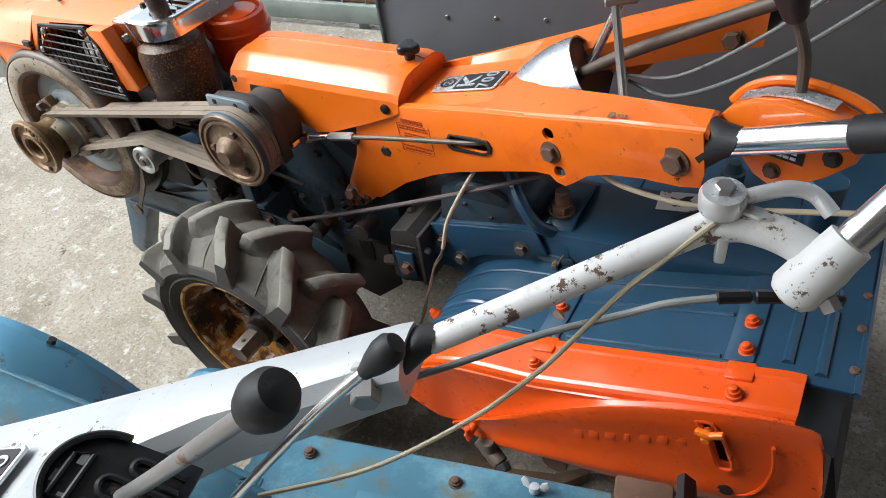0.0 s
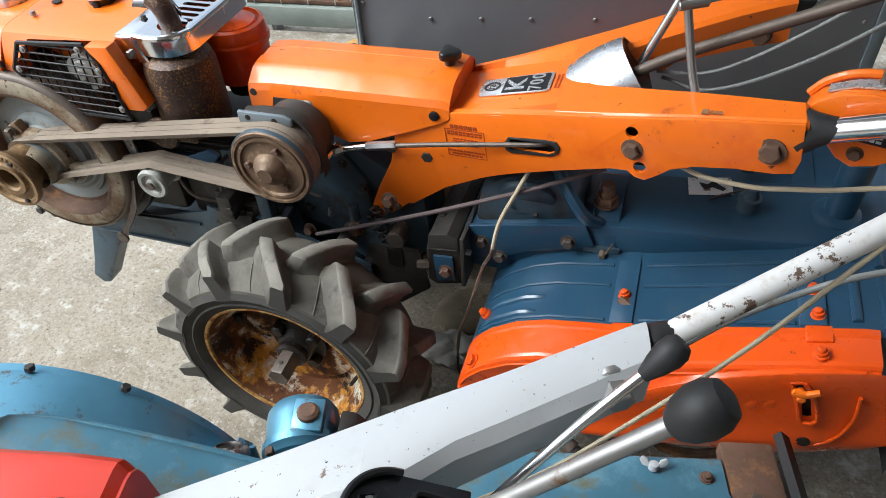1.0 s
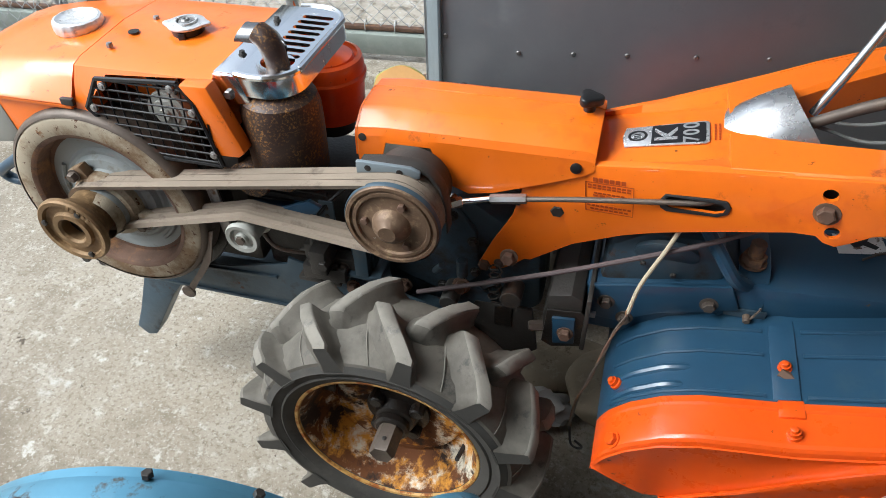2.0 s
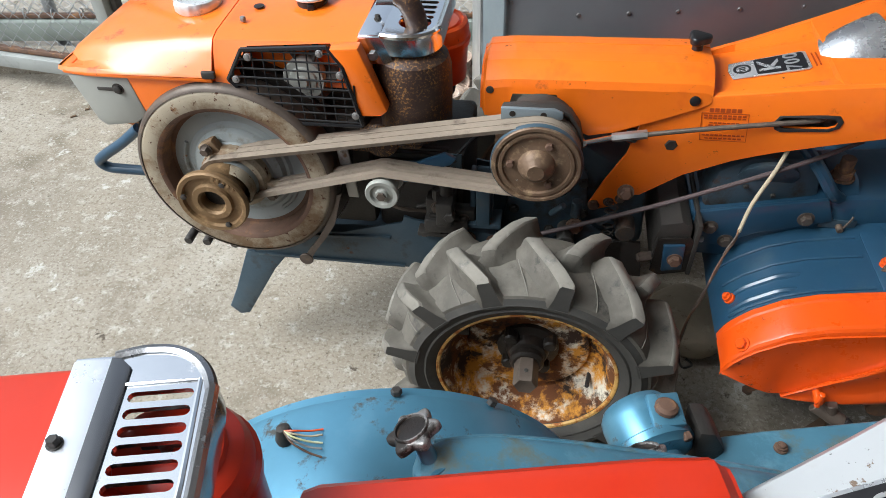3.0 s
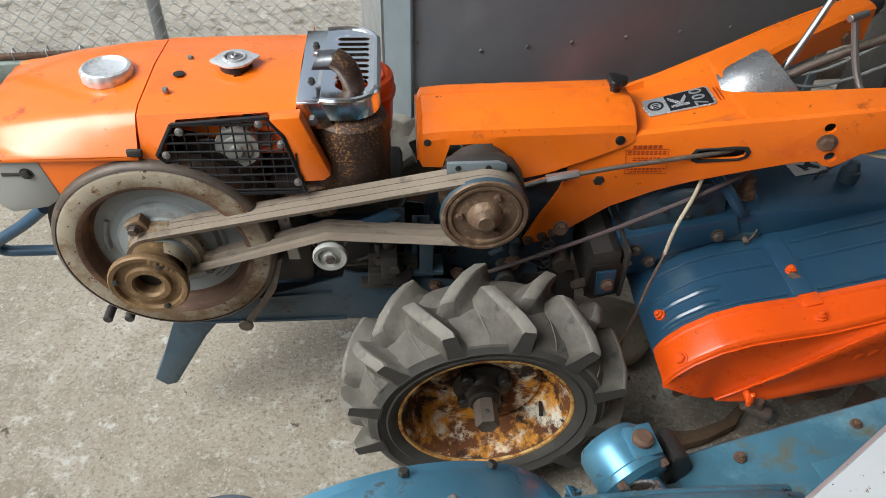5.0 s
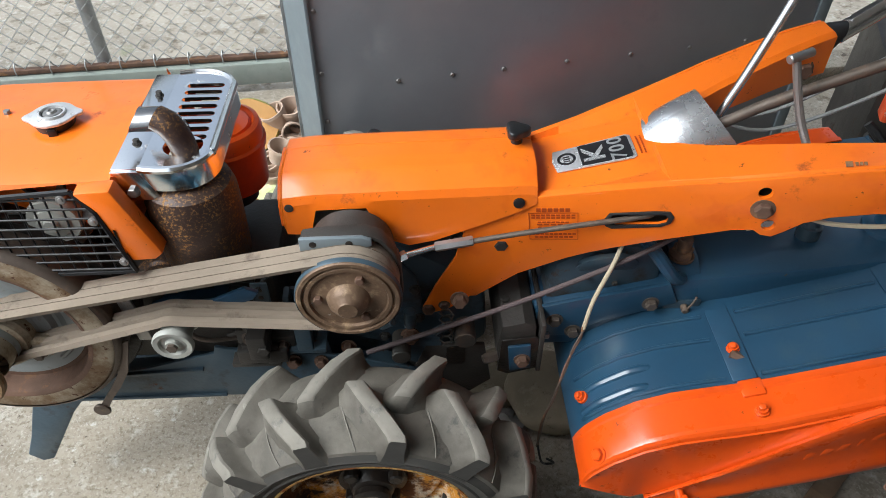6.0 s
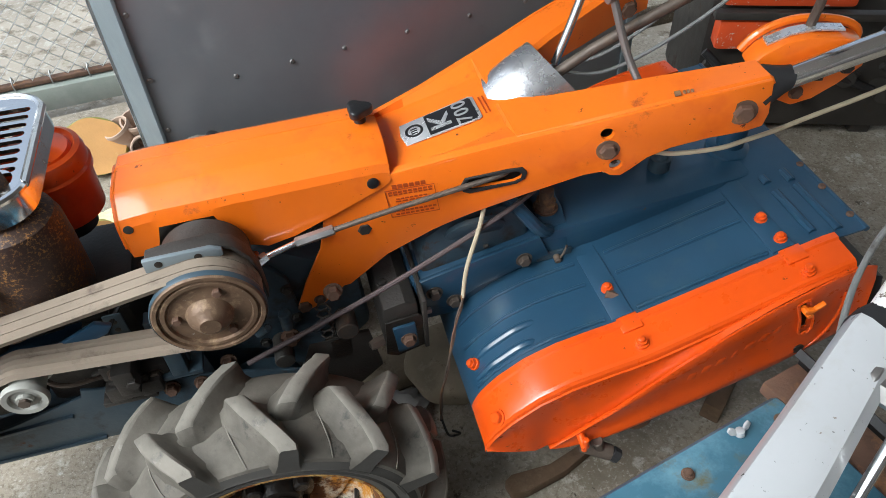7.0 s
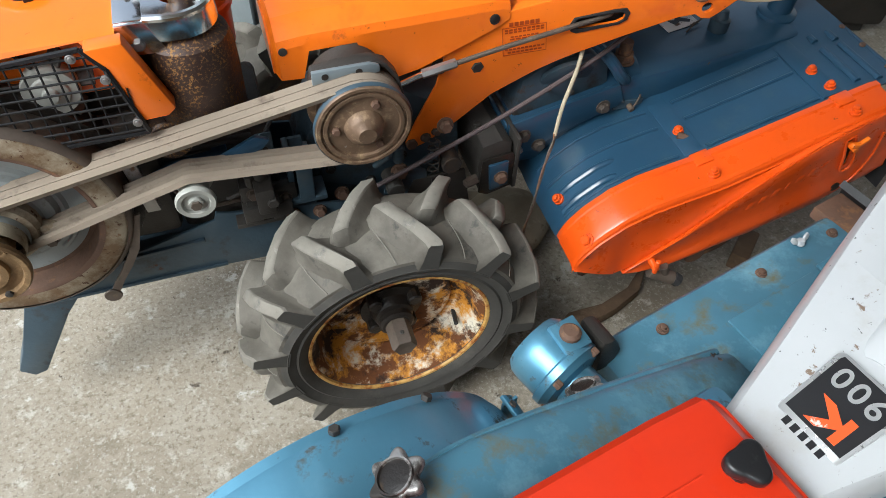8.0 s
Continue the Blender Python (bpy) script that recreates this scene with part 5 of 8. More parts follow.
    bolt(hb, (0.261, CY - 0.131, 0.389), (0, -1, 0), 0.011, 0.010, RUSTY, 0.014)
    bolt(hb, (0.226, CY - 0.108, 0.374), (-1, -0.3, 0), 0.010, 0.03, BROWN_STEEL)
    bolt(hb, (0.236, CY - 0.06, 0.462), (0, 0, 1), 0.008, 0.003, DARK_IRON)
    bolt(hb, (0.297, CY - 0.115, 0.43), (1, 0, 0), 0.006, 0.008, STEEL)


def body(T):
    # belt cover
    secs = []
    rows = [(-0.104, 0.650, 0.716), (-0.098, 0.642, 0.724), (-0.064, 0.640, 0.728), (-0.052, 0.686, 0.729), (0.020, 0.688, 0.731), (0.034, 0.652, 0.731), (0.052, 0.624, 0.732), (0.080, 0.613, 0.732), (0.12, 0.622, 0.733), (0.20, 0.655, 0.735), (0.252, 0.678, 0.736), (0.266, 0.688, 0.733)]
    for i, (x, zb, zt) in enumerate(rows):
        k = -0.010 if i == 0 else 0.0
        half = [(0.081 + k, zb), (0.079 + k, zt - 0.032), (0.074 + k, zt - 0.020), (0.050 + k, zt - 0.003), (0.042 + k, zt), (0.016, zt + 0.002), (0.0150, zt + 0.0005)]
        secs.append([(x, CY - d, z) for d, z in half] + [(x, CY + d, z) for d, z in reversed(half)])
    cov = loft(secs, closed=False)
    front = bmesh.new()
    front.faces.new([front.verts.new(p) for p in secs[0]])
    cover = part("belt_cover", thicken(join(cov, front), 0.003), ORANGE, T, "orange pressed belt cover", 16.0)
    back = bmesh.new()
    back.faces.new([back.verts.new((0.264, p[1], p[2] - 0.003)) for p in secs[-1]])
    part("cover_end", thicken(back, 0.003), ORANGE, cover)
    bolt(cover, (0.240, CY - 0.081, 0.690), (0, -1, 0.05), 0.0085, 0.003, PLASTIC, kind="dome")
    # Dark disc for the shaded hole in the cover's flank.
    bolt(cover, (-0.090, CY - 0.0795, 0.690), (0, -1, 0.05), 0.0065, 0.001, DARK_IRON, kind="dome", name="hole")
    wing_knob(cover, Matrix.Translation((0.243, CY + 0.006, 0.736)), PLASTIC)
    wing_knob(cover, Matrix.Translation((0.032, CY + 0.092, 0.672)) @ Matrix.Rotation(0.3, 4, "X"), PLASTIC)
    # side plates with slot and holes
    outline = [(0.097, 0.457), (0.103, 0.448), (0.114, 0.446), (0.140, 0.456), (0.160, 0.472), (0.175, 0.487), (0.185, 0.488), (0.25, 0.540), (0.32, 0.585), (0.38, 0.616), (0.45, 0.648), (0.53, 0.684), (0.555, 0.690), (0.566, 0.683), (0.580, 0.682), (0.592, 0.692),
               (0.612, 0.712), (0.64, 0.727), (0.69, 0.742), (0.735, 0.748), (0.757, 0.755), (0.760, 0.775), (0.752, 0.826), (0.70, 0.816), (0.644, 0.803), (0.56, 0.780), (0.50, 0.762), (0.42, 0.740), (0.35, 0.720), (0.262, 0.697), (0.20, 0.680), (0.165, 0.640), (0.150, 0.575), (0.118, 0.510)]
    for s in (1, -1):
        bm = prism(outline, 0.0, 0.006, "xz", 0.0012)
        for x in (0.25, 0.35, 0.45, 0.56, 0.70):
            bmesh.ops.bisect_plane(bm, geom=bm.verts[:] + bm.edges[:] + bm.faces[:], plane_co=(x, 0, 0), plane_no=(1, 0, 0))
        for v in bm.verts:
            v.co.y += interp(SIDE_Y, v.co.x)
        if s < 0:
            mirror_y(bm)
        sp = part("side_plate", bm, ORANGE, T, "orange handlebar beam side, chipped along its lower edge")
        if s > 0:
            slot = [(0.366, 0.673), (0.370, 0.666), (0.378, 0.664), (0.436, 0.675), (0.446, 0.681), (0.448, 0.689), (0.442, 0.695), (0.424, 0.693), (0.372, 0.683)]
            y_at = interp(SIDE_Y, 0.42)
            big = [(0.407 + (x - 0.407) * 1.16, 0.681 + (z - 0.681) * 1.45) for x, z in slot]
            sm = Matrix.Translation((0.42, y_at, 0)) @ Matrix.Rotation(math.atan2(-0.026, 0.10), 4, "Z") @ Matrix.Translation((-0.42, 0, 0))
            pierce(sp, prism(slot, -0.02, 0.02, "xz", 0, m=sm), *[lathe([(0.009, -0.02), (0.009, 0.02)], (x, interp(SIDE_Y, x), z), (x, 1, z), 14) for x, z in ((0.553, 0.755), (0.571, 0.702))])
            # Black sheet added behind slot and holes for the shade inside the beam.
            part("slot_shade", prism([(0.35, 0.655), (0.49, 0.672), (0.60, 0.700), (0.60, 0.775), (0.52, 0.755), (0.35, 0.705)], 0.014, 0.016, "xz", 0, m=sm), GREASE_AND_GAPS, sp)
            grom = part("slot_grommet", prism(big, -0.003, 0.0, "xz", 0.001, m=sm), RUBBER, sp, "black rubber slot edging")
            pierce(grom, prism(slot, -0.02, 0.02, "xz", 0, m=sm))
            for x, z, r in ((0.557, 0.728, 0.012), (0.724, 0.780, 0.014)):
                bolt(sp, (x, interp(SIDE_Y, x), z), (-0.27, -1, 0), r, 0.008, RUSTY, r * 1.35)
            bolt(sp, (0.107, 0.2975, 0.457), (0, -1, 0), 0.011, 0.007, RUSTY)
            for x, z in ((0.133, 0.466), (0.153, 0.476)):
                bolt(sp, (x, 0.297, z), (0, -1, 0), 0.008, 0.006, BROWN_STEEL, 0.010)
            # warning print: rows of small bars and a frame
            sm2 = frame_on((0.293, interp(SIDE_Y, 0.293) - 0.0006, 0.652), (1, -0.19, 0.13), (0, 0, 1))
            bars = []
            for r_, (zz, n_, w_, hh) in enumerate([(0.026, 6, 0.0075, 0.007), (0.016, 9, 0.0065, 0.0032), (0.0115, 9, 0.0065, 0.0028), (0.003, 7, 0.006, 0.0022), (-0.0015, 5, 0.009, 0.0022), (-0.0075, 6, 0.007, 0.0022), (-0.020, 10, 0.006, 0.0028), (-0.026, 8, 0.0065, 0.0028)]):
                for k in range(n_):
                    x = (k - (n_ - 1) / 2) * w_ * 1.12
                    bars.append(box(x - w_ * 0.42, x + w_ * 0.42, zz - hh / 2, zz + hh / 2, -0.0004, 0.0004, 0, m=sm2))
            for a in ((-0.036, 0.036, -0.031, -0.0302), (-0.036, 0.036, 0.0202, 0.021), (-0.036, -0.0352, -0.031, 0.021), (0.0352, 0.036, -0.031, 0.021)):
                bars.append(box(*a, -0.0004, 0.0004, 0, m=sm2))
            part("printed_notice", join(*bars), PRINT_RED, sp, "faded printed notice, too worn to read")
            sm3 = frame_on((0.648, interp(SIDE_Y, 0.648) + 0.012, 0.8085), (1, -0.24, 0.2), (0, 1, 0.3))
            part("small_mark", join(box(-0.013, -0.005, -0.004, 0.004, -0.0004, 0.0004, 0, m=sm3), *[box(-0.002 + 0.005 * k, 0.0015 + 0.005 * k, -0.0025, 0.0025, -0.0004, 0.0004, 0, m=sm3) for k in range(3)]), RUSTY, sp)
    # top sheet: crown and two arms
    def z_edge(x):
        return interp([(0.25, 0.694), (0.35, 0.720), (0.42, 0.740), (0.50, 0.762), (0.56, 0.780), (0.644, 0.803), (0.70, 0.816), (0.756, 0.827)], x)

    def z_crown(x):
        return interp([(0.25, 0.692), (0.308, 0.704), (0.414, 0.730), (0.47, 0.746), (0.56, 0.752)], x)

    secs = []
    for x in (0.25, 0.28, 0.32, 0.36, 0.40, 0.44, 0.475, 0.51):
        ys, ze, zc = interp(SIDE_Y, x), z_edge(x), z_crown(x)
        inner = CY - 0.058
        half = [(ys, ze - 0.004), (ys + 0.004, ze), (ys + 0.012, ze + 0.001), (inner - 0.012, (ze + zc) / 2 - 0.006), (inner, zc - 0.002), (inner + 0.010, zc)]
        secs.append([(x, y, z) for y, z in half] + [(x, 2 * CY - y, z) for y, z in reversed(half)])
    part("beam_top", thicken(loft(secs, closed=False), 0.003), ORANGE, T, "orange pressed beam top with paint rubbed off its ridges", 16.0)
    for s in (1, -1):
        secs = []
        for x in (0.44, 0.50, 0.56, 0.62, 0.68, 0.72, 0.752, 0.757):
            ys, ze = interp(SIDE_Y, x), z_edge(x)
            w_ = interp([(0.44, 0.10), (0.56, 0.082), (0.75, 0.056)], x)
            dz = interp([(0.44, 0.03), (0.60, 0.055), (0.75, 0.066)], x)
            shrink = 0.004 if x > 0.755 else 0.0
            secs.append([(x, ys + 0.0062, ze - 0.012), (x, ys + 0.003, ze - 0.003 - shrink), (x, ys + 0.010, ze + 0.0015 - shrink), (x, ys + w_ - 0.010, ze + 0.003 - shrink), (x, ys + w_ - 0.001, ze - 0.004), (x, ys + w_, ze - dz), (x, ys + w_ - 0.006, ze - dz), (x, ys + w_ - 0.008, ze - 0.014)])
        bm = loft(secs)
        if s < 0:
            mirror_y(bm)
        part("handle_arm", bm, ORANGE, T, "orange pressed handlebar arm", 20.0)
        if s < 0:
            for x, z, r in ((0.715, 0.772, 0.014),):
                bolt(T, (x, 2 * CY - interp(SIDE_Y, x) - 0.056, z), (0, -1, 0), r, 0.012, RUSTY, r * 1.3)
    # name plate
    pm = frame_on((0.360, CY - 0.006, z_crown(0.360) + 0.0018), (1, 0.0, 0.245), (0, 1, 0))
    pl = part("name_plate", join(prism([(-0.060, -0.026), (0.052, -0.030), (0.058, -0.026), (0.058, 0.026), (0.052, 0.030), (-0.060, 0.024), (-0.064, 0.0)], -0.0005, 0.0016, "xy", 0.0007, m=pm)), SILVER_INK, T, "silver and black name plate")
    part("plate_field", prism([(-0.022, -0.0235), (0.050, -0.0262), (0.053, -0.022), (0.053, 0.022), (0.050, 0.0262), (-0.022, 0.0235)], 0.0016, 0.0020, "xy", 0, m=pm), INK, pl)
    letters("700", 0.031, 0.0004, pm @ pose(0.034, 0.0, 0.0024, 0, 0, 90), SILVER_INK, pl)
    part("plate_mark", join(box(-0.018, 0.014, -0.016, -0.009, 0.002, 0.0026, 0, m=pm), prism([(-0.004, -0.009), (-0.018, 0.008), (-0.018, 0.017), (0.0, -0.002), (0.014, 0.017), (0.014, 0.008), (0.004, -0.009)], 0.002, 0.0026, "xy", 0, m=pm)), SILVER_INK, pl)
    part("plate_ring", lathe([(0.014, 0.0016), (0.014, 0.0022), (0.010, 0.0022), (0.010, 0.0016)], pm @ Vector((-0.042, 0, 0)), pm @ Vector((-0.042, 0, 1)), 20, close=False), INK, pl)
    part("plate_bars", join(*[box(-0.047, -0.037, -0.007 + 0.005 * k, -0.0045 + 0.005 * k, 0.0016, 0.0021, 0, m=pm) for k in range(3)]), INK, pl)
    part("printed_lines", join(*[box(0.064 + 0.006 * k, 0.0665 + 0.006 * k, -0.022 + 0.004 * (j % 11), -0.0195 + 0.004 * (j % 11), 0.0002, 0.0008, 0, m=pm) for k in range(2) for j in range(11)]), PRINT_RED, T, "tiny worn print")
    # bright lever cowl: from a low edge on the beam to a tilted rim
    low = glide([(0.452, 0.322, 0.718), (0.440, 0.350, 0.728), (0.434, 0.386, 0.740), (0.440, 0.420, 0.742), (0.455, 0.450, 0.735)], 5)
    rim_ = glide([(0.590, 0.322, 0.712), (0.548, 0.338, 0.760), (0.518, 0.376, 0.790), (0.512, 0.420, 0.790), (0.528, 0.452, 0.758), (0.560, 0.462, 0.715)], 4)
    secs = [[a_.lerp(b_, f_) + Vector((0, 0, 0.006 * math.sin(math.pi * f_))) for a_, b_ in zip(low, rim_)] for f_ in (0, 0.25, 0.5, 0.75, 1.0)]
    part("lever_cowl", thicken(loft(secs, closed=False), 0.0025), COWL, T, "chromed cowl over the lever gate")
    gate_bm = bmesh.new()
    gate_bm.faces.new([gate_bm.verts.new(p + Vector((-0.006, 0, -0.006))) for p in rim_])
    lg = part("lever_gate", thicken(gate_bm, 0.004), PLASTIC, T, "black slotted lever gate")
    gm = frame_on((0.534, 0.398, 0.742), (0, -1, 0.0), (-0.62, 0, 0.78))
    part("gate_slots", join(*[tube([gm @ Vector(p) for p in pts], 0.0030, 6, 1, smooth=False) for pts in ([(-0.034, -0.02, 0.003), (-0.034, 0.018, 0.003), (-0.018, 0.026, 0.003), (-0.014, -0.03, 0.003)], [(0.006, -0.03, 0.003), (0.006, 0.030, 0.003), (0.024, 0.022, 0.003), (0.028, -0.02, 0.003)], [(-0.036, -0.036, 0.003), (0.036, -0.036, 0.003)])]), RUBBER, lg)
    # levers
    part("gear_lever", tube([(0.540, CY + 0.004, 0.758), (0.60, CY - 0.006, 0.80), (0.70, CY - 0.03, 0.862), (0.84, CY - 0.06, 0.945)], 0.0085, 12), BROWN_STEEL, T, "rust-brown shift lever")
    part("select_lever", tube([(0.545, CY + 0.022, 0.765), (0.572, CY + 0.03, 0.83), (0.61, CY + 0.045, 0.93), (0.64, CY + 0.06, 1.02)], 0.0065, 12), CHROME, T, "thin bright lever")
    part("tine_lever", join(tube([(0.632, CY - 0.088, 0.770), (0.615, CY - 0.06, 0.815), (0.597, CY - 0.036, 0.882)], 0.0058, 10), rod((0.584, CY - 0.040, 0.886), (0.622, CY - 0.024, 0.889), 0.0062), rod((0.634, CY - 0.092, 0.752), (0.631, CY - 0.086, 0.776), 0.013)), STEEL, T, "steel lever with a cross handle")
    # handle tube, boot and grip, both sides
    for s in (1, -1):
        def fl(b):
            return mirror_y(b) if s < 0 else b
        part("boot", fl(loft([[(x + 0.004 * math.sin(a), y + ry * math.cos(a), z + rz * math.sin(a)) for a in [2 * math.pi * k / 16 + 0.39 for k in range(16)]] for x, y, z, ry, rz in ((0.744, 0.199, 0.792, 0.026, 0.034), (0.753, 0.197, 0.796, 0.027, 0.035), (0.764, 0.193, 0.802, 0.023, 0.028), (0.778, 0.189, 0.810, 0.0185, 0.020), (0.784, 0.187, 0.813, 0.017, 0.018))])), RUBBER, T, "black rubber boot")
        part("handle_tube", fl(rod((0.775, 0.191, 0.808), (0.905, 0.153, 0.871), 0.0155)), CHROME, T, "chromed handle tube with rust freckles")
        part("grip", fl(lathe([(0.016, 0), (0.0185, 0.003), (0.0185, 0.26), (0.022, 0.27), (0.018, 0.285)], (0.888, 0.158, 0.863), (1.02, 0.119, 0.927), 20)), RUBBER, T)
    # half-moon lever guide
    gd = [(0.752, 0.812), (0.766, 0.832), (0.79, 0.848), (0.82, 0.856), (0.86, 0.855), (0.892, 0.846), (0.905, 0.832), (0.903, 0.812), (0.880, 0.785), (0.852, 0.762), (0.826, 0.752), (0.806, 0.760), (0.780, 0.786)]
    sh = Matrix.Translation((0.82, 0.215, 0)) @ Matrix.Rotation(radians(-15), 4, "Z") @ Matrix.Translation((-0.82, 0, 0))
    gp = part("lever_guide", prism(gd, -0.010, 0.030, "xz", 0.004, m=sh), ORANGE, T, "orange half-moon throttle lever guide")
    part("guide_rim", tube([sh @ Vector((x, 0.034, z + 0.004)) for x, z in gd[:8]], 0.006, 8, 3), ORANGE, gp)
    part("guide_plate", prism([(0.772, 0.842), (0.80, 0.8555), (0.83, 0.861), (0.868, 0.8595), (0.868, 0.857), (0.83, 0.8585), (0.80, 0.853), (0.772, 0.839)], 0.002, 0.020, "xz", 0, m=sh), SILVER_INK, gp)
    part("guide_label", join(box(0.792, 0.856, -0.0115, -0.0105, 0.792, 0.814, 0.0004, m=sh)), INK, gp)
    part("label_bars", join(*[box(0.797 + 0.0075 * k, 0.803 + 0.0075 * k, -0.0122, -0.0116, 0.796 + 0.0065 * j, 0.7995 + 0.0065 * j, 0, m=sh) for k in range(7) for j in range(3)]), SILVER_INK, gp)
    bolt(gp, sh @ Vector((0.826, -0.010, 0.774)), sh.to_3x3() @ Vector((0, -1, 0)), 0.008, 0.006, RUSTY, 0.010)
    bolt(gp, sh @ Vector((0.882, -0.010, 0.812)), sh.to_3x3() @ Vector((0, -1, 0)), 0.008, 0.006, DARK_IRON, 0.010)
    part("throttle_lever", join(tube([(0.832, 0.232, 0.84), (0.828, 0.222, 0.90), (0.812, 0.205, 0.955)], 0.0062, 10)), BROWN_STEEL, T)
    part("lever_knob", lathe([(0.010, 0), (0.012, 0.004), (0.019, 0.05), (0.020, 0.065), (0.014, 0.078), (0, 0.082)], (0.813, 0.206, 0.948), (0.80, 0.19, 0.995), 18), RUBBER, T)
    # link rod with turnbuckle
    part("link_rod", tube([(0.155, 0.272, 0.628), (0.25, 0.268, 0.649), (0.36, 0.262, 0.671), (0.408, 0.259, 0.681), (0.428, 0.260, 0.686), (0.440, 0.275, 0.688)], 0.0042, 10), BROWN_STEEL, T, "rust-brown link rod")
    part("turnbuckle", join(lathe([(0.0068, 0), (0.0078, 0.002), (0.0078, 0.056), (0.0068, 0.058)], (0.118, 0.274, 0.620), (0.176, 0.272, 0.633), 6)), STEEL, T)
    part("link_end", join(rod((0.066, 0.268, 0.608), (0.120, 0.274, 0.6205), 0.0048), rod((0.058, 0.262, 0.606), (0.075, 0.27, 0.610), 0.0085, seg=6), rod((0.055, 0.24, 0.606), (0.058, 0.285, 0.606), 0.006)), CHROME, T)
    # cables
    part("control_rod", tube([(0.004, 0.235, 0.424), (0.10, 0.238, 0.463), (0.25, 0.245, 0.525), (0.42, 0.268, 0.592), (0.52, 0.30, 0.625)], 0.0042, 8), CABLE_DARK, T, "purple-brown control rod")
    part("loose_cable", tube([(0.408, 0.285, 0.630), (0.388, 0.258, 0.590), (0.362, 0.238, 0.53), (0.352, 0.228, 0.475)], 0.0036, 8), CABLE_CREAM, T, "yellowed loose cable with a frayed end")
    strand = [(0.352, 0.228, 0.480), (0.349, 0.224, 0.462), (0.338, 0.215, 0.440), (0.330, 0.209, 0.405), (0.321, 0.200, 0.370), (0.313, 0.193, 0.335), (0.300, 0.184, 0.290), (0.296, 0.178, 0.250), (0.295, 0.175, 0.215)]
    for s in (-1, 1):
        part("cable_strand", tube([(x + s * 0.0016 * math.cos(k * 1.9), y, z + s * 0.0016 * math.sin(k * 1.9)) for k, (x, y, z) in enumerate(strand)], 0.0021, 6), (RUSTY if s < 0 else BROWN_STEEL), T, "brown bared wire strand")
    part("frayed_wire", tube([(0.295, 0.175, 0.22), (0.302, 0.16, 0.19), (0.315, 0.165, 0.17), (0.322, 0.15, 0.20), (0.308, 0.15, 0.215)], 0.0022, 6), RUBBER, T)
    part("throttle_cable", tube(THROTTLE, 0.0036, 8), CABLE_CREAM, T, "yellowed throttle cable")
    part("clutch_cable", tube([(0.58, CY + 0.10, 0.70), (0.66, CY + 0.06, 0.71), (0.78, CY + 0.02, 0.80), (0.92, CY - 0.02, 0.95), (1.02, CY - 0.05, 1.05)], 0.0032, 8), CABLE_GREY, T)
    part("clutch_cable", tube([(0.57, CY + 0.09, 0.715), (0.66, CY + 0.075, 0.735), (0.78, CY + 0.05, 0.835), (0.92, CY + 0.02, 0.985), (1.02, CY, 1.07)], 0.0030, 8), CABLE_GREY, T)


def wing_knob(parent, m, material):
    """A clover-shaped hand knob on a stem."""
    pts = []
    for k in range(42):
        a = 2 * math.pi * k / 42
        r = 0.0175 + 0.0030 * math.cos(3 * a)
        pts.append((r * math.cos(a), r * math.sin(a)))
    part("hand_knob", join(prism(pts, 0.012, 0.026, "xy", 0.004, 3, m=m), lathe([(0.009, -0.004), (0.009, 0.013)], m @ Vector((0, 0, 0)), m @ Vector((0, 0, 1)), 14)), material, parent, "three-lobed hand knob")


PROFILE = [(0.335, 0.318), (0.340, 0.336), (0.352, 0.358), (0.378, 0.386), (0.42, 0.416), (0.47, 0.436), (0.53, 0.448), (0.584, 0.457), (0.66, 0.478), (0.75, 0.504), (0.84, 0.530), (0.90, 0.547), (0.975, 0.556)]


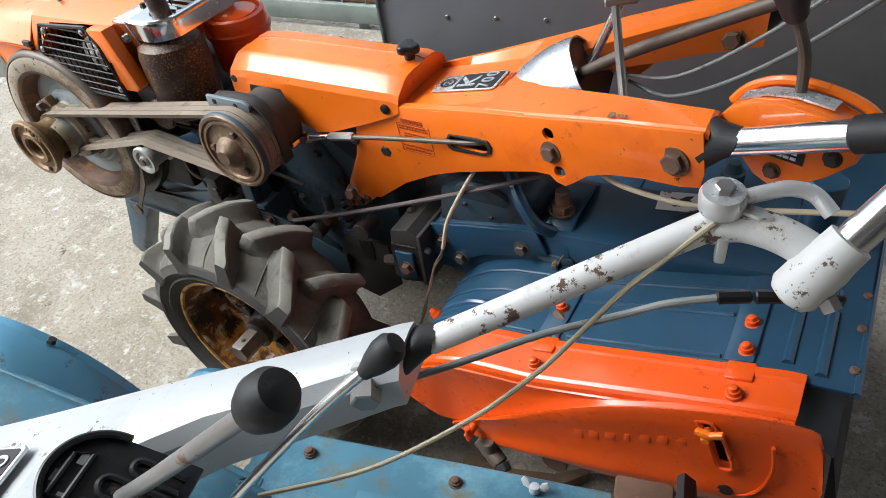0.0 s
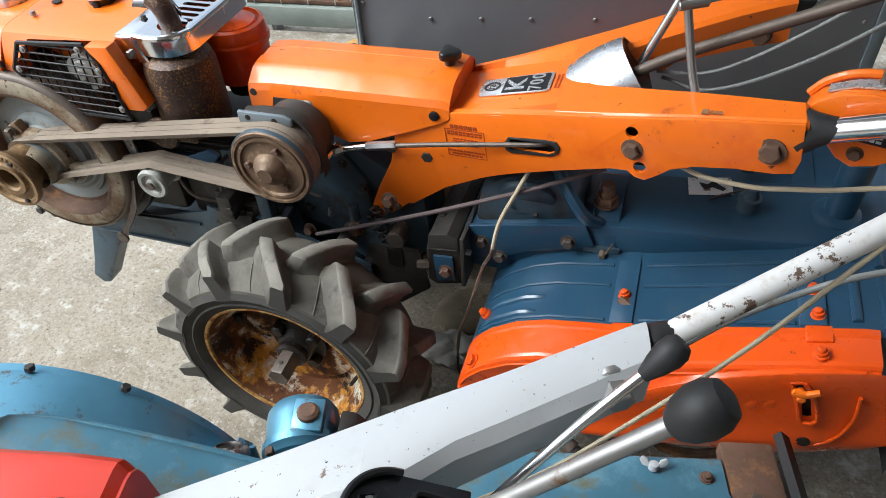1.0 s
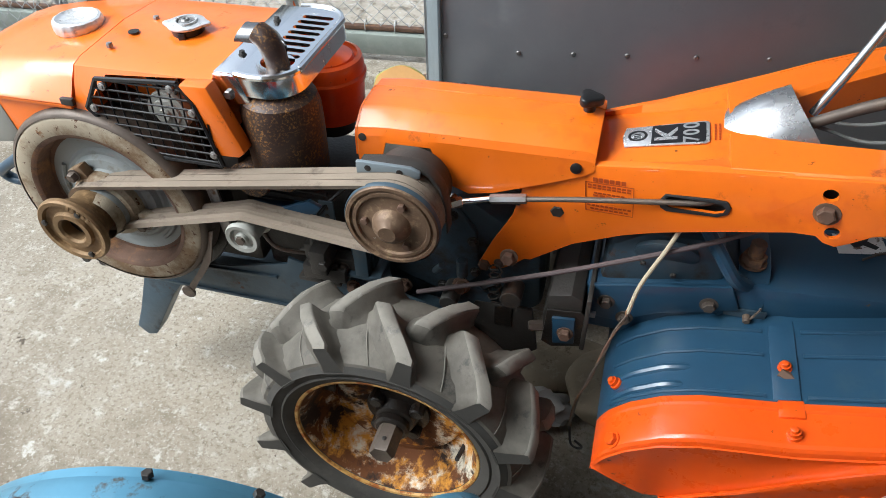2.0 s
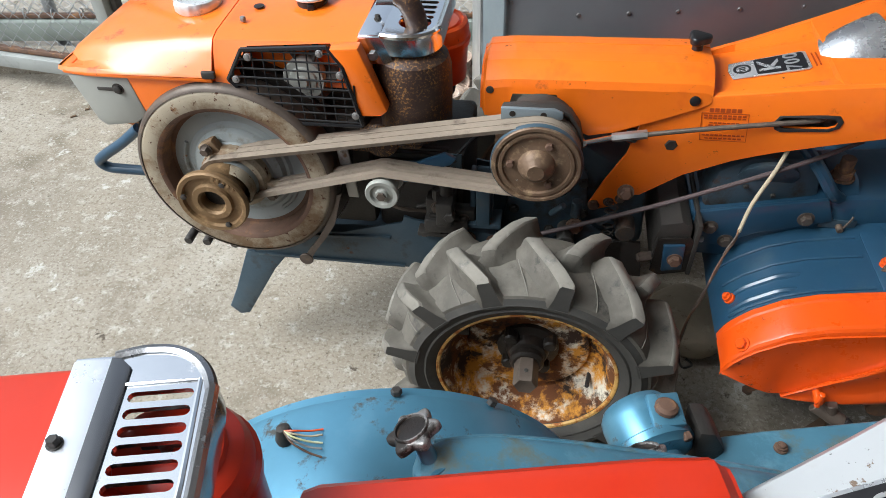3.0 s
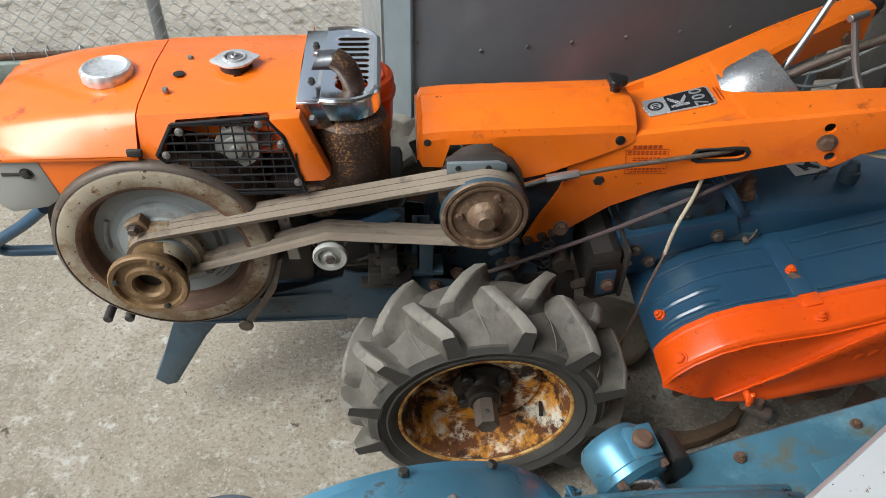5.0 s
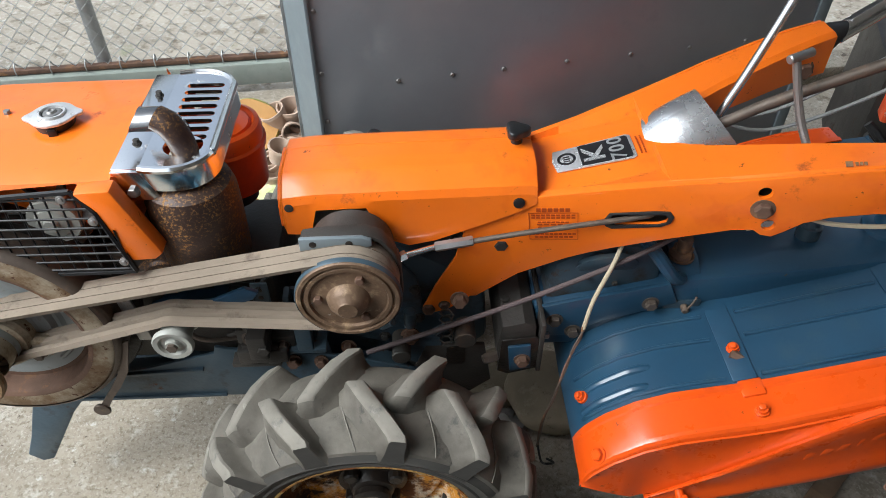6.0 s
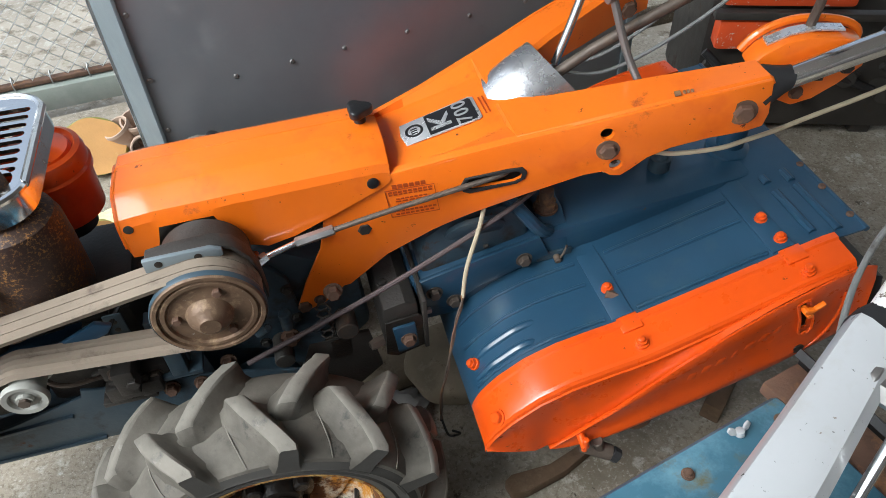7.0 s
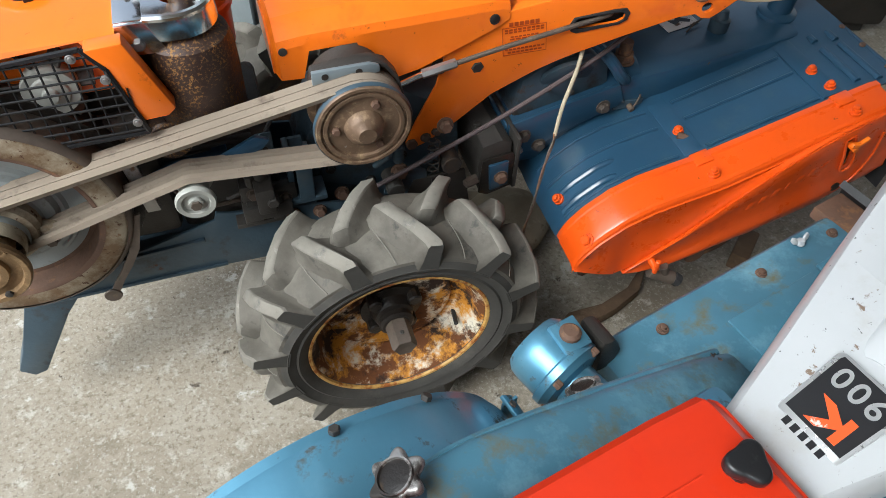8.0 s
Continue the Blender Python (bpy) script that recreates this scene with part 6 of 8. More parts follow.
def rotary(T):
    ys = [0.116, 0.135, 0.200, 0.262, 0.300, 2 * CY - 0.300, 2 * CY - 0.262, 2 * CY - 0.116]
    xs = [0.335, 0.338, 0.343, 0.350, 0.362, 0.378, 0.40, 0.42, 0.445, 0.47, 0.50, 0.53, 0.557, 0.584, 0.61, 0.66, 0.72, 0.78, 0.82, 0.84, 0.86, 0.90, 0.94, 0.968]
    def zt(x):
        return interp(PROFILE, x)
    # blue cover, pressed ridges across it
    secs = []
    for x in xs:
        ring = []
        for y in ys:
            step = 0.004 if abs(x - 0.584) < 0.02 or abs(x - 0.84) < 0.015 else 0.0
            rise = 0.006 if y in (0.300, 2 * CY - 0.300) else 0.0
            ring.append((x, y, zt(x) + step + rise))
        secs.append(ring)
    rc = part("rotary_cover", thicken(loft(secs, closed=False), 0.0035), BLUE, T, "blue pressed-steel rotary tiller cover")
    for y, x0, x1 in ((0.150, 0.356, 0.45), (0.183, 0.36, 0.46)):
        pts = [(x0 + (x1 - x0) * k / 8, y, zt(x0 + (x1 - x0) * k / 8) - 0.0015 - 0.0075 * (k / 4 - 1) ** 4) for k in range(9)]
        part("pressed_bead", tube(pts, 0.0080, 10, 2), BLUE, rc)
    for y in (0.137, 0.214, 0.262):
        part("pressed_line", tube([(x, y, zt(x) + 0.0010) for x in xs if 0.345 < x < 0.57], 0.0034, 8, 1), BLUE, rc)
        part("pressed_line", tube([(x, y, zt(x) + 0.0010) for x in xs if 0.605 < x < 0.83], 0.0034, 8, 1), BLUE, rc)
    for y0, y1 in ((0.14, 0.24), (0.262, 0.28)):
        part("pressed_bead", tube([(0.895, y0, zt(0.895)), (0.895, y1, zt(0.895))], 0.007, 8, 2), BLUE, rc)
        part("pressed_bead", tube([(0.932, y0 - 0.01, zt(0.932)), (0.932, y1, zt(0.932))], 0.007, 8, 2), BLUE, rc)
    part("cover_lip", tube([(0.971, y, zt(0.968) - 0.002) for y in (0.116, 0.36, 2 * CY - 0.116)], 0.005, 8, 3), BLUE, rc)
    # Dark sheet set back under the cover, in place of the gap's shade.
    part("front_gap_shade", prism([(0.392, 0.22), (0.396, 0.22), (0.380, 0.380), (0.376, 0.380)], 0.116, 2 * CY - 0.116, "xz", 0.001), DARK_IRON, rc)
    for s in (1, -1):
        def fl(b):
            return mirror_y(b) if s < 0 else b
        # orange shoulder: from the seam over the rounded edge to the side
        secs = []
        for x in [v for v in xs if v <= 0.90] + [0.918]:
            z = zt(x)
            dx, w_ = 0.0, interp([(0.6, 0.0), (0.92, 0.012)], x)
            secs.append([(x - dx, 0.124, z + 0.0055), (x, 0.113, z + 0.0055), (x, 0.110, z + 0.0022), (x, 0.060 + w_, z - 0.0005), (x, 0.0550 + w_, z - 0.0028), (x, 0.0515 + w_, z - 0.0075), (x, 0.0495 + w_, z - 0.016)])
        sh = part("side_shoulder", fl(thicken(loft(secs, closed=False), 0.003)), ORANGE_DEEP, T, "deep orange side cover shoulder", 20.0)
        def z_low(x):
            return interp([(0.343, 0.308), (0.393, 0.283), (0.45, 0.263), (0.505, 0.259), (0.57, 0.263), (0.64, 0.278), (0.75, 0.300), (0.87, 0.322), (0.95, 0.358), (0.972, 0.392)], x)

        def z_crease(x):
            return interp([(0.44, 0.264), (0.475, 0.303), (0.50, 0.325), (0.55, 0.364), (0.604, 0.409), (0.69, 0.474), (0.76, 0.507), (0.838, 0.534), (0.893, 0.546), (0.93, 0.549), (0.945, 0.543), (0.957, 0.512), (0.970, 0.440)], x)

        def y_crease(x):
            return interp([(0.44, 0.044), (0.475, 0.037), (0.55, 0.032), (0.70, 0.033), (0.84, 0.043), (0.94, 0.052)], x)

        def y_top(x):
            return 0.0495 + interp([(0.6, 0.0), (0.92, 0.012)], x)
        # the wall below the shoulder, dished between shoulder and crease
        secs = []
        for x in (0.338, 0.343, 0.350, 0.362, 0.378, 0.40, 0.42, 0.44, 0.47, 0.50, 0.53, 0.56, 0.60, 0.66, 0.72, 0.78, 0.84, 0.90, 0.918):
            hi, lo = zt(x) - 0.014, max(z_low(x), z_crease(x) - 0.012) if x > 0.43 else z_low(x)
            hi = max(hi, lo + 0.004)
            y0, y1 = y_top(x), y_crease(x) + 0.010 if x > 0.43 else 0.047
            secs.append([(x, y0, hi), (x, y0 * 0.75 + y1 * 0.25 + 0.004, hi * 0.75 + lo * 0.25), (x, y0 * 0.45 + y1 * 0.55 + 0.005, hi * 0.45 + lo * 0.55), (x, y1, lo)])
        sc = part("side_cover", fl(thicken(loft(secs, closed=False), 0.003)), ORANGE_DEEP, T, "deep orange side cover of the tiller")
        if s > 0:
            secs = []
            for x in (0.445, 0.46, 0.475, 0.49, 0.51, 0.54, 0.58, 0.62, 0.66, 0.70, 0.74, 0.78, 0.82, 0.86, 0.89, 0.915, 0.935, 0.945, 0.955, 0.964, 0.970):
                c, l_, yc = z_crease(x), z_low(x), y_crease(x)
                h = max(c - l_, 0.004)
                f = interp([(0.45, 0.2), (0.55, 1.0), (0.84, 1.0), (0.95, 0.5)], x)
                rows_ = [(yc + 0.006, c - 0.004), (yc + 0.001, c), (yc - 0.001, c - 0.05 * h), (yc + 0.003 * f, c - 0.22 * h), (yc + 0.006 * f, c - 0.55 * h), (yc + 0.004 * f, c - 0.68 * h), (yc + 0.0005, c - 0.76 * h), (yc + 0.001, c - 0.84 * h), (yc + 0.009 * f, c - 0.92 * h), (yc + 0.014, c - h)]
                secs.append([(x, y, z) for y, z in rows_])
            pi = part("pressed_panel", thicken(loft(secs, closed=False), 0.003), ORANGE_DEEP, sc, "", 28.0)
            pierce(pi, prism([(0.822, 0.504), (0.831, 0.508), (0.852, 0.470), (0.864, 0.432), (0.853, 0.428), (0.842, 0.464)], 0.0, 0.08, "xz", 0))
            # Black plate behind the slot imitates the shade within.
            part("slot_dark", box(0.812, 0.872, 0.060, 0.062, 0.42, 0.515, 0), GREASE_AND_GAPS, pi)
            part("slot_rim", tube([(0.816, 0.0425, 0.508), (0.834, 0.0425, 0.513), (0.857, 0.044, 0.472), (0.870, 0.045, 0.432), (0.858, 0.045, 0.422), (0.848, 0.045, 0.428), (0.836, 0.043, 0.464), (0.816, 0.0425, 0.508)], 0.0028, 6, 2), ORANGE_DEEP, pi)
            part("panel_rib", tube([(0.905, 0.047, 0.50), (0.912, 0.047, 0.45), (0.905, 0.048, 0.40), (0.885, 0.049, 0.372), (0.850, 0.048, 0.366)], 0.0026, 8), ORANGE_DEEP, pi)
            # Black disc put on for the shade in the panel's hole.
            part("panel_hole", lathe([(0.010, -0.001), (0.010, 0.002)], (0.868, 0.0465, 0.375), (0.868, 1, 0.375), 12), GREASE_AND_GAPS, pi)
            for k, w_ in enumerate((0.014, 0.014, 0.015, 0.008, 0.015, 0.015, 0.014)):
                x = 0.668 + 0.0225 * k
                z = 0.392 + 0.0225 * k * 0.44
                y = y_crease(x) + 0.0030
                part("raised_mark", box(x - w_ / 2, x + w_ / 2, y + 0.0006, y + 0.004, z - 0.009, z + 0.009, 0.0012), ORANGE_DEEP, pi)
            wing = part("wing_nut", join(rod((0.832, 0.046, 0.494), (0.832, 0.026, 0.494), 0.006), prism([(0.817, 0.502), (0.828, 0.498), (0.835, 0.498), (0.853, 0.511), (0.849, 0.518), (0.835, 0.508), (0.820, 0.510)], 0.026, 0.034, "xz", 0.002)), ORANGE, sc, "orange wing nut")
            v = part("drain_cock", join(rod((0.492, 0.046, 0.300), (0.492, 0.014, 0.296), 0.007), rod((0.492, 0.018, 0.318), (0.492, 0.018, 0.285), 0.005)), ORANGE_DEEP, sc)
            part("cock_body", join(rod((0.500, 0.04, 0.262), (0.545, 0.02, 0.246), 0.014), rod((0.52, 0.03, 0.28), (0.53, 0.026, 0.24), 0.010)), BROWN_STEEL, sc)
            part("cock_cap", rod((0.545, 0.02, 0.247), (0.556, 0.012, 0.240), 0.013, seg=8), RUBBER, sc)
            for x, y, m_ in ((0.584, 0.188, ORANGE_DEEP), (0.845, 0.198, ORANGE_DEEP), (0.848, 0.149, ORANGE_DEEP), (0.355, 0.174, ORANGE_DEEP)):
                nx = (-0.75, 0, 0.6) if x < 0.4 else (-0.27, 0, 1)
                bolt(rc, (x, y, zt(x) + 0.003), nx, 0.0085, 0.015, m_, kind="cap")
            for x, y in ((0.588, 0.074), (0.848, 0.078)):
                bolt(sh, (x, y, zt(x) + 0.003), (-0.25, 0, 1), 0.0085, 0.014, ORANGE_DEEP, kind="cap", washer=0.012)
                part("shoulder_strap", box(-0.017, 0.017, 0.100, 0.129, -0.001, 0.0052, 0.002, m=Matrix.Translation((x, 0, zt(x) + 0.001)) @ Matrix.Rotation(-0.27, 4, "Y")), ORANGE_DEEP, sh)
            bolt(sh, (0.360, 0.066, zt(0.360) + 0.001), (-0.75, -0.2, 0.6), 0.010, 0.008, ORANGE_DEEP, 0.013)
            part("rubber_flap", loft([[(0.915, y, zt(0.915) - 0.012) for y in (0.055, 0.30)], [(0.965, y, 0.515) for y in (0.050, 0.30)], [(0.985, y, 0.44) for y in (0.045, 0.30)], [(0.985, y, 0.34) for y in (0.045, 0.30)]], closed=False), RUBBER, T, "black rubber rear flap")
            for y in (0.15, 0.22, 0.28):
                bolt(rc, (0.965, y, zt(0.965) + 0.001), (0, 0, 1), 0.006, 0.004, RUSTY, kind="dome")
    # step ridges over the cover
    for x in (0.584, 0.842):
        part("cover_strap", box(x - 0.018, x + 0.018, 0.13, 2 * CY - 0.13, -0.001, 0.004, 0.0015, m=Matrix.Translation((0, 0, zt(x) + 0.001 + x * 0.0)) @ Matrix.Translation((x, 0, 0)) @ Matrix.Rotation(-0.27, 4, "Y") @ Matrix.Translation((-x, 0, 0))), BLUE, rc)
    # gear beam of the tiller
    part("tiller_beam", join(prism([(0.280, 0.360), (0.282, 0.462), (0.36, 0.480), (0.48, 0.508), (0.62, 0.522), (0.76, 0.534), (0.88, 0.548), (0.945, 0.546), (0.95, 0.51), (0.60, 0.44), (0.46, 0.415), (0.36, 0.36)], CY - 0.078, CY + 0.078, "xz", 0.008)), BLUE, T, "blue cast tiller gear beam")
    part("beam_flange", prism([(0.284, 0.40), (0.286, 0.468), (0.36, 0.486), (0.50, 0.516), (0.52, 0.47), (0.40, 0.43), (0.34, 0.395)], CY - 0.088, CY - 0.079, "xz", 0.003), BLUE, T)
    for x, z in ((0.318, 0.438), (0.474, 0.472), (0.352, 0.408)):
        bolt(T, (x, CY - 0.088, z), (0, -1, 0), 0.0105, 0.009, BROWN_STEEL, 0.0145)
    part("round_cover", lathe([(0.048, 0.012), (0.050, 0.004), (0.044, 0.0), (0, 0.0)], (0.395, CY - 0.070, 0.538), (0.395, 1, 0.538 + 0.4), 32), BLUE_DUSTY, T, "round dusty blue gear cover")
    for a in (0.5, 2.0, 3.6, 5.2):
        bolt(T, (0.395 + 0.036 * math.cos(a), CY - 0.071, 0.538 + 0.036 * math.sin(a)), (0, -1, -0.35), 0.005, 0.004, DARK_IRON)
    part("gear_head", join(prism([(0.30, 0.46), (0.31, 0.545), (0.36, 0.578), (0.44, 0.582), (0.482, 0.555), (0.492, 0.49)], CY - 0.066, CY + 0.066, "xz", 0.012)), BLUE_DUSTY, T)
    part("hose", tube([(0.44, CY - 0.05, 0.60), (0.47, CY - 0.08, 0.57), (0.50, CY - 0.085, 0.53), (0.53, CY - 0.06, 0.50)], 0.011, 10), BLUE, T)
    # saddle bracket
    arch = [(0.286, 0.450), (0.290, 0.494), (0.304, 0.518), (0.326, 0.531), (CY, 0.534)]
    arch = arch + [(2 * CY - y, z) for y, z in arch[-2::-1]]
    inner = [(CY + (y - CY) * 0.90, z - 0.009 if z > 0.46 else z) for y, z in arch]
    sb = part("saddle_bracket", prism(arch + inner[::-1], 0.508, 0.554, "yz", 0.0025), BLUE, T, "blue arched saddle bracket")
    for y in (0.2845, 2 * CY - 0.2845):
        part("saddle_flange", box(0.500, 0.562, min(y, y + 0.004), max(y, y + 0.004), 0.452, 0.470, 0.0015), BLUE_DUSTY, sb)
    part("saddle_bolt", join(rod((0.526, 0.330, 0.525), (0.526, 0.330, 0.572), 0.012), lathe([(0.0185, 0), (0.0185, 0.014)], (0.526, 0.330, 0.533), (0.526, 0.330, 1), 6), lathe([(0.021, 0), (0.021, 0.004)], (0.526, 0.330, 0.530), (0.526, 0.330, 1), 18)), RUSTY, sb)
    part("split_pin", join(tube([(0.536, 0.280, 0.452), (0.540, 0.276, 0.464), (0.546, 0.277, 0.478), (0.549, 0.280, 0.484)], 0.0020, 6), rod((0.534, 0.286, 0.458), (0.534, 0.272, 0.456), 0.006), tube([(0.534, 0.274, 0.450), (0.530, 0.272, 0.440), (0.536, 0.271, 0.435), (0.541, 0.272, 0.441), (0.536, 0.274, 0.449)], 0.0016, 5)), BROWN_STEEL, sb)
    # top studs and rear stays
    for x, y in ((0.752, CY), (0.752, CY + 0.12)):
        z = interp([(0.62, 0.522), (0.88, 0.548)], x) - 0.006
        part("stud", join(lathe([(0.018, 0), (0.019, 0.004), (0.019, 0.028), (0.014, 0.030), (0.010, 0.046), (0.006, 0.048)], (x, y, z), (x, y, 1), 18)), BLUE_DUSTY, T)
    part("depth_post", join(rod((0.885, CY, 0.53), (0.885, CY, 0.66), 0.024), lathe([(0.040, -0.01), (0.040, 0.006), (0.030, 0.012)], (0.885, CY, 0.545), (0.885, CY, 1), 24)), BLUE, T, "blue depth-wheel post")
    part("decal", join(box(-0.036, 0.036, -0.024, 0.024, 0.0, 0.0008, 0.0003, m=frame_on((0.692, CY + 0.050, 0.5295), (1, 0.1, 0.095), (-0.1, 1, 0)))), WHITE_WORN, T, "white maker's decal")
    part("decal_shape", prism([(-0.010, -0.010), (0.004, -0.004), (0.020, -0.014), (0.026, -0.008), (0.012, 0.006), (0.018, 0.016), (0.006, 0.014), (-0.004, 0.004), (-0.018, 0.010), (-0.014, -0.002)], 0.0008, 0.0013, "xy", 0, m=frame_on((0.692, CY + 0.050, 0.5295), (1, 0.1, 0.095), (-0.1, 1, 0))), INK, T)
    part("wire_clip", tube([(0.690, CY + 0.010, 0.531), (0.715, CY + 0.024, 0.536), (0.745, CY + 0.034, 0.545)], 0.0018, 6), BROWN_STEEL, T)
    # tines under the cover and tail flap
    tines = []
    for y in (0.13, 0.22, 2 * CY - 0.22, 2 * CY - 0.13):
        for k in range(3):
            a = k * 2.1 + y * 9
            tines.append(tube([(0.62, y, 0.24), (0.62 + 0.12 * math.cos(a), y, 0.24 + 0.12 * math.sin(a)), (0.62 + 0.20 * math.cos(a + 0.35), y + 0.02, 0.24 + 0.20 * math.sin(a + 0.35)), (0.62 + 0.22 * math.cos(a + 0.6), y + 0.05, 0.245 + 0.22 * math.sin(a + 0.6))], 0.009, 6, 3))
    part("tine_shaft", rod((0.62, 0.06, 0.24), (0.62, 2 * CY - 0.06, 0.24), 0.022), RUSTY, T)
    for b_ in tines:
        part("tine", b_, RUSTY, T, "rusty tiller tine")


# ---- the red and white walking tractor ----
def red_tiller():
    F = new("walking_tractor")
    F.matrix_basis = pose(0.106, -0.461, 0, 0, 0, 13)
    tagged(F, "red, white and light blue walking tractor, worn but glossy", "walking tractor")
    red_engine(F)
    red_body(F)
    red_handles(F)
    red_tiller_cover(F)


def red_engine(F):
    def sec(x, zt, half, zlow):
        side = [(half + 0.004, zlow), (half + 0.002, zt - 0.020), (half - 0.002, zt - 0.006), (half - 0.010, zt - 0.0005)]
        return [(x, -d, z) for d, z in side] + [(x, 0, zt + 0.002)] + [(x, d, z) for d, z in reversed(side)]
    hood = part("radiator_hood", loft([sec(-0.698, 0.842, 0.121, 0.70), sec(-0.58, 0.844, 0.121, 0.70), sec(-0.445, 0.846, 0.120, 0.70)]), RED, F, "glossy red radiator hood")
    part("tank_hood", loft([sec(-1.02, 0.80, 0.10, 0.72), sec(-0.98, 0.822, 0.115, 0.71), sec(-0.86, 0.836, 0.120, 0.70), sec(-0.702, 0.842, 0.121, 0.70)]), RED, F, "glossy red fuel tank hood")
    cap = part("fuel_cap", lathe([(0.034, -0.004), (0.034, 0.012), (0.042, 0.013), (0.042, 0.028), (0.036, 0.032), (0, 0.032)], (-0.80, -0.03, 0.842), (-0.80, -0.03, 1), 12), RUBBER, F)
    radiator_cap(hood, Matrix.Translation((-0.562, 0.001, 0.848)) @ Matrix.Rotation(0.35, 4, "Z"), 0.0295)
    for y in (0.042, -0.048):
        bolt(hood, (-0.664, y, 0.845), (0, 0, 1), 0.0058, 0.006, DARK_IRON, 0.007)
    rm = Matrix.Translation((-0.660, -0.010, 0.842))
    ring = [(0.020 * math.cos(a), 0.005 * math.cos(a), 0.026 + 0.019 * math.sin(a)) for a in [2 * math.pi * k / 20 for k in range(21)]]
    part("lifting_ring", join(tube([rm @ (Matrix.Rotation(0.25, 4, "Z") @ Matrix.Rotation(-0.35, 4, "X") @ Vector(p)) for p in ring], 0.0058, 10, 1), lathe([(0.016, -0.002), (0.016, 0.010), (0.010, 0.016), (0, 0.018)], rm @ Vector((0.008, -0.012, 0)), rm @ Vector((0.008, -0.012, 1)), 18)), DARK_IRON, hood, "dark iron lifting ring")
    part("solder_patch", prism([(-0.642, -0.012), (-0.618, -0.008), (-0.620, -0.022), (-0.640, -0.026)], 0.8455, 0.8468, "xy", 0.0004), ALLOY, hood)
    guard(F, Matrix.Identity(4), -0.444, 0.8485, 0.1185, 0.116, CHROME, ((0, 0.042), (0, -0.042)), DARK_IRON, strip=0.034, hole_y=-0.058, edge=DARK_CHROME)
    ex = part("exhaust_pipe", tube([(-0.364, -0.080, 0.74), (-0.364, -0.080, 0.81), (-0.366, -0.080, 0.836), (-0.374, -0.081, 0.852)], 0.0195, 18, 4), TAILPIPE, F, "sooty exhaust pipe")
    hood_ = []
    for x, z, r, lo in ((0.022, 0.838, 0.0215, 0.35), (0.012, 0.852, 0.0235, 0.28), (-0.004, 0.860, 0.0245, 0.18), (-0.022, 0.862, 0.0250, 0.08), (-0.040, 0.860, 0.0265, 0.0), (-0.050, 0.859, 0.0300, -0.05)):
        hood_.append([(-0.370 + x, -0.082 - 0.10 * x + 0.86 * r * 1.08 * math.cos(a), z - 0.014 + 0.86 * r * math.sin(a)) for a in [-lo * 2 + (math.pi + 4 * lo) * k / 16 for k in range(17)]])
    part("rain_cap", thicken(loft(hood_, closed=False), 0.0018), DARK_CHROME, ex, "dark polished rain cap")
    part("muffler", lathe([(0.03, 0), (0.055, 0.01), (0.055, 0.15), (0.03, 0.16)], (-0.378, -0.078, 0.62), (-0.378, -0.078, 1), 28), MUFFLER, F)
    ac = part("air_cleaner", lathe([(0.052, 0), (0.058, 0.005), (0.060, 0.09), (0.064, 0.092), (0.065, 0.104), (0.061, 0.108), (0.060, 0.118), (0.056, 0.126), (0.044, 0.131), (0.042, 0.136), (0.03, 0.139), (0, 0.140)], (-0.366, 0.052, 0.678), (-0.366, 0.052, 1), 36), RED, F, "round red air cleaner under the slotted guard")
    part("wing_nut", join(rod((-0.366, 0.052, 0.815), (-0.366, 0.052, 0.83), 0.005), box(-0.384, -0.348, 0.050, 0.054, 0.820, 0.830, 0.0015)), DARK_IRON, ac)
    part("engine_block", join(box(-0.95, -0.42, -0.11, 0.11, 0.40, 0.70, 0.012), box(-0.42, -0.26, -0.11, 0.10, 0.38, 0.64, 0.012)), DARK_IRON, F)
    part("frame_rail", box(-1.0, 0.15, -0.13, 0.10, 0.33, 0.40, 0.004), BLUE_LIGHT, F)
    # mudguard over the far wheel
    cx, cz, R = -0.235, 0.305, 0.292
    prof = [(0.085, R - 0.004), (0.10, R + 0.001), (0.235, R + 0.001), (0.247, R - 0.002), (0.2475, R - 0.007), (0.262, R - 0.008), (0.2635, R - 0.022)]
    secs = []
    for k in range(41):
        a = radians(168 - (168 - 14) * k / 40)
        secs.append([(cx + r * math.cos(a), y, cz + r * math.sin(a)) for y, r in prof])
    mg = part("mudguard", thicken(loft(secs, closed=False), 0.002), BLUE_LIGHT, F, "light blue curved mudguard")
    part("mudguard_stay", join(box(-0.012, 0.012, -0.06, 0.02, 0.0, 0.006, 0.001, m=Matrix.Translation((0.045, 0.235, 0.425)) @ Matrix.Rotation(0.75, 4, "Y")), box(-0.012, 0.012, -0.005, 0.0, -0.07, 0.0, 0.001, m=Matrix.Translation((0.050, 0.250, 0.425)))), BLUE_LIGHT, mg)
    bolt(mg, (0.046, 0.238, 0.431), (0.6, 0, 0.8), 0.006, 0.004, BROWN_STEEL)
    bolt(mg, (-0.20, 0.248, 0.596), (0, 0.3, 1), 0.007, 0.006, DARK_IRON)
    bolt(mg, (-0.085, 0.250, 0.556), (0.5, 0.3, 0.8), 0.007, 0.006, DARK_IRON)
    part("plug", join(lathe([(0.010, 0), (0.012, 0.006), (0.008, 0.022), (0.004, 0.024)], (-0.330, 0.205, 0.578), (-0.332, 0.213, 0.61), 12)), DARK_IRON, mg)
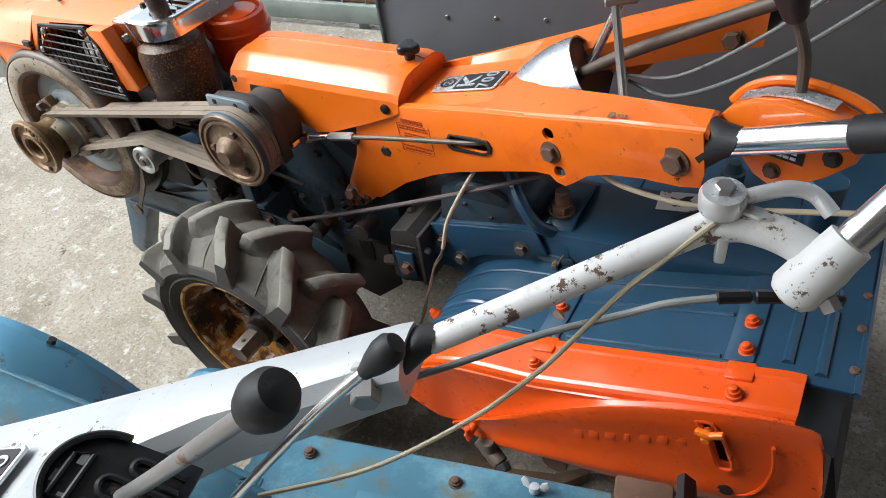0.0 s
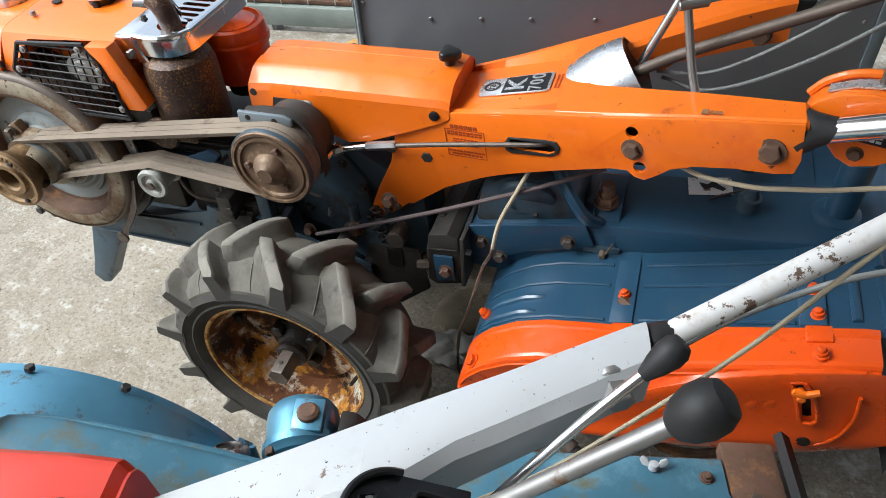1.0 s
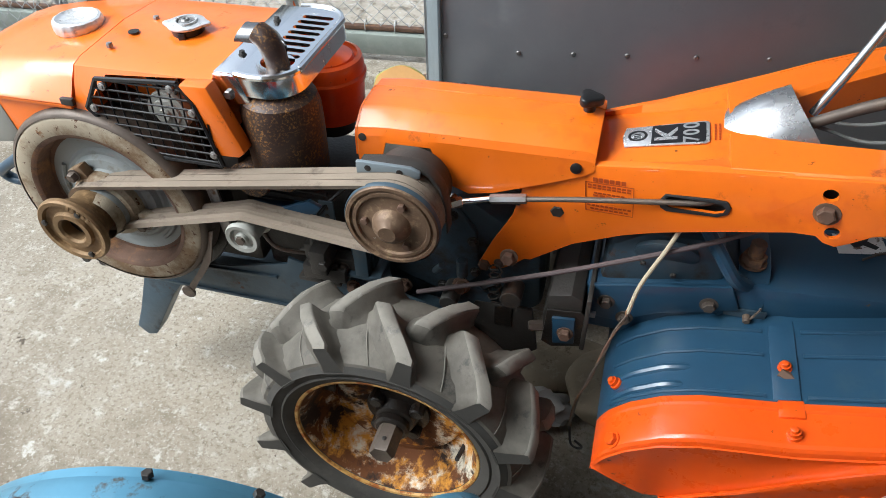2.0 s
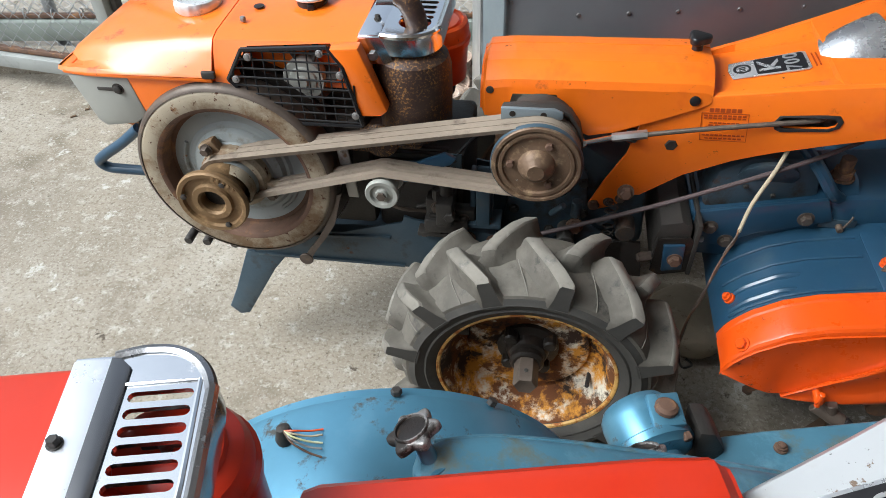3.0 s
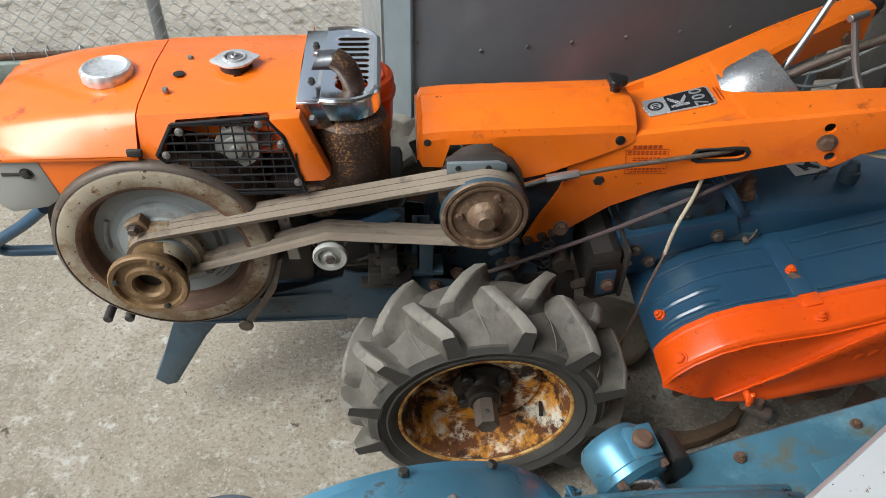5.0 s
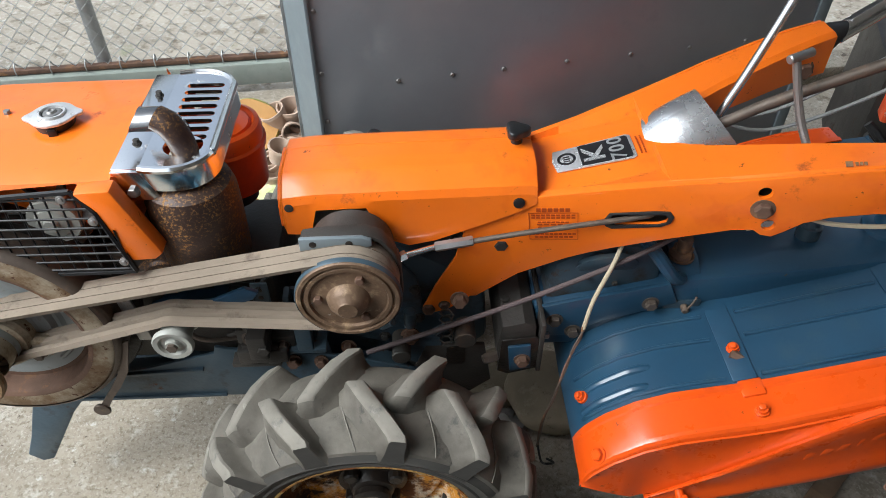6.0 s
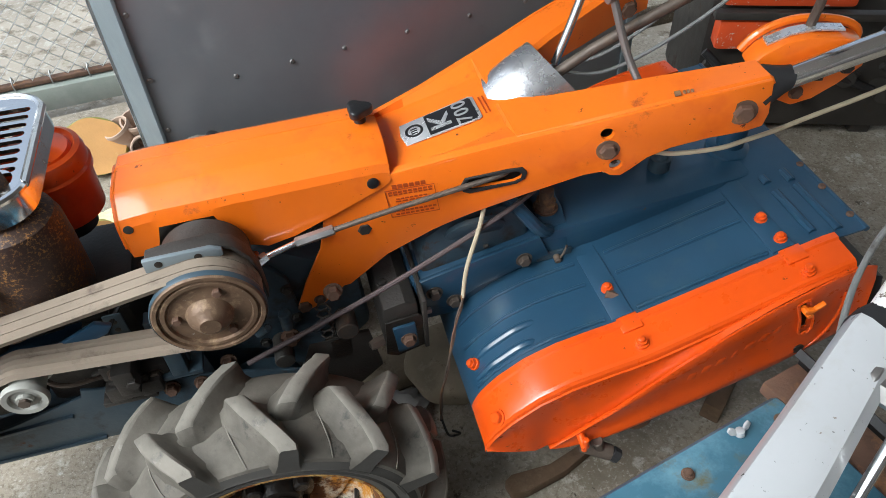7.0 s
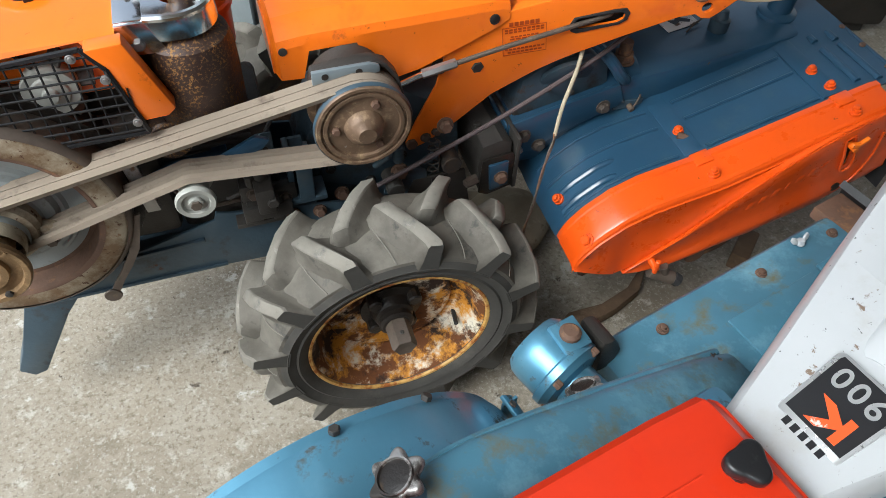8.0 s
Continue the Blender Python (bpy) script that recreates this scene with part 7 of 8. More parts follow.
    for k in range(5):
        part("loose_wire", tube([(-0.330, 0.205, 0.600), (-0.318, 0.202 - 0.004 * k, 0.604), (-0.300, 0.204 - 0.007 * k, 0.598), (-0.285, 0.206 - 0.009 * k, 0.596 + 0.003 * (k % 2))], 0.0013, 5, 4), (EMBLEM_RED, CABLE_CREAM, LEAF_PALE, CABLE_GREY, RUSTY)[k], mg)
    wheel(F, cx, 0.245, WZ, 1)
    wheel(F, cx, -0.245, WZ, -1)
    part("axle_tube", rod((cx, -0.12, WZ), (cx, 0.12, WZ), 0.034), DARK_IRON, F)


def star_knob(parent, at, to, r, n=6):
    pts = []
    for k in range(60):
        a = 2 * math.pi * k / 60
        rr = r * (1 + 0.17 * math.cos(n * a))
        pts.append((rr * math.cos(a), rr * math.sin(a)))
    m = axis_frame(at, Vector(at) + Vector(to))
    part("knob_well", lathe([(r * 0.66, 0.012), (r * 0.60, 0.0126), (r * 0.3, 0.0124), (0, 0.0135)], m @ Vector((0, 0, 0)), m @ Vector((0, 0, 1)), 20), GREASE_AND_GAPS, parent)
    return part("star_knob", join(prism(pts, 0.0, 0.012, "xy", 0.004, 3, m=m), lathe([(r * 0.78, 0.010), (r * 0.74, 0.015), (r * 0.66, 0.015), (r * 0.62, 0.011)], m @ Vector((0, 0, 0)), m @ Vector((0, 0, 1)), 24, close=False)), KNOB, parent, "worn star-shaped hand knob")


def lean_at(x):
    """How far the red machine's cover and beam stand off its engine's middle line."""
    return interp([(-0.30, -0.006), (0.05, -0.024), (0.20, -0.020), (0.34, -0.012), (0.55, -0.006)], x)


def leaned(bm):
    for v in bm.verts:
        v.co.y += lean_at(v.co.x)
    return bm


def red_body(F):
    secs = []
    rows = [(-0.286, 0.585, 0.716, -0.012), (-0.279, 0.580, 0.727, -0.003), (-0.264, 0.580, 0.731, 0.0), (-0.19, 0.582, 0.737, 0.0), (-0.07, 0.60, 0.747, 0.0), (0.02, 0.63, 0.754, 0.0), (0.072, 0.66, 0.756, -0.004), (0.082, 0.672, 0.749, -0.010)]

    def top(x):
        return interp([(r[0], r[2]) for r in rows], x)
    for x, zb, zt, k in rows:
        ridge = 0.0018 if -0.27 < x < 0.05 else 0.0
        half = [(0.079 + k, zb), (0.0775 + k, zt - 0.024), (0.0745 + k, zt - 0.011), (0.067 + k, zt - 0.003), (0.058 + k, zt - 0.0005), (0.0145, zt), (0.011, zt + ridge)]
        secs.append([(x, -d, z) for d, z in half] + [(x, d, z) for d, z in reversed(half)])
    front = bmesh.new()
    front.faces.new([front.verts.new(p) for p in secs[0]])
    back = bmesh.new()
    back.faces.new([back.verts.new(p) for p in secs[-1]])
    cov = part("belt_cover", leaned(thicken(join(loft(secs, closed=False), front, back), 0.003)), RED, F, "glossy red belt cover with a peeling sticker", 16.0)
    for y in (0.0125, -0.0125):
        part("pressed_line", leaned(tube([(x, y, top(x) + 0.0004) for x in (-0.264, -0.19, -0.12, -0.07, 0.0, 0.02)], 0.0016, 6, 3)), RED, cov)
    wing_knob(cov, Matrix.Translation((0.047, lean_at(0.047), 0.756)) @ Matrix.Rotation(0.6, 4, "Z"), PLASTIC)
    # Both flank holes are dark discs that stand for their shade.
    bolt(cov, (0.056, -0.0765 + lean_at(0.056), 0.722), (0, -1, 0.1), 0.007, 0.001, DARK_IRON, kind="dome", name="hole")
    bolt(cov, (-0.268, -0.0775 + lean_at(-0.268), 0.680), (0, -1, 0.1), 0.007, 0.001, DARK_IRON, kind="dome", name="hole")
    # sticker: a torn silver label with a plain dark shape and bars
    sm = frame_on((-0.200, lean_at(-0.2) - 0.006, top(-0.2) + 0.0022), (1, -0.05, 0.083), (0.05, 1, 0))
    st = part("sticker", prism([(-0.041, -0.030), (-0.022, -0.033), (0.026, -0.029), (0.037, -0.021), (0.041, -0.006), (0.038, 0.004), (0.040, 0.014), (0.032, 0.028), (0.018, 0.033), (-0.022, 0.030), (-0.037, 0.029), (-0.041, 0.018), (-0.038, 0.004)], 0.0, 0.0008, "xy", 0, m=sm), SILVER_INK, cov, "worn silver sticker with a dark mane-like shape")
    random.seed(6)
    mane = []
    for k in range(56):
        a = 2 * math.pi * k / 56
        r = (0.020 + 0.005 * math.cos(a + 0.9) + 0.003 * math.cos(3 * a)) * random.uniform(0.86, 1.06)
        mane.append((-0.006 + 1.10 * r * math.cos(a), 0.003 + r * math.sin(a)))
    part("sticker_shape", prism(mane, 0.0008, 0.0012, "xy", 0, m=sm), INK, st)
    part("sticker_face", prism([(-0.019, 0.008), (-0.010, 0.014), (0.000, 0.011), (0.002, 0.002), (-0.004, -0.009), (-0.012, -0.006)], 0.0012, 0.0015, "xy", 0, m=sm), SILVER_INK, st)
    part("sticker_nose", prism([(-0.012, 0.006), (-0.005, 0.008), (-0.001, 0.003), (-0.006, -0.004)], 0.0015, 0.0018, "xy", 0, m=sm), INK, st)
    part("sticker_bars", join(*[box(x - 0.0035, x + 0.0035, y - 0.0008, y + 0.0008, 0.0008, 0.0012, 0, m=sm @ Matrix.Translation((0.012 + 0.0042 * k, -0.018 + 0.007 * k, 0)) @ Matrix.Rotation(1.1, 4, "Z")) for k in range(5) for x, y in ((0, -0.0022), (0.0005, 0.0004), (-0.0006, 0.0028))], *[box(-0.0007, 0.0007, -0.0038, 0.0038, 0.0008, 0.0012, 0, m=sm @ Matrix.Translation((0.012 + 0.0042 * k, -0.018 + 0.007 * k, 0)) @ Matrix.Rotation(1.1, 4, "Z")) for k in range(5)]), INK, st)
    # belt guard arm in blue, running back and down beside the cover
    secs = []
    for x, y, z, w_, h_ in ((-0.185, 0.118, 0.618, 0.012, 0.016), (-0.178, 0.118, 0.622, 0.026, 0.026), (-0.150, 0.117, 0.622, 0.036, 0.032), (-0.10, 0.115, 0.615, 0.041, 0.034), (-0.02, 0.112, 0.592, 0.042, 0.034), (0.10, 0.108, 0.552, 0.042, 0.034), (0.25, 0.102, 0.500, 0.040, 0.034), (0.31, 0.100, 0.478, 0.034, 0.030), (0.322, 0.100, 0.470, 0.02, 0.02)):
        secs.append([(x + 0.3 * h_ * math.sin(a) * 0.3, y + w_ * math.copysign(abs(math.cos(a)) ** 0.55, math.cos(a)), z + h_ * math.copysign(abs(math.sin(a)) ** 0.55, math.sin(a))) for a in [2 * math.pi * k / 24 for k in range(24)]])
    arm = part("chain_case", loft(secs), BLUE_STAINED, F, "light blue cast chain case with worn edges")
    for dz in (0.0,):
        part("case_rib", tube([(-0.16, 0.150, 0.632), (-0.10, 0.154, 0.628), (0.0, 0.152, 0.602), (0.15, 0.147, 0.552), (0.30, 0.138, 0.500)], 0.0065, 8), BLUE_STAINED, arm)
    part("knob_stub", join(lathe([(0.024, -0.03), (0.022, 0.01), (0.016, 0.012), (0.010, 0.014), (0.009, 0.034)], (-0.160, 0.118, 0.632), (-0.182, 0.148, 0.68), 20)), BLUE_LIGHT, arm)
    star_knob(arm, (-0.178, 0.140, 0.668), (-0.35, 0.22, 0.85), 0.0255)
    star_knob(arm, (0.272, 0.128, 0.498), (-0.1, 0.65, 0.7), 0.022)
    star_knob(arm, (0.085, 0.160, 0.552), (-0.1, 0.65, 0.7), 0.022)
    # hub housing with its flat and bolt, and the tube that carries it
    p0, p1 = Vector((0.126, 0.300, 0.441)), Vector((0.158, 0.140, 0.421))
    h = part("hub_housing", join(lathe([(0.030, -0.006), (0.044, -0.004), (0.051, 0.006), (0.053, 0.020), (0.053, 0.052), (0.058, 0.055), (0.058, 0.066), (0.054, 0.069), (0.050, 0.075), (0.036, 0.080)], p0, p1, 40), box(-0.024, 0.024, -0.030, 0.030, 0.038, 0.054, 0.004, m=axis_frame(p0, p1) @ Matrix.Translation((0, 0, 0.028)) @ Matrix.Rotation(radians(0), 4, "Z"))), BLUE_LIGHT, F, "light blue cast hub housing, chipped and oily")
    bolt(h, (0.151, 0.262, 0.495), (0.05, 0.06, 1), 0.0155, 0.009, RUSTY, 0.019, kind="dome")
    part("housing_flat", box(-0.022, 0.022, -0.024, 0.024, -0.012, 0.004, 0.003, m=Matrix.Translation((0.151, 0.262, 0.491)) @ Matrix.Rotation(0.15, 4, "X")), BLUE_LIGHT, h)
    for a in (0.9, 2.4, 3.9, 5.4):
        q = axis_frame(p0, p1) @ Vector((0.053 * math.cos(a), 0.053 * math.sin(a), 0.069))
        bolt(h, q, (p1 - p0).normalized(), 0.007, 0.009, RUSTY)
    part("housing_tube", rod((0.138, 0.235, 0.433), (0.168, 0.085, 0.413), 0.034, seg=24), BLUE_LIGHT, F)
    # Dark block put where shadow falls beside the housing.
    part("lug_shadow", prism([(0.190, 0.478), (0.215, 0.470), (0.238, 0.428), (0.228, 0.393), (0.195, 0.393)], 0.230, 0.285, "xz", 0.008), DARK_IRON, h, "dark block that stands in for the shadow beside the housing")
    # small fittings on the near flank
    fit = part("flank_casing", join(box(-0.16, 0.10, -0.125, -0.06, 0.52, 0.600, 0.012), lathe([(0.02, -0.01), (0.045, -0.008), (0.052, 0.0), (0.052, 0.02), (0.04, 0.03)], (0.045, -0.140, 0.585), (0.045, 0, 0.585), 28)), BLUE_LIGHT, F)
    part("flank_plate", prism([(-0.06, 0.665), (0.16, 0.72), (0.17, 0.60), (0.02, 0.58), (-0.06, 0.60)], -0.125, -0.121, "xz", 0.002), WHITE_WORN, F)
    part("link_rod", join(tube([(-0.01, -0.126, 0.665), (0.0, -0.136, 0.640), (0.01, -0.141, 0.622)], 0.005, 8), rod((-0.03, -0.143, 0.615), (0.04, -0.139, 0.640), 0.009), rod((0.04, -0.139, 0.64), (0.16, -0.131, 0.665), 0.0045)), BROWN_STEEL, F)
    bolt(fit, (-0.085, -0.095, 0.600), (0, 0, 1), 0.011, 0.008, STEEL, 0.014)
    part("gear_case", join(box(-0.10, 0.22, -0.09, 0.09, 0.28, 0.58, 0.015)), BLUE_LIGHT, F)


R_SIDE = [(0.09, 0.048), (0.20, 0.078), (0.30, 0.104), (0.42, 0.136), (0.54, 0.170)]


def red_handles(F):
    def z_top(x):
        return interp([(0.09, 0.722), (0.20, 0.748), (0.30, 0.772), (0.42, 0.800), (0.546, 0.832)], x)
    # white beam: shared front, then two arms
    secs = []
    for x in (0.095, 0.10, 0.15, 0.20, 0.25, 0.30):
        yo, zt = interp(R_SIDE, x), z_top(x)
        d = 0.010 if x < 0.097 else 0.0
        half = [(yo, zt - 0.10), (yo, zt - 0.014 - d), (yo - 0.006, zt - 0.003 - d), (yo - 0.016, zt - d)]
        secs.append([(x, -y, z) for y, z in half] + [(x, y, z) for y, z in reversed(half)])
    beam = part("beam", leaned(thicken(loft(secs, closed=False), 0.004)), WHITE, F, "white painted handlebar beam, chipped and speckled")
    for s in (1, -1):
        def fl(b):
            return mirror_y(b, 0.0) if s < 0 else b
        secs = []
        for x in (0.30, 0.34, 0.38, 0.42, 0.46, 0.50, 0.535, 0.546):
            yo, zt = interp(R_SIDE, x), z_top(x)
            w_ = interp([(0.30, 0.09), (0.38, 0.068), (0.546, 0.056)], x)
            dz = interp([(0.30, 0.085), (0.42, 0.070), (0.546, 0.058)], x)
            secs.append([(x, yo, zt - dz), (x, yo, zt - 0.014), (x, yo - 0.006, zt - 0.003), (x, yo - 0.016, zt), (x, yo - w_ + 0.024, zt), (x, yo - w_ + 0.010, zt - 0.005), (x, yo - w_, zt - 0.020), (x, yo - w_ + 0.004, zt - dz)])
        part("handle_arm", leaned(fl(loft(secs))), WHITE, F, "white pressed handlebar arm, rusting at its end")
        part("arm_bolt", fl(join(rod((0.515, 0.110, 0.803), (0.522, 0.088, 0.800), 0.013, seg=6), rod((0.514, 0.116, 0.803), (0.516, 0.108, 0.803), 0.019))), STEEL, F)
        part("boot", fl(loft([[(x + 0.2 * r * math.sin(a), y + r * 1.05 * math.cos(a), z + r * math.sin(a)) for a in [2 * math.pi * k / 18 for k in range(18)]] for x, y, z, r in ((0.538, 0.141, 0.804, 0.022), (0.547, 0.144, 0.808, 0.0225), (0.553, 0.147, 0.812, 0.0195), (0.561, 0.150, 0.816, 0.0155), (0.566, 0.151, 0.819, 0.0132))])), RUBBER, F, "black rubber boot")
        part("handle_tube", fl(rod((0.560, 0.149, 0.816), (0.785, 0.221, 0.922), 0.0118, seg=24)), WHITE_WORN, F, "scratched white handle tube")
        part("tube_elbow", fl(tube([(0.770, 0.216, 0.914), (0.790, 0.216, 0.919), (0.808, 0.211, 0.920), (0.824, 0.206, 0.917), (0.838, 0.200, 0.912)], 0.0135, 18, 5)), WHITE_WORN, F, "flaking white elbow")
        sl = part("tube_sleeve", fl(lathe([(0.006, -0.003), (0.014, 0.0), (0.0180, 0.006), (0.0180, 0.034), (0.0165, 0.044), (0.0160, 0.056), (0.0130, 0.057)], (0.826, 0.180, 0.886), (0.858, 0.196, 0.930), 24)), WHITE_WORN, F, "flaking white clamp sleeve")
        part("sleeve_bolt", fl(lathe([(0.0085, 0), (0.0085, 0.010), (0.0070, 0.011), (0.0070, 0.020)], (0.844, 0.184, 0.898), (0.856, 0.170, 0.884), 6)), STEEL, sl)
        part("upper_tube", fl(rod((0.852, 0.193, 0.922), (1.00, 0.268, 1.125), 0.0122, seg=20)), CHROME, F, "dull chromed handle tube")
        part("upper_grip", fl(rod((0.985, 0.260, 1.105), (1.08, 0.308, 1.235), 0.0155)), RUBBER, F)
    cl = part("lever_clamp", join(lathe([(0.0135, -0.009), (0.0160, -0.007), (0.0168, 0.005), (0.0148, 0.009), (0, 0.0100)], (0.776, 0.218, 0.938), (0.776, 0.213, 0.99), 28), lathe([(0.0138, -0.008), (0.0138, 0.008)], (0.776, 0.218, 0.918), (0.830, 0.235, 0.943), 22), box(-0.004, 0.004, -0.006, 0.006, -0.024, 0.0, 0.002, m=Matrix.Translation((0.78, 0.207, 0.915)))), ALLOY, F, "cast alloy brake lever clamp")
    bolt(cl, (0.776, 0.2175, 0.948), (0, -0.1, 1), 0.0075, 0.005, STEEL)
    part("lever_blade", tube([(0.788, 0.219, 0.940), (0.802, 0.222, 0.944), (0.818, 0.224, 0.948), (0.834, 0.222, 0.946), (0.846, 0.212, 0.938)], 0.0058, 12), ALLOY, cl, "curved alloy brake lever")
    part("lever_tab", prism([(0.786, 0.222), (0.804, 0.216), (0.810, 0.206), (0.800, 0.204), (0.786, 0.212)], 0.932, 0.936, "xy", 0.0015), ALLOY, cl)
    # lever gate and cowl between the arms
    gm = frame_on((0.354, -0.024, 0.790), (0, 1, 0), (-0.86, 0, 0.42)) @ Matrix.Diagonal((0.80, 0.86, 0.86, 1))
    gate_pts = [(0.052 * math.cos(math.pi * k / 14), 0.018 + 0.052 * math.sin(math.pi * k / 14)) for k in range(15)] + [(-0.056, -0.055), (0.056, -0.055)]
    lg = part("lever_gate", prism(gate_pts, -0.010, -0.002, "xy", 0.002, m=gm), PLASTIC, F, "black moulded lever gate with slots")
    part("gate_rim", tube([gm @ Vector((x, y, 0.002)) for x, y in gate_pts[:15]], 0.0034, 8, 3), PLASTIC, lg)
    for x0, x1, top in ((-0.038, -0.018, 0.020), (-0.008, 0.012, 0.012), (0.022, 0.038, -0.004)):
        xm, r = (x0 + x1) / 2, (x1 - x0) / 2
        loop = [(x0, -0.046, 0.0)] + [(xm - r * math.cos(math.pi * k / 6), top + r * math.sin(math.pi * k / 6), 0.0) for k in range(7)] + [(x1, -0.046, 0.0)]
        part("gate_slot", tube([gm @ Vector(p) for p in loop], 0.0030, 6, 1, smooth=False), PLASTIC, lg)
        # Black strip imitates the shade inside the gate slot.
        part("slot_gap", box(x0 + 0.004, x1 - 0.004, -0.044, top, -0.0018, -0.001, 0.0004, m=gm), GREASE_AND_GAPS, lg)
    part("gate_panel", tube([gm @ Vector(p) for p in ((-0.026, 0.040, 0), (-0.026, 0.056, 0), (0.018, 0.056, 0), (0.024, 0.040, 0), (-0.026, 0.040, 0))], 0.0022, 6, 1, smooth=False), PLASTIC, lg)
    part("gate_mark", join(*[box(x - 0.006, x + 0.006, y - 0.0035, y + 0.0035, 0.0, 0.0008, 0, m=gm) for x, y in ((-0.008, 0.058), (-0.026, 0.044), (0.016, 0.046))]), CABLE_GREY, lg)
    secs = []
    for x, h_, w_ in ((0.235, 0.002, 0.032), (0.260, 0.010, 0.038), (0.290, 0.019, 0.044), (0.318, 0.027, 0.048)):
        secs.append([(x - 0.014 * (1 - math.sin(math.pi * k / 16)), -0.024 - 0.86 * w_ * math.cos(math.pi * k / 16), z_top(x) - 0.012 + (h_ + 0.012) * math.sin(math.pi * k / 16) ** 0.7) for k in range(17)])
    part("lever_cowl", thicken(loft(secs, closed=False), 0.0025), WHITE, F, "white cowl round the lever gate")
    # levers with black grips
    part("shift_lever", tube([(0.365, -0.03, 0.80), (0.42, -0.028, 0.850), (0.50, -0.023, 0.925), (0.530, -0.021, 0.953)], 0.0066, 14), STEEL, F, "dull steel shift lever")
    part("ball_grip", lathe([(0.007, -0.008), (0.010, -0.006), (0.0150, 0.002), (0.0180, 0.013), (0.0172, 0.023), (0.0130, 0.031), (0.006, 0.034), (0, 0.0345)], (0.527, -0.022, 0.950), (0.552, -0.019, 0.975), 26), RUBBER, F, "round black rubber grip")
    part("clutch_lever", tube([(0.395, 0.030, 0.70), (0.45, 0.052, 0.765), (0.50, 0.072, 0.820), (0.545, 0.090, 0.862)], 0.0050, 12), CHROME, F, "bright steel lever")
    part("oval_grip", lathe([(0.006, -0.005), (0.0075, 0.0), (0.0105, 0.009), (0.0132, 0.022), (0.0126, 0.031), (0.0086, 0.037), (0, 0.039)], (0.535, 0.086, 0.852), (0.560, 0.096, 0.878), 22), RUBBER, F, "oval black rubber grip")
    # badge
    bm_ = frame_on((0.169, -0.006 + lean_at(0.166), z_top(0.166) + 0.0035), (0, 1, 0), (-1, 0, -0.36))
    b = part("badge", prism([(-0.034, -0.048), (0.034, -0.048), (0.037, -0.043), (0.033, 0.040), (0.026, 0.052), (-0.026, 0.052), (-0.033, 0.040), (-0.037, -0.043)], -0.003, 0.001, "xy", 0.001, m=bm_), SILVER_INK, F, "silver and black badge")
    part("badge_field", prism([(-0.031, -0.0445), (0.031, -0.0445), (0.0325, -0.041), (0.0300, 0.026), (-0.0300, 0.026), (-0.0325, -0.041)], 0.001, 0.0015, "xy", 0, m=bm_), INK, b)
    letters("900", 0.030, 0.0006, bm_ @ pose(0.0, -0.029, 0.0022), SILVER_INK, b)
    part("badge_mark", join(prism([(-0.020, -0.006), (-0.012, -0.006), (-0.012, 0.004), (0.004, -0.006), (0.018, -0.006), (-0.002, 0.008), (0.014, 0.022), (0.002, 0.022), (-0.012, 0.010), (-0.012, 0.022), (-0.020, 0.022)], 0.0015, 0.0022, "xy", 0, m=bm_)), EMBLEM_RED, b)
    part("badge_bars", join(*[box(-0.021 + 0.0092 * k, -0.0150 + 0.0092 * k, 0.032, 0.041, 0.001, 0.0018, 0, m=bm_) for k in range(5)]), INK, b)
    # cables
    part("brake_cable", tube([(0.773, 0.207, 0.926), (0.743, 0.196, 0.897), (0.714, 0.186, 0.866), (0.681, 0.181, 0.814), (0.642, 0.179, 0.752), (0.575, 0.168, 0.675), (0.47, 0.13, 0.61), (0.36, 0.08, 0.60)], 0.0026, 8), CABLE_CREAM, F, "thin grey-beige control cable")
    part("clutch_cable", tube([(0.525, 0.140, 0.762), (0.580, 0.178, 0.760), (0.643, 0.214, 0.768), (0.712, 0.241, 0.779), (0.750, 0.242, 0.800), (0.792, 0.243, 0.814)], 0.0036, 10), CABLE_GREY, F, "thick grey clutch cable")
    part("cable_sleeve", join(rod((0.788, 0.243, 0.8135), (0.816, 0.248, 0.815), 0.0060, seg=8), rod((0.818, 0.248, 0.815), (0.846, 0.253, 0.814), 0.0060, seg=8), rod((0.844, 0.253, 0.814), (0.890, 0.262, 0.810), 0.003)), PLASTIC, F)


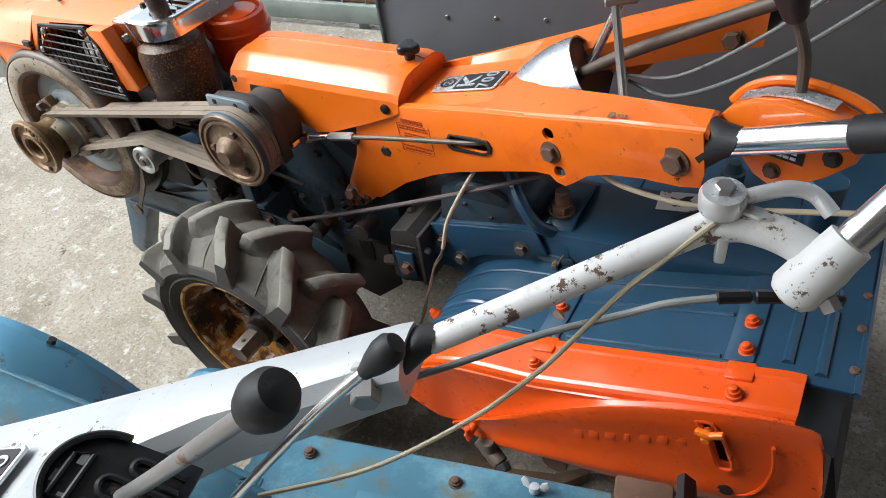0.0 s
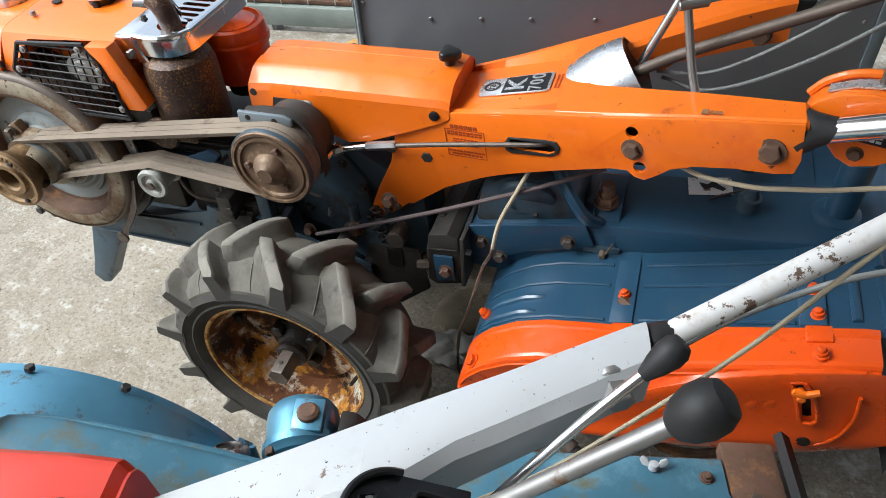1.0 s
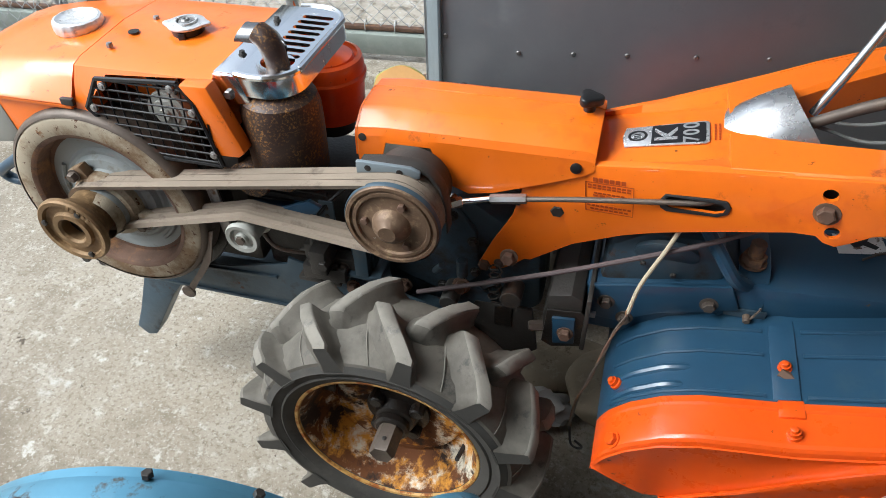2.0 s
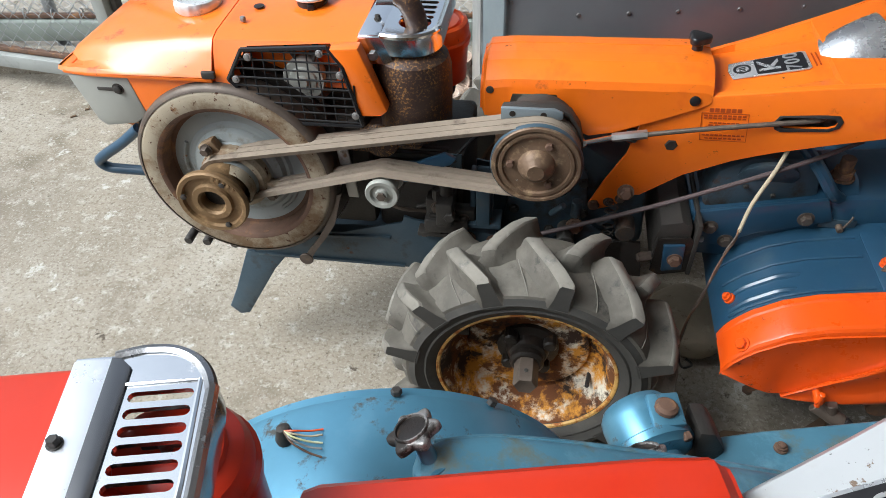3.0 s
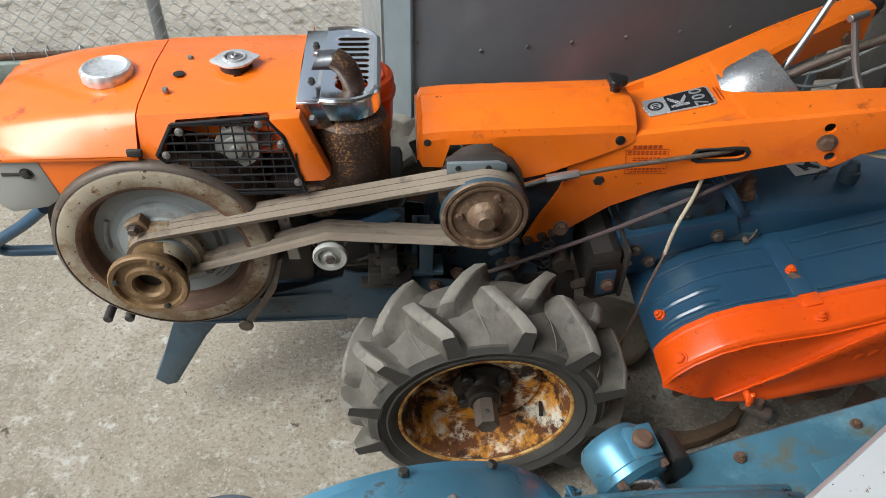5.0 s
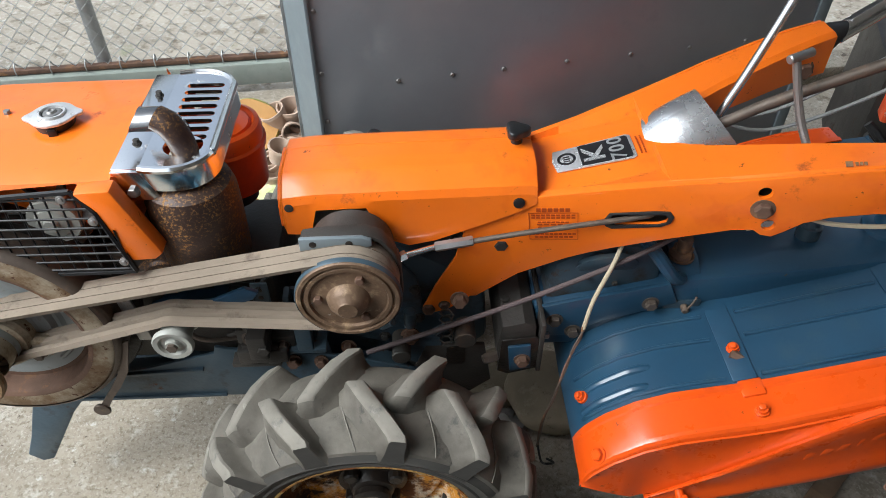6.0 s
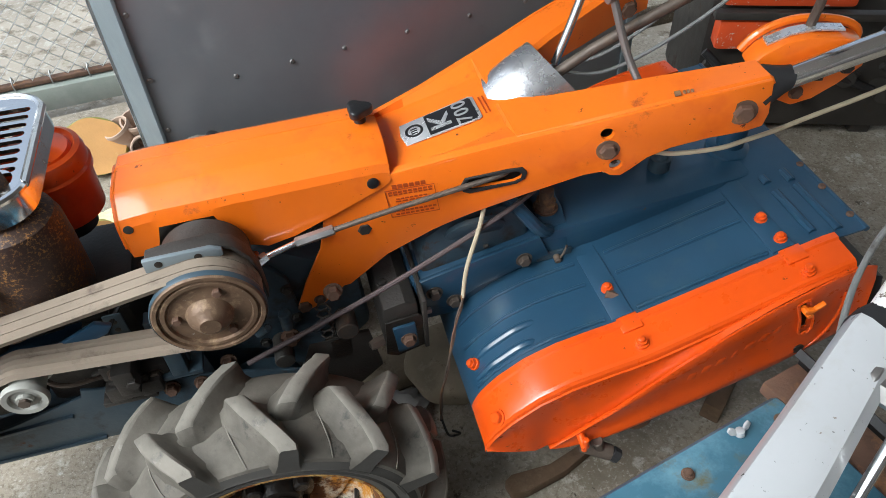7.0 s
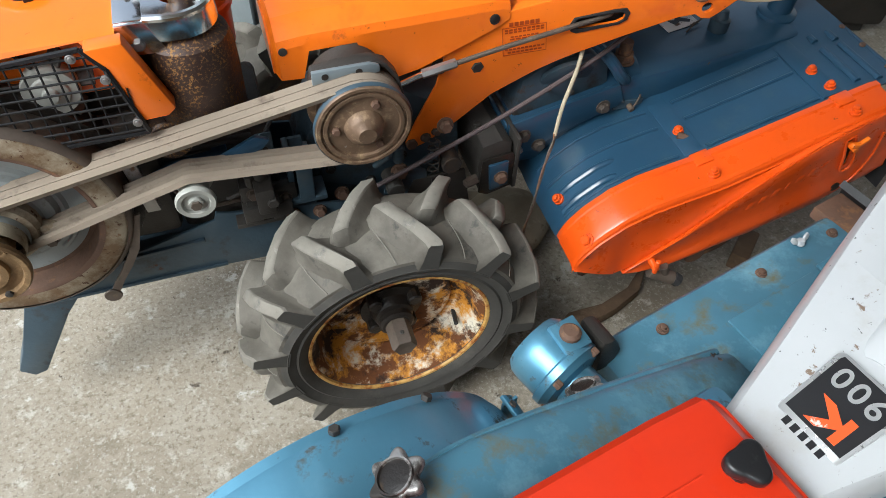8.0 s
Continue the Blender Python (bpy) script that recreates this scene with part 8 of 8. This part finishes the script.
def red_tiller_cover(F):
    prof = [(0.205, 0.36), (0.215, 0.405), (0.24, 0.424), (0.30, 0.430), (0.50, 0.432), (0.715, 0.432)]
    secs = [[(x, 0.262, z - 0.10), (x, 0.262, z - 0.012), (x, 0.256, z - 0.003), (x, 0.246, z), (x, 0.205, z + 0.001), (x, 0.198, z + 0.006), (x, 0.06, z + 0.008), (x, -0.24, z + 0.008), (x, -0.262, z - 0.012), (x, -0.262, z - 0.10)] for x, z in prof]
    rc = part("rotary_cover", thicken(loft(secs, closed=False), 0.003), BLUE_STAINED, F, "light blue tiller cover, stained and dusty")
    for x, y in ((0.31, 0.226), (0.52, 0.226), (0.69, 0.226)):
        bolt(rc, (x, y, 0.432), (0, 0, 1), 0.0075, 0.010, RUSTY, kind="cap")
    part("cover_step", box(0.60, 0.71, 0.08, 0.19, 0.439, 0.446, 0.006), BLUE_STAINED, rc)
    part("cover_step", prism([(0.40, 0.10), (0.57, 0.10), (0.585, 0.115), (0.585, 0.185), (0.40, 0.185)], 0.438, 0.443, "xy", 0.003), BLUE_STAINED, rc)
    pl = part("end_plate", box(0.718, 0.790, -0.24, 0.285, 0.404, 0.430, 0.004), RUSTY, F, "rust-brown end plate")
    bolt(pl, (0.750, 0.20, 0.430), (0, 0, 1), 0.008, 0.005, BROWN_STEEL)
    secs = [[(x, y, z) for y in (-0.24, 0.0, 0.295)] for x, z in ((0.792, 0.434), (0.80, 0.445), (0.815, 0.43), (0.826, 0.36), (0.83, 0.28))]
    part("rubber_flap", thicken(loft(secs, closed=False), 0.004), RUBBER, F, "black rubber tail flap")
    part("pale_stripe", box(0.640, 0.646, -0.05, 0.115, 0.4462, 0.4475, 0.0005), WHITE, rc)
    tm = Matrix.Translation((0.685, 0.0, 0.4405))
    part("lettering_bars", join(*[prism([(-0.014, y), (0.016, y), (0.016, y + 0.009), (-0.014, y + 0.009)], 0, 0.0010, "xy", 0, m=tm) for y in (-0.04, -0.02)], *[box(x - 0.004, x + 0.004, 0.0, 0.028, 0, 0.0010, 0, m=tm) for x in (-0.010, 0.001, 0.012)]), CREAM_INK, rc, "cream maker's lettering, worn to bars")
    for y in (-0.18, 0.0, 0.18):
        part("tine", tube([(0.50, y, 0.24), (0.56, y, 0.16), (0.62, y + 0.02, 0.07), (0.63, y + 0.05, 0.012)], 0.009, 6), RUSTY, F)
    part("tine_shaft", rod((0.50, -0.25, 0.24), (0.50, 0.25, 0.24), 0.022), RUSTY, F)
    part("tine_mount", box(0.47, 0.53, -0.03, 0.03, 0.24, 0.43, 0.006), DARK_IRON, F)
    wn_ = new("wing_nut")
    wn_.matrix_basis = F.matrix_basis @ Matrix.Translation((0.622, 0.236, 0.4335))
    tagged(wn_, "small white plastic wing nut lying on the blue cover", "wing nut")
    for k, tilt in ((-1, 35), (1, -25)):
        part("wing", prism([(0.0, 0.0), (0.012, 0.002), (0.017, 0.009), (0.013, 0.015), (0.006, 0.012)], -0.002, 0.002, "xz", 0.0012, m=pose(0.003 * k, 0, 0.003, tilt, 0, 0 if k > 0 else 170)), WHITE, wn_)
    part("nut", lathe([(0.006, 0), (0.0075, 0.002), (0.0065, 0.010), (0.003, 0.011)], (0, 0, 0), (0, 0.2, 1), 12), WHITE, wn_)


# ---- loose things on the ground ----
def clutter():
    def put(name, bm, mat, at, label, cat, grp=""):
        lo = min(v.co.z for v in bm.verts)
        bmesh.ops.translate(bm, vec=(0, 0, -lo - 0.002), verts=bm.verts)
        ob = link(name, bm, mat)
        ob.matrix_basis = pose(*at)
        tagged(ob, label, cat, grp)
        return ob

    def half_nut(r, seed, skin, flesh, tilt):
        bm = lumpy(r, seed, (1.15, 1, 1), 0.08, 2.0, 4)
        bmesh.ops.bisect_plane(bm, geom=bm.verts[:] + bm.edges[:] + bm.faces[:], plane_co=(0, 0, r * 0.25), plane_no=(0, 0, 1), clear_outer=True)
        edges = [e for e in bm.edges if e.is_boundary]
        fill = bmesh.ops.contextual_create(bm, geom=edges)
        for fc in fill["faces"]:
            fc.material_index = 1
        bmesh.ops.transform(bm, matrix=pose(0, 0, 0, tilt[0], tilt[1], tilt[2]), verts=bm.verts)
        return bm

    g = "coconut pieces by the gate"
    put("coconut", lumpy(0.066, 1, (1.12, 1, 0.92), 0.06, 2.0), COCO_GREEN, (-1.238, 1.105, 0, 0, 0, 10), "whole green coconut lying on the concrete", "coconut", g)
    put("coconut_husk", half_nut(0.060, 2, 0, 0, (40, 28, 20)), [COCO_HUSK, RUSTY], (-1.355, 1.135, 0), "opened brown coconut husk, hollow side up", "coconut", g)
    put("coconut_husk", lumpy(0.07, 9, (1.1, 1, 0.9), 0.12), COCO_HUSK, (-1.22, 1.245, 0), "old brown coconut husk", "coconut", g)
    put("coconut", half_nut(0.07, 4, 0, 0, (75, 0, -30)), [COCO_GREEN, COCO_FLESH], (-1.115, 1.19, 0), "cut coconut showing ochre fibre", "coconut", g)
    put("coconut", half_nut(0.065, 6, 0, 0, (60, 0, 20)), [COCO_HUSK, COCO_FLESH], (-1.075, 1.12, 0), "cut coconut piece, orange-brown", "coconut", g)
    g2 = "coconut pieces behind the engine"
    put("coconut", half_nut(0.085, 7, 0, 0, (62, 0, 15)), [COCO_GREEN, COCO_FLESH], (-0.435, 1.425, 0), "large cut coconut, yellow-green skin and ochre flesh", "coconut", g2)
    put("coconut", half_nut(0.07, 8, 0, 0, (70, 0, 40)), [COCO_GREEN, COCO_FLESH], (-0.40, 0.99, 0), "cut coconut piece lying on the concrete", "coconut", g2)
    put("cabbage_leaf", lumpy(0.06, 11, (1.2, 0.9, 0.35), 0.35, 3.5, 4), LEAF_PALE, (-0.375, 1.14, 0), "pale crumpled cabbage leaf", "leaf")
    random.seed(4)
    for k in range(16):
        x, y = -0.355 + 0.085 * random.random(), 1.26 + 0.25 * random.random()
        r = 0.030 + 0.014 * random.random()
        pot = join(lathe([(r * 0.62, 0), (r * 0.72, 0.003), (r * 1.05, r * 1.5), (r * 1.12, r * 1.55), (r * 1.10, r * 1.8), (r * 0.98, r * 1.8), (r * 0.66, 0.012), (0, 0.010)], (0, 0, 0), (0, 0, 1), 18))
        bmesh.ops.transform(pot, matrix=pose(0, 0, 0, random.choice((0, 15, 75, 95)), random.uniform(-25, 25), random.uniform(0, 360)), verts=pot.verts)
        put("clay_pot", pot, TERRACOTTA, (x, y, 0.0 if k < 11 else 0.055), "small dusty clay pot in a heap", "pot", "heap of clay pots")
    put("clay_pot", lathe([(0.020, 0), (0.024, 0.003), (0.034, 0.052), (0.036, 0.055), (0.035, 0.062), (0.031, 0.062), (0.021, 0.010), (0, 0.008)], (0, 0, 0), (0, 0, 1), 18), TERRACOTTA, (-0.338, 1.215, 0), "small pinkish clay pot standing on the concrete", "pot", "heap of clay pots")
    put("grey_tile", prism([(-0.045, -0.05), (0.03, -0.055), (0.05, 0.03), (0.012, 0.058), (-0.035, 0.02)], 0, 0.012, "xy", 0.002), TARP, (-0.322, 1.022, 0, 0, 0, 12), "broken grey tile lying on the concrete", "tile")
    loop = [(-0.42, 1.085, 0.004), (-0.36, 1.095, 0.003), (-0.30, 1.075, 0.004), (-0.262, 1.04, 0.003), (-0.285, 1.0, 0.004), (-0.33, 0.975, 0.003), (-0.39, 0.965, 0.004), (-0.45, 0.98, 0.004)]
    cord = link("cord", tube(loop, 0.0048, 8), RUBBER)
    tagged(cord, "loop of black rubber cord on the concrete", "cord")
    random.seed(12)
    bits = []
    for k in range(130):
        a, r = random.uniform(0, 6.28), abs(random.gauss(0, 0.13))
        x, y = -1.18 + 1.5 * r * math.cos(a), 1.26 + 0.7 * r * math.sin(a)
        if y < 1.5:
            bits.append(box(-random.uniform(0.006, 0.018), 0.006, -0.004, random.uniform(0.002, 0.007), 0.0, 0.0035, 0, m=pose(x, y, 0.0, 0, random.uniform(-12, 12), random.uniform(0, 360))))
    litter = link("leaf_litter", join(*bits), WOOD)
    tagged(litter, "dry brown leaf and husk scraps on the concrete", "litter", kind="stuff")
    put("tarpaulin", lumpy(0.15, 21, (0.9, 0.8, 0.55), 0.5, 4.0, 4), TARP, (-0.10, 0.62, 0), "crumpled grey tarpaulin under the machine", "tarpaulin")
    bm = prism([(-0.115, -0.022), (-0.085, -0.030), (0.0, -0.020), (0.08, 0.004), (0.125, 0.045), (0.118, 0.058), (0.06, 0.022), (-0.02, 0.006), (-0.10, 0.014), (-0.118, 0.006)], 0, 0.030, "xy", 0.004)
    put("wood_piece", bm, WOOD, (0.520, 0.128, 0, 0, 0, 6), "split dark wooden stick on the concrete", "wood")
    put("wood_piece", box(-0.05, 0.05, -0.02, 0.02, 0, 0.05, 0.004), WOOD, (0.90, 0.178, 0, 0, 0, 40), "short rough wooden block", "wood")
    put("stone", lumpy(0.105, 31, (1, 0.95, 0.55), 0.10, 1.6, 4), STONE, (0.375, 0.40, 0), "rounded brown stone in the shade under the hitch", "stone")
    put("stone", lumpy(0.095, 33, (1.25, 0.8, 0.30), 0.12, 1.6, 4), STONE, (0.26, 0.46, 0, 0, 0, 25), "flat greenish-brown stone behind the wheel", "stone")
    put("cloth_rag", lumpy(0.055, 35, (1.3, 0.8, 0.5), 0.45, 3.0, 4), TARP, (0.225, 0.33, 0, 0, 0, 15), "crumpled pale rag beside the stone", "rag")
    # the dark machine parked behind the panel
    M = new("parked_machine")
    M.matrix_basis = pose(1.28, 1.02, 0, 0, 0, -20)
    tagged(M, "dark red parked machine in the shade behind the sheet-metal panel", "machine")
    part("base", box(0.0, 0.62, 0.06, 0.46, 0.03, 0.44, 0.02), DARK_IRON, M)
    part("hood", box(0.02, 0.36, 0.02, 0.14, 0.43, 0.50, 0.012), EMBLEM_RED, M, "red sheet hood")
    part("hood", box(0.02, 0.26, 0.01, 0.10, 0.31, 0.395, 0.010), EMBLEM_RED, M, "red side sheet")
    part("rail", box(0.0, 0.44, 0.0, 0.03, 0.402, 0.424, 0.004), DARK_IRON, M)
    part("label_bars", join(*[box(0.10 + 0.02 * k, 0.115 + 0.02 * k, 0.0085, 0.010, 0.345, 0.358, 0) for k in range(4)]), CREAM_INK, M)
    for k in range(5):
        part("fitting", join(rod((0.04 + 0.12 * k, 0.0, 0.18 + 0.05 * (k % 2)), (0.04 + 0.12 * k, 0.08, 0.18 + 0.05 * (k % 2)), 0.026), rod((0.01 + 0.12 * k, 0.03, 0.26), (0.08 + 0.12 * k, 0.03, 0.23), 0.010)), DARK_IRON, M)
    part("hose", tube([(0.0, 0.02, 0.30), (0.12, -0.02, 0.22), (0.3, -0.01, 0.26), (0.5, 0.03, 0.18)], 0.012, 8), RUBBER, M)
    for x in (0.06, 0.54):
        part("foot", box(x - 0.03, x + 0.03, 0.08, 0.44, 0, 0.04, 0.004), DARK_IRON, M)


# ---- build ----
setting()
fence()
gate()
metal_panel()
orange_tiller()
red_tiller()
clutter()
